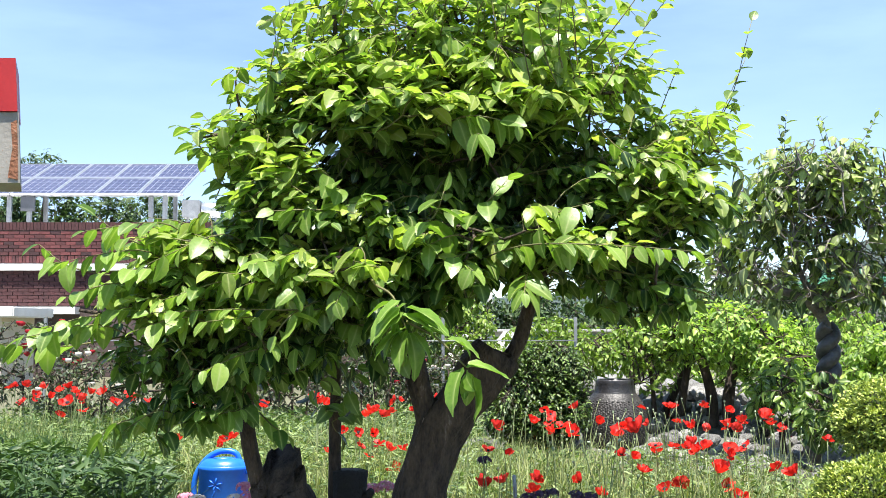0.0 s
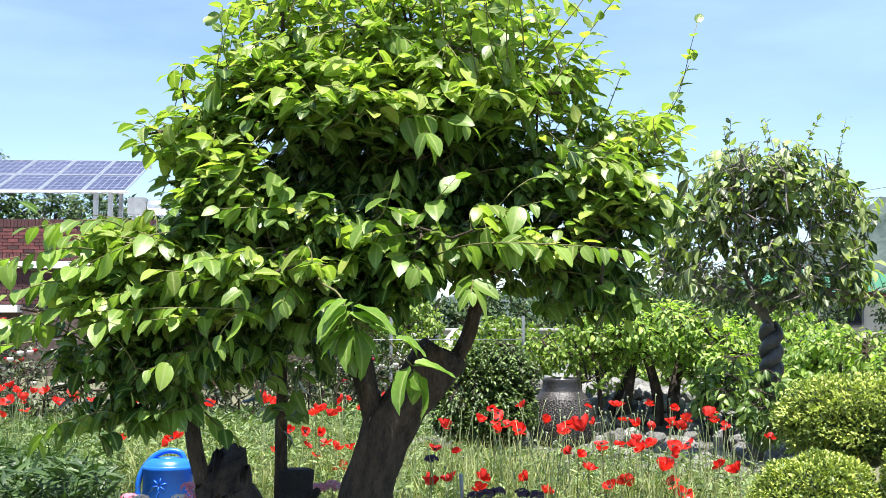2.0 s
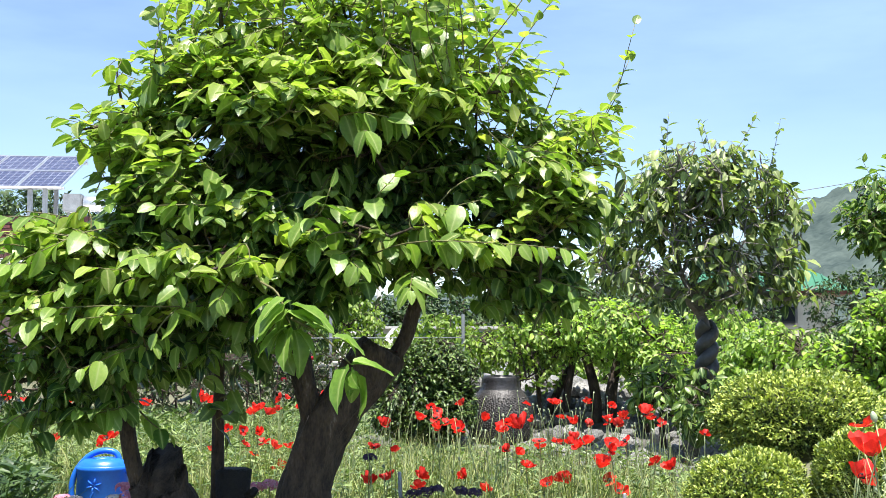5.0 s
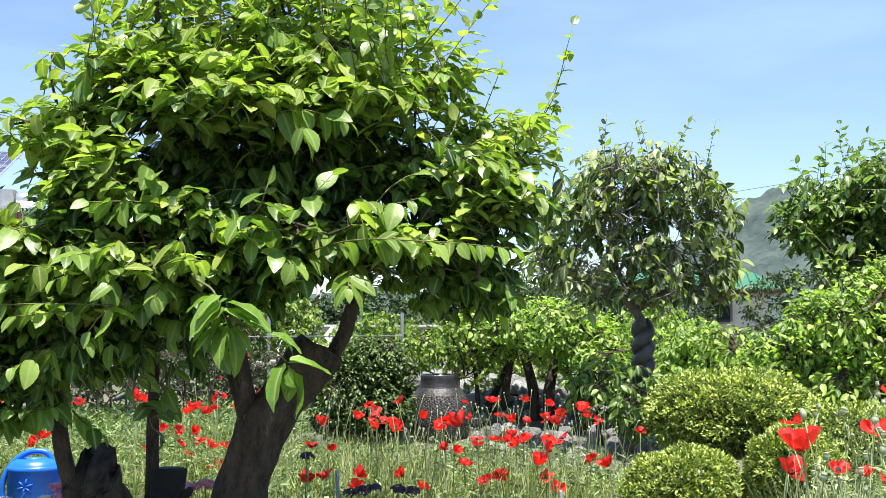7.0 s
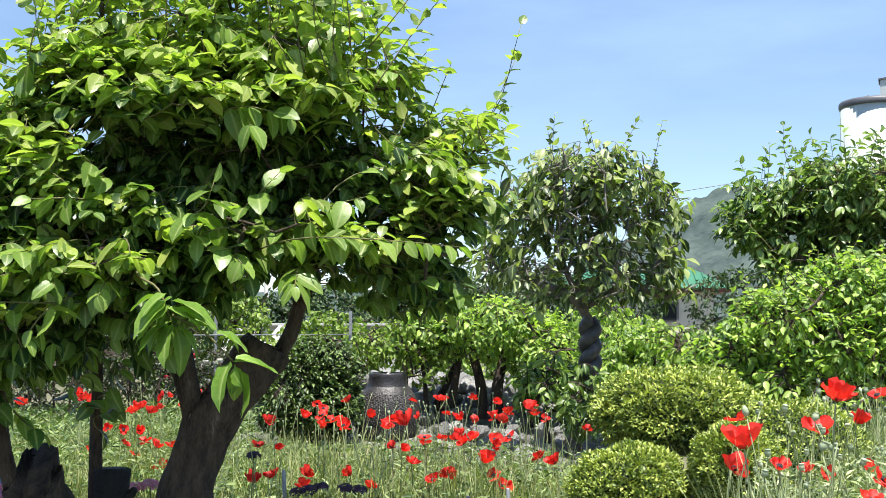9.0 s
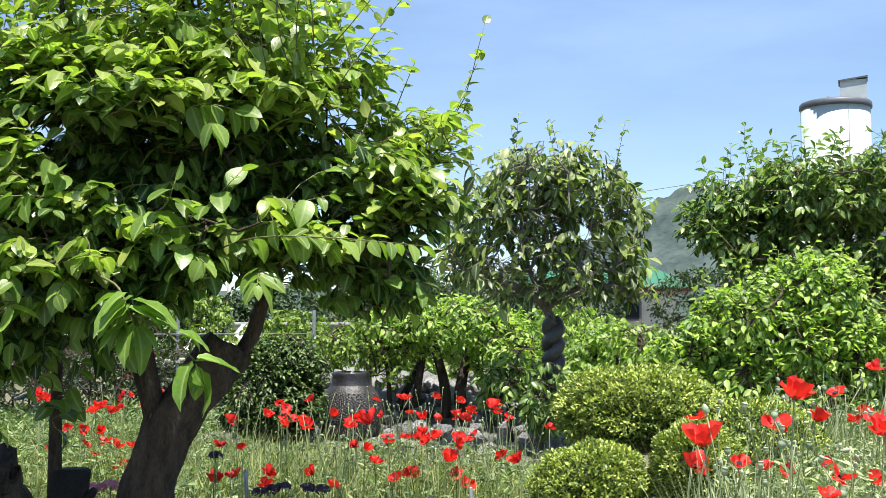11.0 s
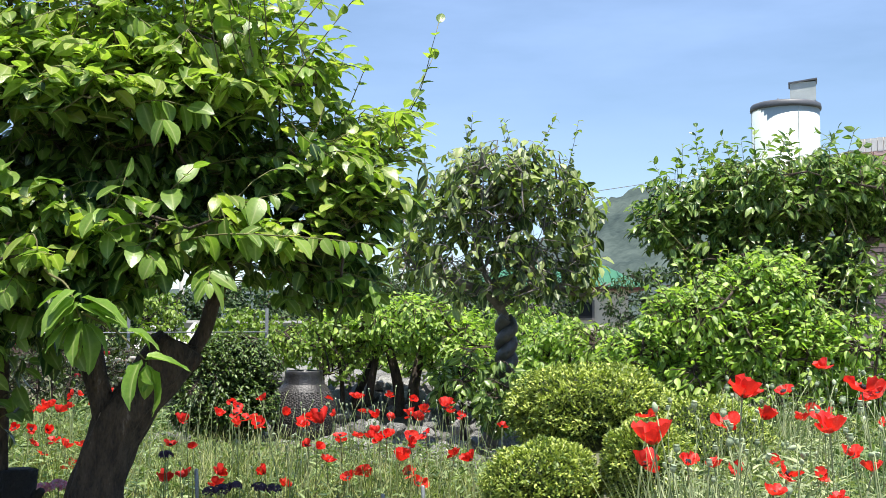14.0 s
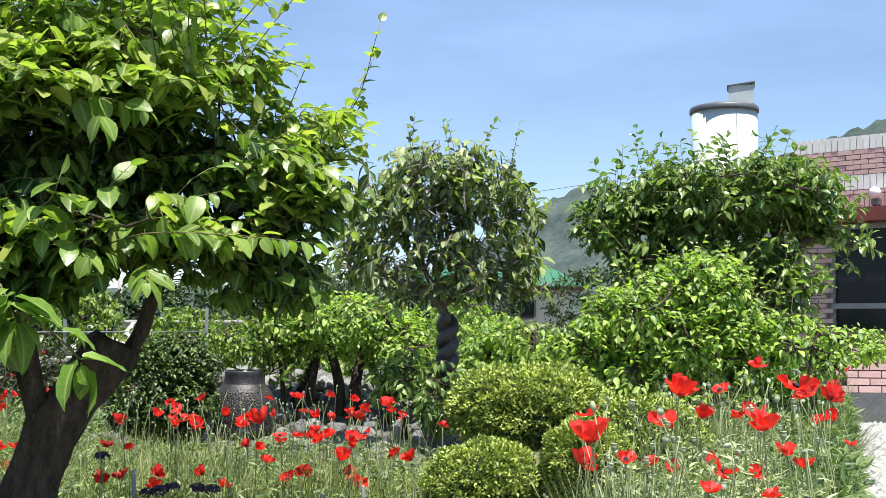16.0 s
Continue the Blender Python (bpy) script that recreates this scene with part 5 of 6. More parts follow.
LEFT_POPPIES, LEFT_POPPIES_MORE = ([(x * k, y * k, EYE - (EYE - z) * k, d * k) for x, y, z, d in group for k in (max(1.0, 6.5 / y),)] for group in (LEFT_POPPIES, LEFT_POPPIES_MORE))
poppies(LEFT_POPPIES + LEFT_POPPIES_MORE, "red poppies in the meadow", "red poppy flower on a thin hairy stem", 81)
MIDDLE_POPPIES, MIDDLE_POPPIES_MORE = ([(x * k, y * k, EYE - (EYE - z) * k, d * k) for x, y, z, d in group for k in (max(1.0, 5.1 / y),)] for group in (MIDDLE_POPPIES, MIDDLE_POPPIES_MORE))
poppies(MIDDLE_POPPIES + MIDDLE_POPPIES_MORE, "red poppies in the meadow", "red poppy flower on a thin hairy stem", 82)
poppies(RIGHT_POPPIES + RIGHT_POPPIES_MORE, "tall red poppies by the path", "large red poppy flower on a tall stem", 83)


def pod_mesh(kind):
    acc = Acc()
    if kind:
        acc.lathe([(0.0, 0.0), (0.25, 0.08), (0.42, 0.4), (0.44, 0.7), (0.34, 0.95), (0.4, 1.0), (0.4, 1.06), (0.0, 1.12)], 0, 0, 10)
    else:
        acc.lathe([(0.0, 0.0), (0.22, 0.12), (0.34, 0.45), (0.3, 0.8), (0.14, 1.1), (0.0, 1.18)], 0, 0, 9)
    me = acc.mesh("capsule")
    me.materials.append(M_CAPSULE)
    return me


PODS = [pod_mesh(0), pod_mesh(1)]


def pods(poly, count, lo, hi, size, seed, group):
    rng = np.random.default_rng(seed)
    for x, y in scatter(poly, count, rng):
        z = rng.uniform(lo, hi)
        p = thing("poppy_pod", (x, y, 0), "grey-green poppy seed head on a thin stalk", "seed head", group)
        acc = Acc()
        acc.tube(stem_line(x, y, z, rng, 0.14), np.linspace(0.0022, 0.0016, 7), 4)
        part("stalk", acc, M_GRASS_GREY, p)
        kind = int(rng.uniform() < 0.6)
        ob = new("capsule", PODS[kind])
        ob.parent = p
        droop = rng.uniform(0, 0.5) if kind else rng.uniform(0.2, 2.4)
        ob.matrix_basis = Matrix.Translation((0, 0, z)) @ Euler((droop, 0, rng.uniform(0, 6.3))).to_matrix().to_4x4() @ Matrix.Scale(size * rng.uniform(0.7, 1.25), 4)


pods(RIGHT_BED, 160, 0.4, 0.74, 0.018, 91, "poppy seed heads by the path")
pods([(0.1, 4.6), (1.3, 4.6), (2.2, 6.2), (2.0, 7.6), (0.3, 7.8), (0.0, 6.0)], 140, 0.28, 0.52, 0.014, 92, "poppy seed heads in the meadow")


# ---- garden things ----
def watering_can():
    c = (-1.09, 5.72)
    can = thing("watering_can", (*c, 0), "blue plastic watering can with an embossed flower", "watering can")
    body = Acc()
    body.lathe([(0.0, 0.0), (0.125, 0.0), (0.13, 0.012), (0.122, 0.24), (0.128, 0.248), (0.128, 0.262), (0.12, 0.268)], 0, 0, 48)
    m = Matrix.Translation((*c, 0))
    body.v = [np.array([(v[0] * 0.98 + c[0], v[1] * 0.78 + c[1], v[2]) for v in b]) for b in body.v]
    part("body", body, M_BLUE, can)
    top = Acc()
    top.lathe([(0.12, 0.266), (0.112, 0.28), (0.085, 0.3), (0.055, 0.302), (0.05, 0.29), (0.0, 0.27)], 0, 0, 40)
    top.v = [np.array([(v[0] * 0.98 + c[0], v[1] * 0.78 + c[1], v[2]) for v in b]) for b in top.v]
    part("top", top, M_BLUE, can, "domed top with a filling hole")
    handle = Acc()
    handle.tube(smooth_line([(-1.2, 5.72, 0.06), (-1.235, 5.72, 0.12), (-1.225, 5.72, 0.22), (-1.17, 5.72, 0.3), (-1.1, 5.72, 0.335), (-1.03, 5.72, 0.325), (-1.005, 5.72, 0.27)]), [0.014] * 37, 10)
    part("handle", handle, M_BLUE, can)
    spout = Acc()
    spout.tube(smooth_line([(-0.99, 5.7, 0.07), (-0.93, 5.68, 0.13), (-0.84, 5.66, 0.24), (-0.78, 5.64, 0.3)]), np.linspace(0.028, 0.014, 19), 12)
    part("spout", spout, M_BLUE, can)
    brace = Acc()
    brace.tube([(-0.98, 5.7, 0.235), (-0.9, 5.68, 0.232), (-0.84, 5.665, 0.23)], [0.011, 0.01, 0.01], 8)
    part("brace", brace, M_BLUE, can)
    relief = Acc()

    def on_side(u, z):
        a = -math.pi / 2 + u
        return (c[0] + 0.122 * math.cos(a), c[1] - 0.002 + 0.098 * math.sin(a), z)
    for k in range(6):
        a = k * math.pi / 3 + 0.3
        relief.tube([on_side(-0.2 + 0.05 * math.cos(a), 0.18 + 0.008 * math.sin(a)), on_side(-0.2 + 0.2 * math.cos(a), 0.18 + 0.022 * math.sin(a)), on_side(-0.2 + 0.32 * math.cos(a), 0.18 + 0.036 * math.sin(a))], [0.002, 0.005, 0.002], 6)
    relief.tube(smooth_line([on_side(-0.2, 0.15), on_side(-0.3, 0.12), on_side(-0.15, 0.09), on_side(0.1, 0.075), on_side(0.3, 0.08)]), [0.003] * 25, 6)
    relief.tube(smooth_line([on_side(0.0, 0.06), on_side(0.25, 0.085), on_side(0.45, 0.06), on_side(0.3, 0.045)]), [0.003] * 19, 6)
    part("embossed_flower", relief, M_BLUE, can)


def clay_jar():
    x, y = 1.34, 8.95
    jar = thing("clay_jar", (x, y, 0), "dark clay jar with a studded body and smooth neck", "jar")
    body = Acc()
    profile = [(0.0, 0.0), (0.21, 0.0), (0.245, 0.09), (0.256, 0.18), (0.245, 0.27), (0.22, 0.35), (0.188, 0.41), (0.165, 0.44)]
    body.lathe(profile, x, y, 40)
    part("body", body, M_POT, jar)
    neck = Acc()
    neck.lathe([(0.17, 0.43), (0.155, 0.46), (0.148, 0.51), (0.15, 0.535), (0.143, 0.545), (0.125, 0.543), (0.118, 0.46), (0.0, 0.4)], x, y, 40)
    part("neck", neck, M_POT_NECK, jar, "smooth dark glazed neck")
    knob = Acc()
    knob.lathe([(1.0, 0.0), (0.75, 0.45), (0.0, 0.62)], 0, 0, 6)
    kv, kf = np.concatenate(knob.v), knob.f
    pos, dirs = [], []
    for i in range(1, 22):
        z = 0.03 + 0.0165 * i
        r = np.interp(z, [p[1] for p in profile], [p[0] for p in profile])
        n = int(2 * math.pi * r / 0.019)
        for k in range(n):
            a = 2 * math.pi * (k + 0.5 * (i % 2)) / n
            a += 0.02 * math.sin(37 * k + 11 * i)
            pos.append((x + r * math.cos(a), y + r * math.sin(a), z + 0.006 * math.sin(53 * k + 7 * i)))
            dirs.append((math.cos(a), math.sin(a), 0.35 * (z - 0.27) / 0.2))
    pos, dirs = np.array(pos), unit(np.array(dirs))
    side = unit(np.cross((0, 0, 1.0), dirs))
    rot = np.stack([side, np.cross(dirs, side), dirs], -1)
    acc = Acc()
    acc.many(np.einsum("kij,mj->kmi", rot, kv * 0.0088) + pos[:, None, :], kf)
    part("studs", acc, M_POT, jar, "rows of small clay studs", kind="stuff")


def rock_mesh(seed):
    bm = bmesh.new()
    bmesh.ops.create_icosphere(bm, subdivisions=2, radius=1)
    for v in bm.verts:
        n = noise.noise(v.co * 1.1 + Vector((seed * 7.3, 0, 0))) + 0.4 * noise.noise(v.co * 2.6 + Vector((0, seed * 3.1, 0)))
        v.co = Vector((v.co.x, v.co.y * 0.85, v.co.z * 0.62)) * (1 + 0.45 * n)
        v.co.z = round(v.co.z * 3.2) / 3.2 * 0.55 + v.co.z * 0.45
    me = bpy.data.meshes.new("rock")
    bm.to_mesh(me)
    bm.free()
    me.materials.append(M_ROCK)
    return me


def bank_height(x, y):
    """The rock bank rises from the flower bed towards the hedge."""
    t = max(0.0, min(1.0, (y - 8.1 - 0.25 * abs(x - 1.9)) / 2.4))
    return 0.02 + 0.36 * t * t * (3 - 2 * t) * max(0.0, min(1.0, (3.9 - x) * 1.2, (x - 0.45) * 1.5)) - (0.06 if y > 11.5 or y < 7.7 else 0)


def rocks():
    meshes = [rock_mesh(i) for i in range(7)]
    rng = np.random.default_rng(7)
    bank = Acc()
    bx, by = np.linspace(0.4, 4.0, 30), np.linspace(7.6, 11.6, 30)
    bank.add([(x, y, bank_height(x, y) - 0.03 + 0.02 * noise.noise((x * 3, y * 3, 0))) for y in by for x in bx], [(j * 30 + i, j * 30 + i + 1, (j + 1) * 30 + i + 1, (j + 1) * 30 + i) for j in range(29) for i in range(29)])
    solid("rock_bank", bank, M_ROCK_SOIL, "low bank of grey grit and broken stone", "bank", "structure", smooth=True)
    for x, y in scatter([(0.7, 9.6), (1.3, 8.5), (1.4, 7.3), (2.1, 6.9), (2.9, 7.3), (3.6, 8.2), (3.2, 10.4), (1.5, 11.2), (0.6, 10.6)], 300, rng):
        if math.hypot(x - 1.32, y - 8.95) < 0.38:
            continue
        ob = new("rock", meshes[int(rng.integers(7))])
        s = rng.uniform(0.035, 0.105)
        ob.matrix_basis = Matrix.Translation((x, y, max(0.0, bank_height(x, y)) + s * 0.3)) @ Euler((rng.normal(0, 0.3), rng.normal(0, 0.3), rng.uniform(0, 6.3))).to_matrix().to_4x4() @ Matrix.Diagonal((s, s * rng.uniform(0.7, 1.1), s * rng.uniform(0.8, 1.4), 1))
        tagged(ob, "pale grey rough stone in the rock bank", "rock", "rocks under the shrubs")
    for x, y, s, h in ((0.3, 14.0, 0.42, 0.86), (0.75, 14.1, 0.45, 0.92), (0.52, 13.6, 0.36, 0.74), (-0.15, 14.3, 0.4, 0.8)):
        ob = new("boulder", meshes[int(rng.integers(7))].copy())
        ob.data.materials[0] = M_CONCRETE
        ob.matrix_basis = Matrix.Translation((x, y, h * 0.45)) @ Euler((0, 0, rng.uniform(0, 6.3))).to_matrix().to_4x4() @ Matrix.Diagonal((s, s, h * 0.85, 1))
        tagged(ob, "upright whitish boulder behind the rose bushes", "boulder", "pale boulders")
    for x, y in scatter([(-3.2, 8.8), (0.3, 8.7), (0.3, 9.4), (-3.2, 9.6)], 40, rng):
        ob = new("rock", meshes[int(rng.integers(7))])
        s = rng.uniform(0.04, 0.1)
        ob.matrix_basis = Matrix.Translation((x, y, s * 0.3)) @ Euler((0, 0, rng.uniform(0, 6.3))).to_matrix().to_4x4() @ Matrix.Scale(s, 4)
        tagged(ob, "pale grey stone edging the flower bed", "rock", "edging stones")


def flower_head(name, at, r, petals, label, seed, group):
    p = thing(name, (at[0], at[1], 0), label, "flower", group)
    rng = np.random.default_rng(seed)
    acc = Acc()
    acc.tube(stem_line(*at, rng, 0.05), np.linspace(0.003, 0.0025, 7), 5)
    part("stem", acc, M_GRASS, p)
    head = Acc()
    n = 42
    d = unit(rng.normal(0, 1, (n, 3)) * np.array((1, 1, 0.6)) + np.array((0, -0.2, 0.7)))
    pos = np.array(at) + d * np.array((r, r, r * 0.62))
    for k in range(5):
        an = rng.uniform(0, 6.3, n)
        t1 = unit(np.cross(d, rng.normal(0, 1, (n, 3))))
        dirs = unit(t1 + d * 0.25)
        put_leaves(head, LEAF_SMALL, pos, frames_of(dirs, d), np.full(n, r * 0.42))
    part("flower_head", head, petals, p)


M_CONCRETE = shade("pale_concrete", (0.4, 0.39, 0.37), (0.6, 0.58, 0.55), 0.85, 2, 40, 0.3)
M_ROCK_SOIL = shade("stony_grit", (0.04, 0.038, 0.034), (0.16, 0.155, 0.14), 0.95, 4, 40, 1.0)
watering_can()
clay_jar()
rocks()
M_PURPLE = shade("dark_purple_petal", (0.02, 0.008, 0.03), (0.07, 0.03, 0.09), 0.6, 60, 160, 0.2, island=0.6)
for i, (x, y, z) in enumerate(((-0.82, 4.55, 0.27), (-0.76, 4.52, 0.285), (-0.7, 4.58, 0.27), (-0.79, 4.6, 0.31), (-0.98, 4.6, 0.26), (-1.03, 4.62, 0.265), (-0.3, 4.85, 0.27), (-0.24, 4.82, 0.285), (-0.2, 4.86, 0.27))):
    flower_head("sweet_william", (x, y, z), 0.034, M_ROSE_PINK if i % 4 else M_ROSE_WHITE, "pink and white clustered flower head near the tree", 100 + i, "sweet william flowers")
for i, (x, y, z) in enumerate(((0.18, 5.0, 0.37), (0.38, 4.55, 0.285), (0.43, 4.58, 0.29), (0.34, 4.6, 0.27), (0.53, 4.6, 0.28), (0.58, 4.55, 0.28))):
    flower_head("dark_dianthus", (x, y, z), 0.03, M_PURPLE, "dark purple clustered flower head on a stiff stem", 120 + i, "dark purple flowers")
for x, y, z in ((0.29, 4.69, 0.35), (1.14, 4.36, 0.3), (1.0, 4.45, 0.26)):
    acc = Acc()
    acc.tube([(x + 0.02, y, -0.02), (x + 0.008, y, z * 0.5), (x, y, z - 0.004), (x, y, z)], [0.008, 0.008, 0.008, 0.006], 10)
    solid("garden_stake", acc, M_STEEL, "thin grey metal stake stuck in the flower bed", "stake", group="garden stakes", smooth=True)

# gravel path
acc = Acc()
edge = [(2.1, 2.6), (2.85, 3.7), (4.15, 5.5), (5.4, 7.15), (6.3, 8.4), (7.6, 9.8), (11, 8.5), (9, 3.0), (5, 0.5)]
mid = (6.4, 5.5, 0.045)
ring = [(x, y, 0.04) for x, y in edge]
acc.add([mid] + ring, [(0, i + 1, (i + 1) % len(ring) + 1) for i in range(len(ring))])
solid("gravel_path", acc, M_GRAVEL, "white crushed gravel path beside the house", "path", "structure")


stone = Acc()
rs = np.random.default_rng(17)
sp = scatter([(2.1, 2.7), (4.15, 5.5), (6.3, 8.4), (7.6, 9.6), (8.2, 7.6), (4.2, 3.2)], 5200, rs)
tri = np.array([(-1, -0.6, 0), (1, -0.7, 0), (0.2, 1, 0), (0, 0, 0.8)], float)
turn = rs.uniform(0, 6.3, len(sp))
size = rs.uniform(0.008, 0.022, len(sp))
rz = np.stack([np.stack([np.cos(turn), -np.sin(turn), 0 * turn], -1), np.stack([np.sin(turn), np.cos(turn), 0 * turn], -1), np.tile((0, 0, 1.0), (len(sp), 1))], 1)
stone.many(np.einsum("kij,mj->kmi", rz, tri) * size[:, None, None] + np.concatenate([sp, np.full((len(sp), 1), 0.041)], 1)[:, None, :], [(0, 1, 3), (1, 2, 3), (2, 0, 3)])
solid("gravel_stones", stone, M_GRAVEL, "loose white gravel stones on the path", "gravel", "stuff")


# ---- brick houses ----
def brick_mesh(name, w, d, h, material):
    acc = Acc()
    acc.box(-w / 2, w / 2, -d / 2, d / 2, -h / 2, h / 2, None, 0.0)
    me = acc.mesh(name, False)
    me.materials.append(material)
    return me


def courses(parent, wall_m, x0, x1, rows, singles):
    """rows: bottom, height, piece width, shift, material. Pieces up to a count stand singly, the others in one part."""
    made = 0
    rest = {}
    for z, h, w, shift, material in rows:
        me = brick_mesh("brick", w - 0.01, 0.03, h - 0.01, material)
        n = int((x1 - x0) / w)
        for k in range(n):
            x = x0 + (k + 0.5 + shift) * w
            if made < singles:
                ob = new("brick", me)
                ob.parent = parent
                ob.matrix_parent_inverse = parent.matrix_basis.inverted()
                ob.matrix_basis = wall_m @ Matrix.Translation((x, -0.015 + 0.003 * ((k * 7) % 3), z + h / 2))
                made += 1
            else:
                acc = rest.setdefault(material.name, (Acc(), material))[0]
                v = np.array([wall_m @ (q.co + Vector((x, -0.015 + 0.003 * ((k * 7) % 3), z + h / 2))) for q in me.vertices])
                acc.add(v, [list(p.vertices) for p in me.polygons])
    for acc, material in rest.values():
        part("brickwork", acc, material, parent, smooth=False, kind="stuff")


def slab(parent, name, m, x0, x1, y0, y1, z0, z1, material, label="", bevel=0.0):
    acc = Acc()
    acc.box(x0, x1, y0, y1, z0, z1, m, bevel)
    return part(name, acc, material, parent, label, smooth=False)


def red_house():
    house = thing("red_brick_house", (-8, 22, 0), "flat-roofed dark red brick house with white bands", "house")
    m = Matrix.Translation((0, 22, 0))
    slab(house, "wall", m, -18, -1.2, 0.0, 0.25, 0, 2.98, M_MORTAR_DARK)
    slab(house, "side_wall", m, -1.45, -1.2, 0.25, 12, 0, 2.98, M_MORTAR_DARK)
    slab(house, "roof", m, -18, -1.45, 0.25, 12, 2.6, 2.78, M_WHITE)
    slab(house, "white_band", m, -18, -1.2, -0.12, -0.003, 2.04, 2.17, M_WHITE, "white painted concrete band")
    slab(house, "lower_band", m, -18, -7.0, -0.3, -0.003, 1.2, 1.34, M_WHITE, "white painted concrete ledge")
    rows = [(2.2 + 0.067 * 2 + 0.067 * i, 0.067, 0.2, 0.5 * (i % 2), M_BRICK) for i in range(7)]
    rows += [(2.19, 0.14, 0.067, 0, M_BRICK), (2.82, 0.16, 0.067, 0, M_BRICK)]
    rows += [(1.36 + 0.067 * i, 0.067, 0.2, 0.5 * (i % 2), M_BRICK) for i in range(10)]
    courses(house, m, -9.2, -1.4, rows, 300)


def solar_array():
    tilt = 20.5
    base = Matrix.Translation((-6.25, 27.0, 4.12)) @ pose(0, 0, 0, tilt, 0, 0)
    proto = None
    rack = thing("solar_rack", (-10, 28, 2.78), "galvanised steel rack with blue solar panels on a roof", "solar rack")
    for r in range(2):
        for c in range(9):
            m = base @ Matrix.Translation((-1.02 * (c + 1), 1.67 * r, 0))
            if proto is None:
                proto = tagged(new("solar_panel"), "blue solar panel in an aluminium frame")
                acc = Acc()
                acc.box(0.02, 0.98, 0.02, 1.63, -0.02, 0.0)
                part("cell_sheet", acc, M_CELL, proto, "dark blue glass over solar cells", smooth=False)
                acc = Acc()
                for a in ((0, 1, 0, 0.05), (0, 1, 1.6, 1.65), (0, 0.04, 0.05, 1.6), (0.96, 1, 0.05, 1.6)):
                    acc.box(a[0], a[1], a[2], a[3], -0.035, 0.008)
                part("frame", acc, M_ALU, proto, smooth=False)
                acc = Acc()
                for k in range(1, 6):
                    acc.box(k / 6 - 0.004, k / 6 + 0.004, 0.035, 1.615, 0.0, 0.003)
                for k in range(1, 10):
                    acc.box(0.035, 0.965, k * 0.165 - 0.004, k * 0.165 + 0.004, 0.0, 0.0025)
                part("cell_grid", acc, M_CELL_LINE, proto, "thin pale lines between cells", smooth=False, kind="stuff")
                proto.parent = rack
                proto.matrix_parent_inverse = rack.matrix_basis.inverted()
                proto.matrix_basis = m
            else:
                copy_thing(proto, m)
    acc = Acc()
    acc.box(-10.1, -9.78, 27.1, 27.2, 3.72, 4.08)
    part("junction_box", acc, M_TANK_RIM, rack, "dark grey electric box under the panels", smooth=False)
    for x in (-6.68, -7.02, -9.94, -10.42, -12.6, -15):
        acc = Acc()
        acc.box(x - 0.05, x + 0.05, 27.2, 27.3, 2.78, 4.17)
        part("post", acc, M_STEEL, rack, smooth=False)
        if x in (-7.02, -10.42, -15):
            acc = Acc()
            acc.box(x - 0.05, x + 0.05, 29.7, 29.8, 2.78, 5.05)
            part("post", acc, M_STEEL, rack, smooth=False)
    for y, z in ((27.25, 4.13), (29.75, 5.07)):
        acc = Acc()
        acc.box(-15.4, -6.25, y - 0.04, y + 0.04, z - 0.04, z + 0.02)
        part("rail", acc, M_ALU, rack, smooth=False)


def solar_heater():
    h = thing("roof_water_heater", (-5.1, 24, 2.78), "small roof water heater with a steel drum", "water heater")
    acc = Acc()
    acc.tube([(-5.1, 24, 3.42), (-5.08, 24, 3.42), (-4.74, 24, 3.42), (-4.72, 24, 3.42)], [0.14, 0.16, 0.16, 0.14], 20)
    part("drum", acc, M_ALU, h)
    acc = Acc()
    acc.box(-5.5, -5.12, 23.85, 24.15, 3.25, 3.62, None, 0.02)
    part("box", acc, M_STEEL, h, smooth=False)
    for x in (-5.4, -4.8):
        acc = Acc()
        acc.box(x - 0.02, x + 0.02, 23.98, 24.02, 2.78, 3.3)
        part("leg", acc, M_STEEL, h, smooth=False)
    acc = Acc()
    acc.box(-6.2, -4.2, 24.4, 24.9, 2.78, 3.12, None, 0.03)
    part("plinth", acc, M_WHITE, h, smooth=False)


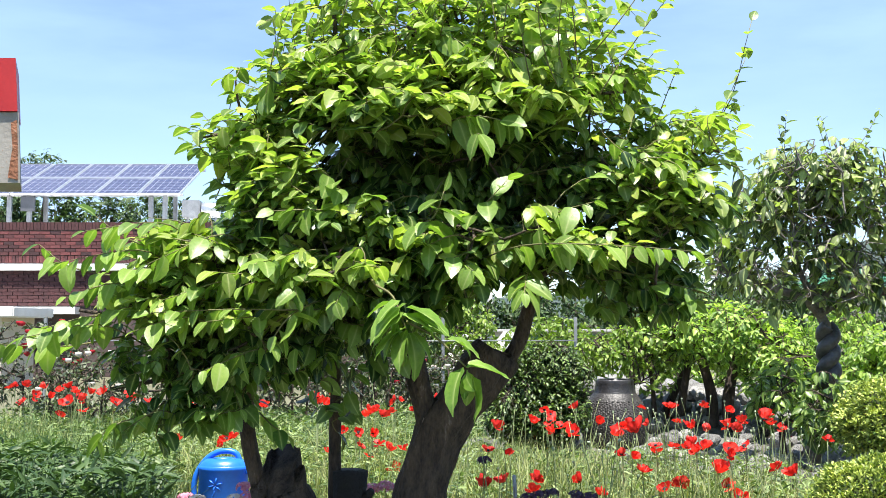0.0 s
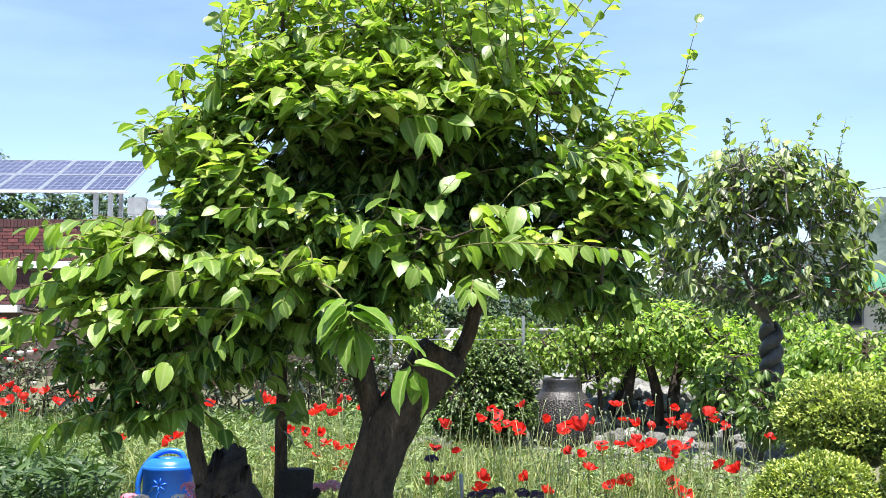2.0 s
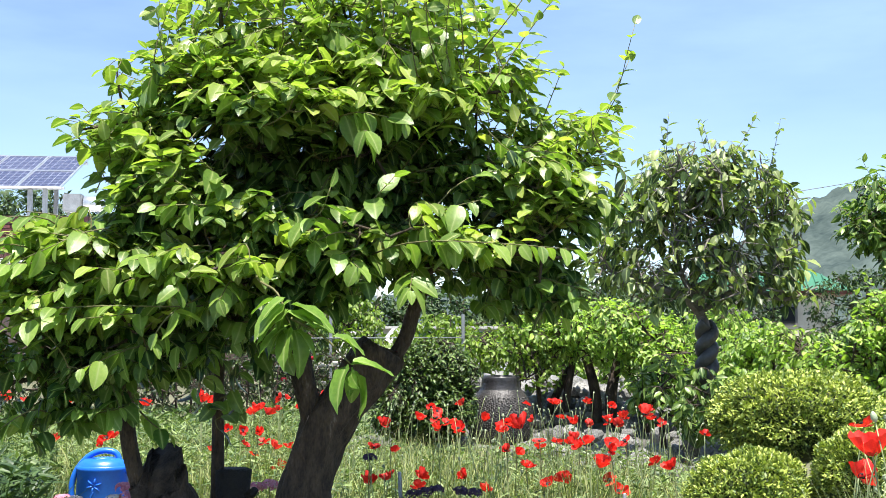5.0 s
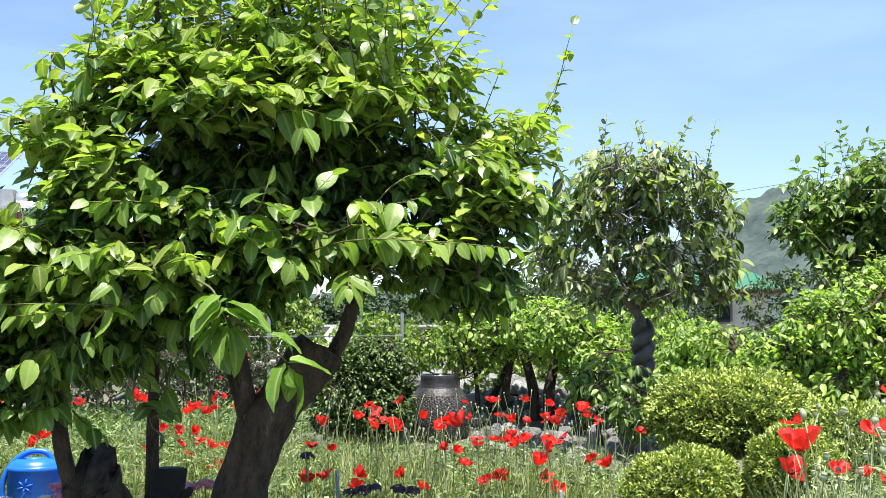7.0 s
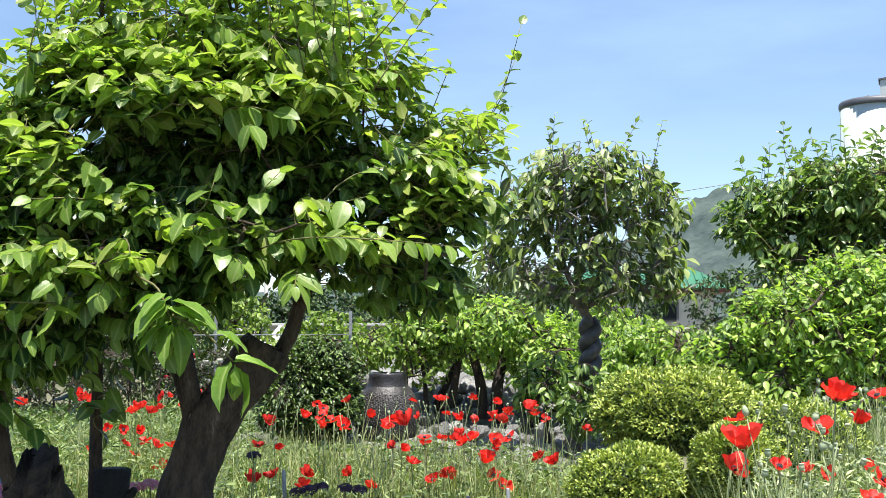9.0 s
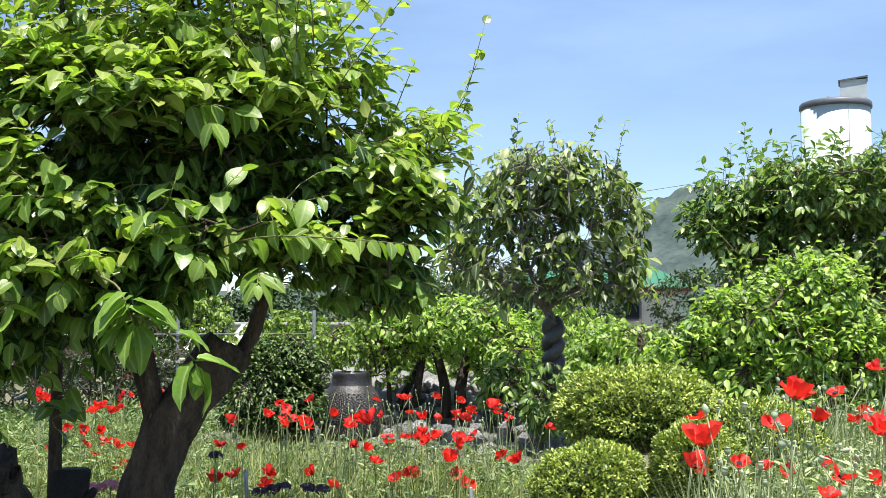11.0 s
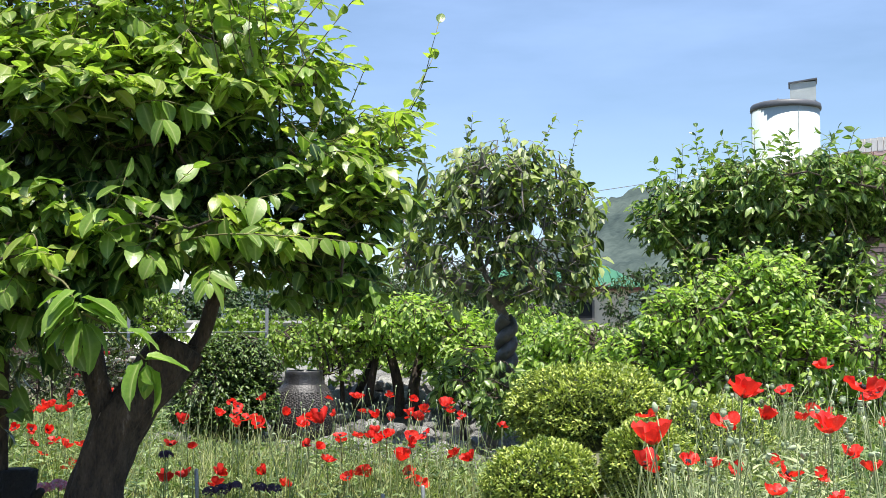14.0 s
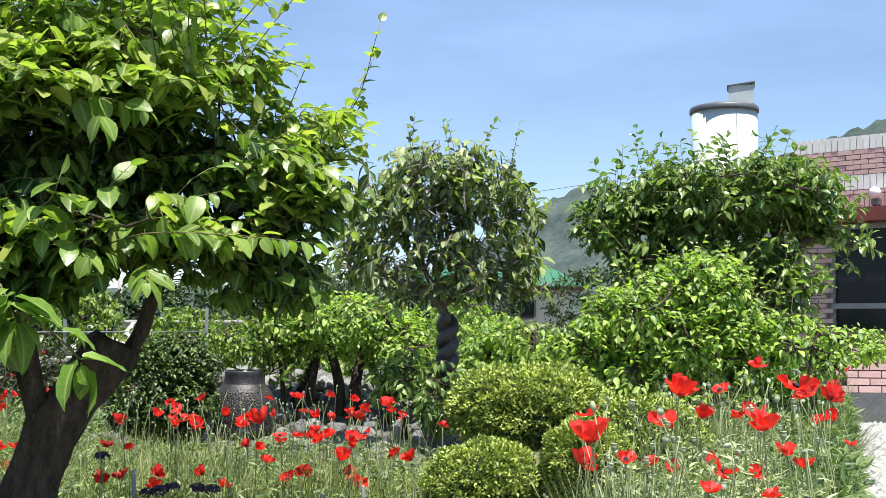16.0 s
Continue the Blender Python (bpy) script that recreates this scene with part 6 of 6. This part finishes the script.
def pink_house():
    a = math.atan2(-0.856, 0.519)
    house = thing("pink_brick_house", (9.44, 13.22, 0), "flat-roofed pink brick house with white brick bands", "house")
    m = Matrix.Translation((9.44, 13.22, 0)) @ Matrix.Rotation(a, 4, "Z")
    L = 8.0
    # the long front, left open where the glazing stands
    slab(house, "wall", m, 0, 0.42, 0.0, 0.25, 0, 3.36, M_MORTAR)
    slab(house, "wall", m, 0.42, L, 0.0, 0.25, 2.24, 3.36, M_MORTAR)
    slab(house, "wall", m, 0.42, L, 0.0, 0.25, 0, 0.55, M_MORTAR)
    slab(house, "wall", m, 3.4, L, 0.0, 0.25, 0.55, 2.24, M_MORTAR)
    slab(house, "side_wall", m, 0, 0.25, 0.25, 6, 0, 3.36, M_MORTAR)
    slab(house, "back_wall", m, 0.25, L, 5.75, 6, 0, 3.36, M_DARK)
    slab(house, "roof", m, 0.25, L, 0.25, 5.75, 3.0, 3.15, M_WHITE)
    slab(house, "floor", m, 0.25, L, 0.25, 5.75, 0.3, 0.5, M_DARK)
    slab(house, "fascia", m, -0.1, L, -0.35, -0.033, 2.22, 2.4, M_BROWN, "dark red painted fascia beam")
    rows = [(3.19, 0.19, 0.085, 0, M_PALE)] + [(2.86 + 0.067 * i, 0.067, 0.2, 0.5 * (i % 2), M_PINK) for i in range(5)]
    rows += [(2.66, 0.2, 0.085, 0, M_PALE), (2.6, 0.06, 0.2, 0, M_PINK), (2.4, 0.2, 0.067, 0, M_PINK)]
    courses(house, m, 0.0, 3.0, rows, 300)
    rows = [(0.3 + 0.067 * i, 0.067, 0.2, 0.5 * (i % 2), M_PINK) for i in range(28)]
    courses(house, m, 0.0, 0.42, rows, 0)
    win = thing("window_1", (10, 12.2, 0.55), "dark glazed shop front in grey metal frames", "window", kind="structure")
    for k, (x0, x1, z0, z1) in enumerate(((0.42, 0.5, 0.55, 2.22), (1.22, 1.32, 0.55, 2.22), (2.1, 2.2, 0.55, 2.22), (3.3, 3.4, 0.55, 2.22), (0.5, 1.22, 1.1, 1.17), (1.32, 2.1, 1.1, 1.17), (2.2, 3.3, 1.1, 1.17), (0.5, 3.3, 2.15, 2.22), (0.5, 3.3, 0.55, 0.62))):
        acc = Acc()
        acc.box(x0, x1, 0.05, 0.13, z0, z1, m)
        part("window_frame", acc, M_FRAME, win, smooth=False)
    for x0, x1 in ((0.5, 1.22), (1.32, 2.1), (2.2, 3.3)):
        acc = Acc()
        acc.box(x0, x1, 0.085, 0.095, 0.62, 2.15, m)
        part("pane", acc, M_GLASS, win, smooth=False)
    lamp = thing("globe_lamp", (m @ Vector((1.12, -0.12, 2.5)))[:], "white globe lamp on a dark wall bracket", "lamp")
    acc = Acc()
    c = m @ Vector((1.12, -0.14, 2.6))
    acc.lathe([(0.075 * math.sin(t), c.z - 0.075 * math.cos(t)) for t in np.linspace(0.01, math.pi - 0.01, 14)], c.x, c.y, 24)
    part("globe", acc, M_GLOBE, lamp)
    acc = Acc()
    acc.box(1.07, 1.17, -0.16, -0.033, 2.43, 2.52, m, 0.01)
    part("bracket", acc, M_DARK, lamp, smooth=False)


def planter():
    box = thing("brick_planter", (7.0, 8.6, 0), "pink brick planter wall on a dark stone base", "planter")
    a = math.atan2(-0.45, 0.89)
    m = Matrix.Translation((6.55, 8.62, 0)) @ Matrix.Rotation(a, 4, "Z")
    slab(box, "base", m, 0.0, 4.0, 0, 0.5, 0, 0.3, M_STONE_DARK, "dark grey stone slabs", 0.01)
    slab(box, "core", m, 0.03, 4.0, 0.05, 0.5, 0.3, 0.7, M_MORTAR_DARK)
    rows = [(0.3 + 0.067 * i, 0.067, 0.2, 0.5 * (i % 2), M_PINK) for i in range(6)]
    courses(box, m @ Matrix.Translation((0, 0.05, 0)), 0.0, 3.6, rows, 110)
    g = [(6.9, 8.7), (7.4, 8.45), (8.0, 8.2)]
    for i, (x, y) in enumerate(g):
        shrub("planter_shrub", (x, y, 0.7), "low green leafy plant in a brick planter", [(1, [(x, y, 0.68), (x, y, 0.82)])], 0.01, 0.006, [(x, y, 0.8, 0.35, 0.25, 0.1)], 140 + i, 10, 110, 0.06, M_LEAF_BRIGHT, M_BARK, "plant", LEAF_SMALL, spacing=0.03, reach=0.12)


def canopy():
    c = thing("shop_canopy", (-4.2, 7.0, 0), "red metal canopy with a rust-stained white soffit on a post", "canopy")
    acc = Acc()
    acc.add([(-5.2, 6.9, 2.27), (-2.605, 6.9, 2.27), (-2.77, 7.4, 2.27), (-5.2, 7.4, 2.27), (-5.2, 6.9, 2.6), (-2.625, 6.9, 2.6), (-2.79, 7.4, 2.6), (-5.2, 7.4, 2.6)],
            [(0, 3, 2, 1), (4, 5, 6, 7), (0, 1, 5, 4), (1, 2, 6, 5), (2, 3, 7, 6), (3, 0, 4, 7)])
    part("fascia", acc, M_RED, c, "bright red metal fascia", smooth=False)
    acc = Acc()
    acc.add([(-5.2, 6.92, 1.83), (-2.585, 6.92, 1.83), (-2.745, 7.38, 1.83), (-5.2, 7.38, 1.83), (-5.2, 6.92, 2.266), (-2.605, 6.92, 2.266), (-2.77, 7.38, 2.266), (-5.2, 7.38, 2.266)],
            [(0, 3, 2, 1), (4, 5, 6, 7), (0, 1, 5, 4), (1, 2, 6, 5), (2, 3, 7, 6), (3, 0, 4, 7)])
    part("soffit", acc, M_RUST, c, "white sheet streaked with rust", smooth=False)
    acc = Acc()
    acc.add([(-2.66, 6.913, 1.86), (-2.597, 6.913, 1.85), (-2.605, 6.913, 2.1), (-2.612, 6.913, 2.22), (-2.65, 6.913, 2.2), (-2.635, 6.913, 2.05)], [(0, 1, 2, 3, 4, 5)])
    part("rust_streak", acc, M_RUST_BROWN, c, "brown flaking rust streak", smooth=False)
    acc = Acc()
    acc.box(-4.3, -4.2, 7.1, 7.2, 0, 1.83)
    part("post", acc, M_STEEL, c, smooth=False)


def low_shed():
    s = thing("low_white_shed", (-8, 18, 0), "low shed with a flat white roof", "shed")
    slab(s, "roof", None, -12, -6.55, 17.4, 19.2, 1.1, 1.27, M_WHITE, "flat white roof sheet", 0.02)
    slab(s, "wall", None, -11.8, -6.8, 17.6, 19, 0, 1.1, M_BEIGE)


def water_tank():
    x, y = 15.96, 25.4
    tank = thing("water_tank", (x, y, 0), "pale cylindrical steel water tank with a dark rim", "water tank")
    acc = Acc()
    acc.lathe([(0.0, 0), (0.83, 0), (0.83, 6.3), (0.0, 6.3)], x, y, 56)
    part("shell", acc, M_TANK, tank)
    for a in (-1.75, 0.2, -3.6):
        acc = Acc()
        acc.box(-0.009, 0.009, -0.01, 0.004, 0.0, 6.24, Matrix.Translation((x + 0.833 * math.cos(a), y + 0.833 * math.sin(a), 0)) @ Matrix.Rotation(a + math.pi / 2, 4, "Z"))
        part("seam", acc, M_TANK_BOX, tank, smooth=False)
    acc = Acc()
    acc.lathe([(0.80, 6.24), (0.87, 6.24), (0.875, 6.3), (0.87, 6.36), (0.84, 6.4), (0.78, 6.42), (0, 6.44)], x, y, 56)
    part("rim", acc, M_TANK_RIM, tank, "dark grey rounded rim")
    hut = Matrix.Translation((16.28, 25.1, 0)) @ pose(0, 0, 0, 0, 0, -33)
    box = part("housing", box_acc(-0.31, 0.31, -0.3, 0.3, 6.42, 6.9, hut), M_TANK_BOX, tank, "grey sheet metal hatch housing", smooth=False)
    acc = Acc()
    acc.add([hut @ Vector(p) for p in ((-0.35, -0.34, 6.86), (0.34, -0.34, 6.94), (0.34, 0.34, 6.94), (-0.35, 0.34, 6.86), (-0.35, -0.34, 6.9), (0.34, -0.34, 6.98), (0.34, 0.34, 6.98), (-0.35, 0.34, 6.9))],
            [(0, 3, 2, 1), (4, 5, 6, 7), (0, 1, 5, 4), (1, 2, 6, 5), (2, 3, 7, 6), (3, 0, 4, 7)])
    part("lid", acc, M_TANK_RIM, tank, smooth=False)
    acc = Acc()
    acc.tube([(15.72, 25.35, 6.42), (15.72, 25.35, 6.55)], [0.04, 0.02], 8)
    part("vent", acc, M_TANK_RIM, tank)


def box_acc(x0, x1, y0, y1, z0, z1, m=None, bevel=0.0):
    acc = Acc()
    acc.box(x0, x1, y0, y1, z0, z1, m, bevel)
    return acc


def green_house():
    house = thing("green_roofed_house", (18, 46, 0), "beige bungalow with a ribbed green metal roof", "house")
    m = Matrix.Translation((21.6, 45.6, 0)) @ pose(0, 0, 0, 0, 0, -18)
    slab(house, "wall", m, -7.2, -0.7, 0.3, 6, 0, 2.3, M_BEIGE)
    slab(house, "eave", m, -7.6, 0, -0.05, 6.4, 2.22, 2.38, M_BROWN, "dark red painted eave board")
    acc = Acc()
    v = [(-7.7, -0.15, 2.38), (0.1, -0.15, 2.38), (-1.6, 3.1, 3.5), (-6.2, 3.1, 3.5), (0.1, 6.4, 2.38), (-7.7, 6.4, 2.38)]
    acc.add([m @ Vector(p) for p in v], [(0, 1, 2, 3), (1, 4, 2), (4, 5, 3, 2), (5, 0, 3), (0, 5, 4, 1)])
    roof = part("roof", acc, M_ROOF, house, smooth=False)
    for k in range(21):
        x = -7.5 + k * 0.36
        t = 1.0 if -6.2 <= x <= -1.6 else ((x + 7.7) / 1.5 if x < -6.2 else (0.1 - x) / 1.7)
        t = max(0.1, min(1.0, t))
        acc = Acc()
        acc.tube([m @ Vector((x, -0.15, 2.4)), m @ Vector((x, -0.15 + 3.25 * t, 2.4 + 1.12 * t))], [0.035, 0.035], 6)
        part("rib", acc, M_ROOF, roof)
    win = part("window", box_acc(-3.6, -2.2, 0.22, 0.32, 0.9, 1.8, m), M_DARK, house, "dark window in a pale frame", smooth=False)
    part("pane", box_acc(-3.5, -2.3, 0.2, 0.215, 1.0, 1.7, m), M_GLASS, win, smooth=False)


def garden_wall():
    w = thing("concrete_wall", (0, 16.3, 0), "low pale concrete garden wall with a green painted strip", "wall", kind="structure")
    slab(w, "wall", None, 0.6, 2.6, 16.2, 16.4, 0, 0.88, M_CONCRETE)
    slab(w, "coping", None, 0.6, 2.6, 16.12, 16.48, 0.88, 0.92, M_CONCRETE, "", 0.01)
    slab(w, "green_strip", None, 1.2, 3.2, 16.17, 16.197, 0.68, 0.84, M_ROOF, "green painted strip")


def wire_fence():
    f = thing("wire_fence", (-0.7, 11.2, 0), "thin grey steel wire fence behind the roses", "fence")
    for x in (-3.9, -2.6, -1.3, 0.0, 1.3):
        part("post", box_acc(x - 0.015, x + 0.015, 11.19, 11.22, 0, 1.05), M_STEEL, f, smooth=False)
    for z in (0.55, 0.82):
        acc = Acc()
        acc.tube([(-3.9, 11.18, z), (-1.3, 11.18, z - 0.01), (1.3, 11.18, z)], [0.006] * 3, 6)
        part("wire", acc, M_STEEL, f)


def far_tree(x, y, h, w, seed):
    shrub("far_tree", (x, y, 0), "broad green tree behind the brick house", [(1, [(x, y, 0), (x, y, h * 0.5), (x + 0.2, y, h * 0.8)])], 0.2, 0.08,
          [(x, y, h * 0.66, w, 1.6, h * 0.33), (x + w * 0.6, y, h * 0.5, w * 0.6, 1.4, h * 0.25), (x - w * 0.6, y, h * 0.52, w * 0.6, 1.4, h * 0.25)], seed, 120, 2300, 0.24, M_WOOD_FAR, M_BARK, "tree", LEAF_SMALL, spacing=0.1, reach=0.6, droop=0.4, lift=1.1)


M_RUST_BROWN = shade("flaking_rust", (0.1, 0.035, 0.015), (0.3, 0.13, 0.07), 0.9, 14, 60, 0.6, tint=(0.42, 0.36, 0.3))
M_CELL_LINE = shade("cell_line", (0.28, 0.29, 0.36), (0.4, 0.41, 0.48), 0.4, 5, 50, 0.0)
M_BROWN = shade("dark_red_paint", (0.12, 0.025, 0.02), (0.2, 0.045, 0.035), 0.5, 4, 50, 0.1)
M_FRAME = shade("grey_window_frame", (0.22, 0.21, 0.21), (0.34, 0.33, 0.32), 0.45, 4, 60, 0.05, metal=0.4)
M_GLOBE = shade("white_lamp_glass", (0.78, 0.77, 0.74), (0.86, 0.85, 0.83), 0.3, 4, 60, 0.0)
M_STONE_DARK = shade("dark_stone_slab", (0.06, 0.06, 0.065), (0.14, 0.14, 0.15), 0.5, 6, 60, 0.2)
M_TANK_BOX = shade("grey_sheet", (0.36, 0.4, 0.4), (0.48, 0.52, 0.52), 0.5, 3, 40, 0.05)
red_house()
solar_array()
solar_heater()
pink_house()
planter()
canopy()
low_shed()
water_tank()
green_house()
garden_wall()
wire_fence()
for i, (x, y, h, w) in enumerate(((-16.3, 46, 8.3, 1.6), (-13.9, 47, 6.9, 1.8), (-11.6, 46, 6.8, 1.8), (-18.9, 48, 7.4, 2.2), (-9.4, 50, 6.8, 1.8))):
    far_tree(x, y, h, w, 150 + i)
for i, (x, y, h, w) in enumerate(((-3.0, 21, 1.9, 1.3), (-0.5, 17.5, 1.75, 1.2), (1.6, 18, 1.6, 1.2), (4.2, 24, 2.3, 1.4), (7.0, 26, 2.4, 1.6), (9.6, 27, 2.1, 1.5), (12.2, 25, 2.3, 1.6), (3.4, 17.5, 1.8, 1.0), (5.6, 19, 1.85, 1.1))):
    shrub("wood_edge_tree", (x, y, 0), "bushy green tree beyond the garden", [(1, [(x, y, 0), (x, y, h * 0.8)])], 0.06, 0.03, [(x, y, h * 0.55, w, 0.8, h * 0.48)], 170 + i, 40, 800, 0.11, M_WOOD_FAR, M_BARK, "tree", LEAF_SMALL, spacing=0.05, reach=0.35)
cable = Acc()
cable.tube([(2 + 36 * t, 48.5 - 16.6 * t, 3.9 + 5.5 * t - 1.2 * t * (1 - t)) for t in np.linspace(0, 1, 24)], [0.012] * 24, 5)
solid("overhead_cable", cable, M_DARK, "thin dark overhead cable in the distance", "cable", smooth=True)
for x, y, z in ((2, 48.5, 3.9), (38, 31.9, 9.4)):
    acc = Acc()
    acc.tube([(x, y, 0), (x, y, z * 0.5), (x, y, z + 0.1)], [0.13, 0.11, 0.09], 12)
    solid("cable_pole", acc, M_CONCRETE, "tall round pale concrete pole with a cable", "pole", group="cable poles", smooth=True)

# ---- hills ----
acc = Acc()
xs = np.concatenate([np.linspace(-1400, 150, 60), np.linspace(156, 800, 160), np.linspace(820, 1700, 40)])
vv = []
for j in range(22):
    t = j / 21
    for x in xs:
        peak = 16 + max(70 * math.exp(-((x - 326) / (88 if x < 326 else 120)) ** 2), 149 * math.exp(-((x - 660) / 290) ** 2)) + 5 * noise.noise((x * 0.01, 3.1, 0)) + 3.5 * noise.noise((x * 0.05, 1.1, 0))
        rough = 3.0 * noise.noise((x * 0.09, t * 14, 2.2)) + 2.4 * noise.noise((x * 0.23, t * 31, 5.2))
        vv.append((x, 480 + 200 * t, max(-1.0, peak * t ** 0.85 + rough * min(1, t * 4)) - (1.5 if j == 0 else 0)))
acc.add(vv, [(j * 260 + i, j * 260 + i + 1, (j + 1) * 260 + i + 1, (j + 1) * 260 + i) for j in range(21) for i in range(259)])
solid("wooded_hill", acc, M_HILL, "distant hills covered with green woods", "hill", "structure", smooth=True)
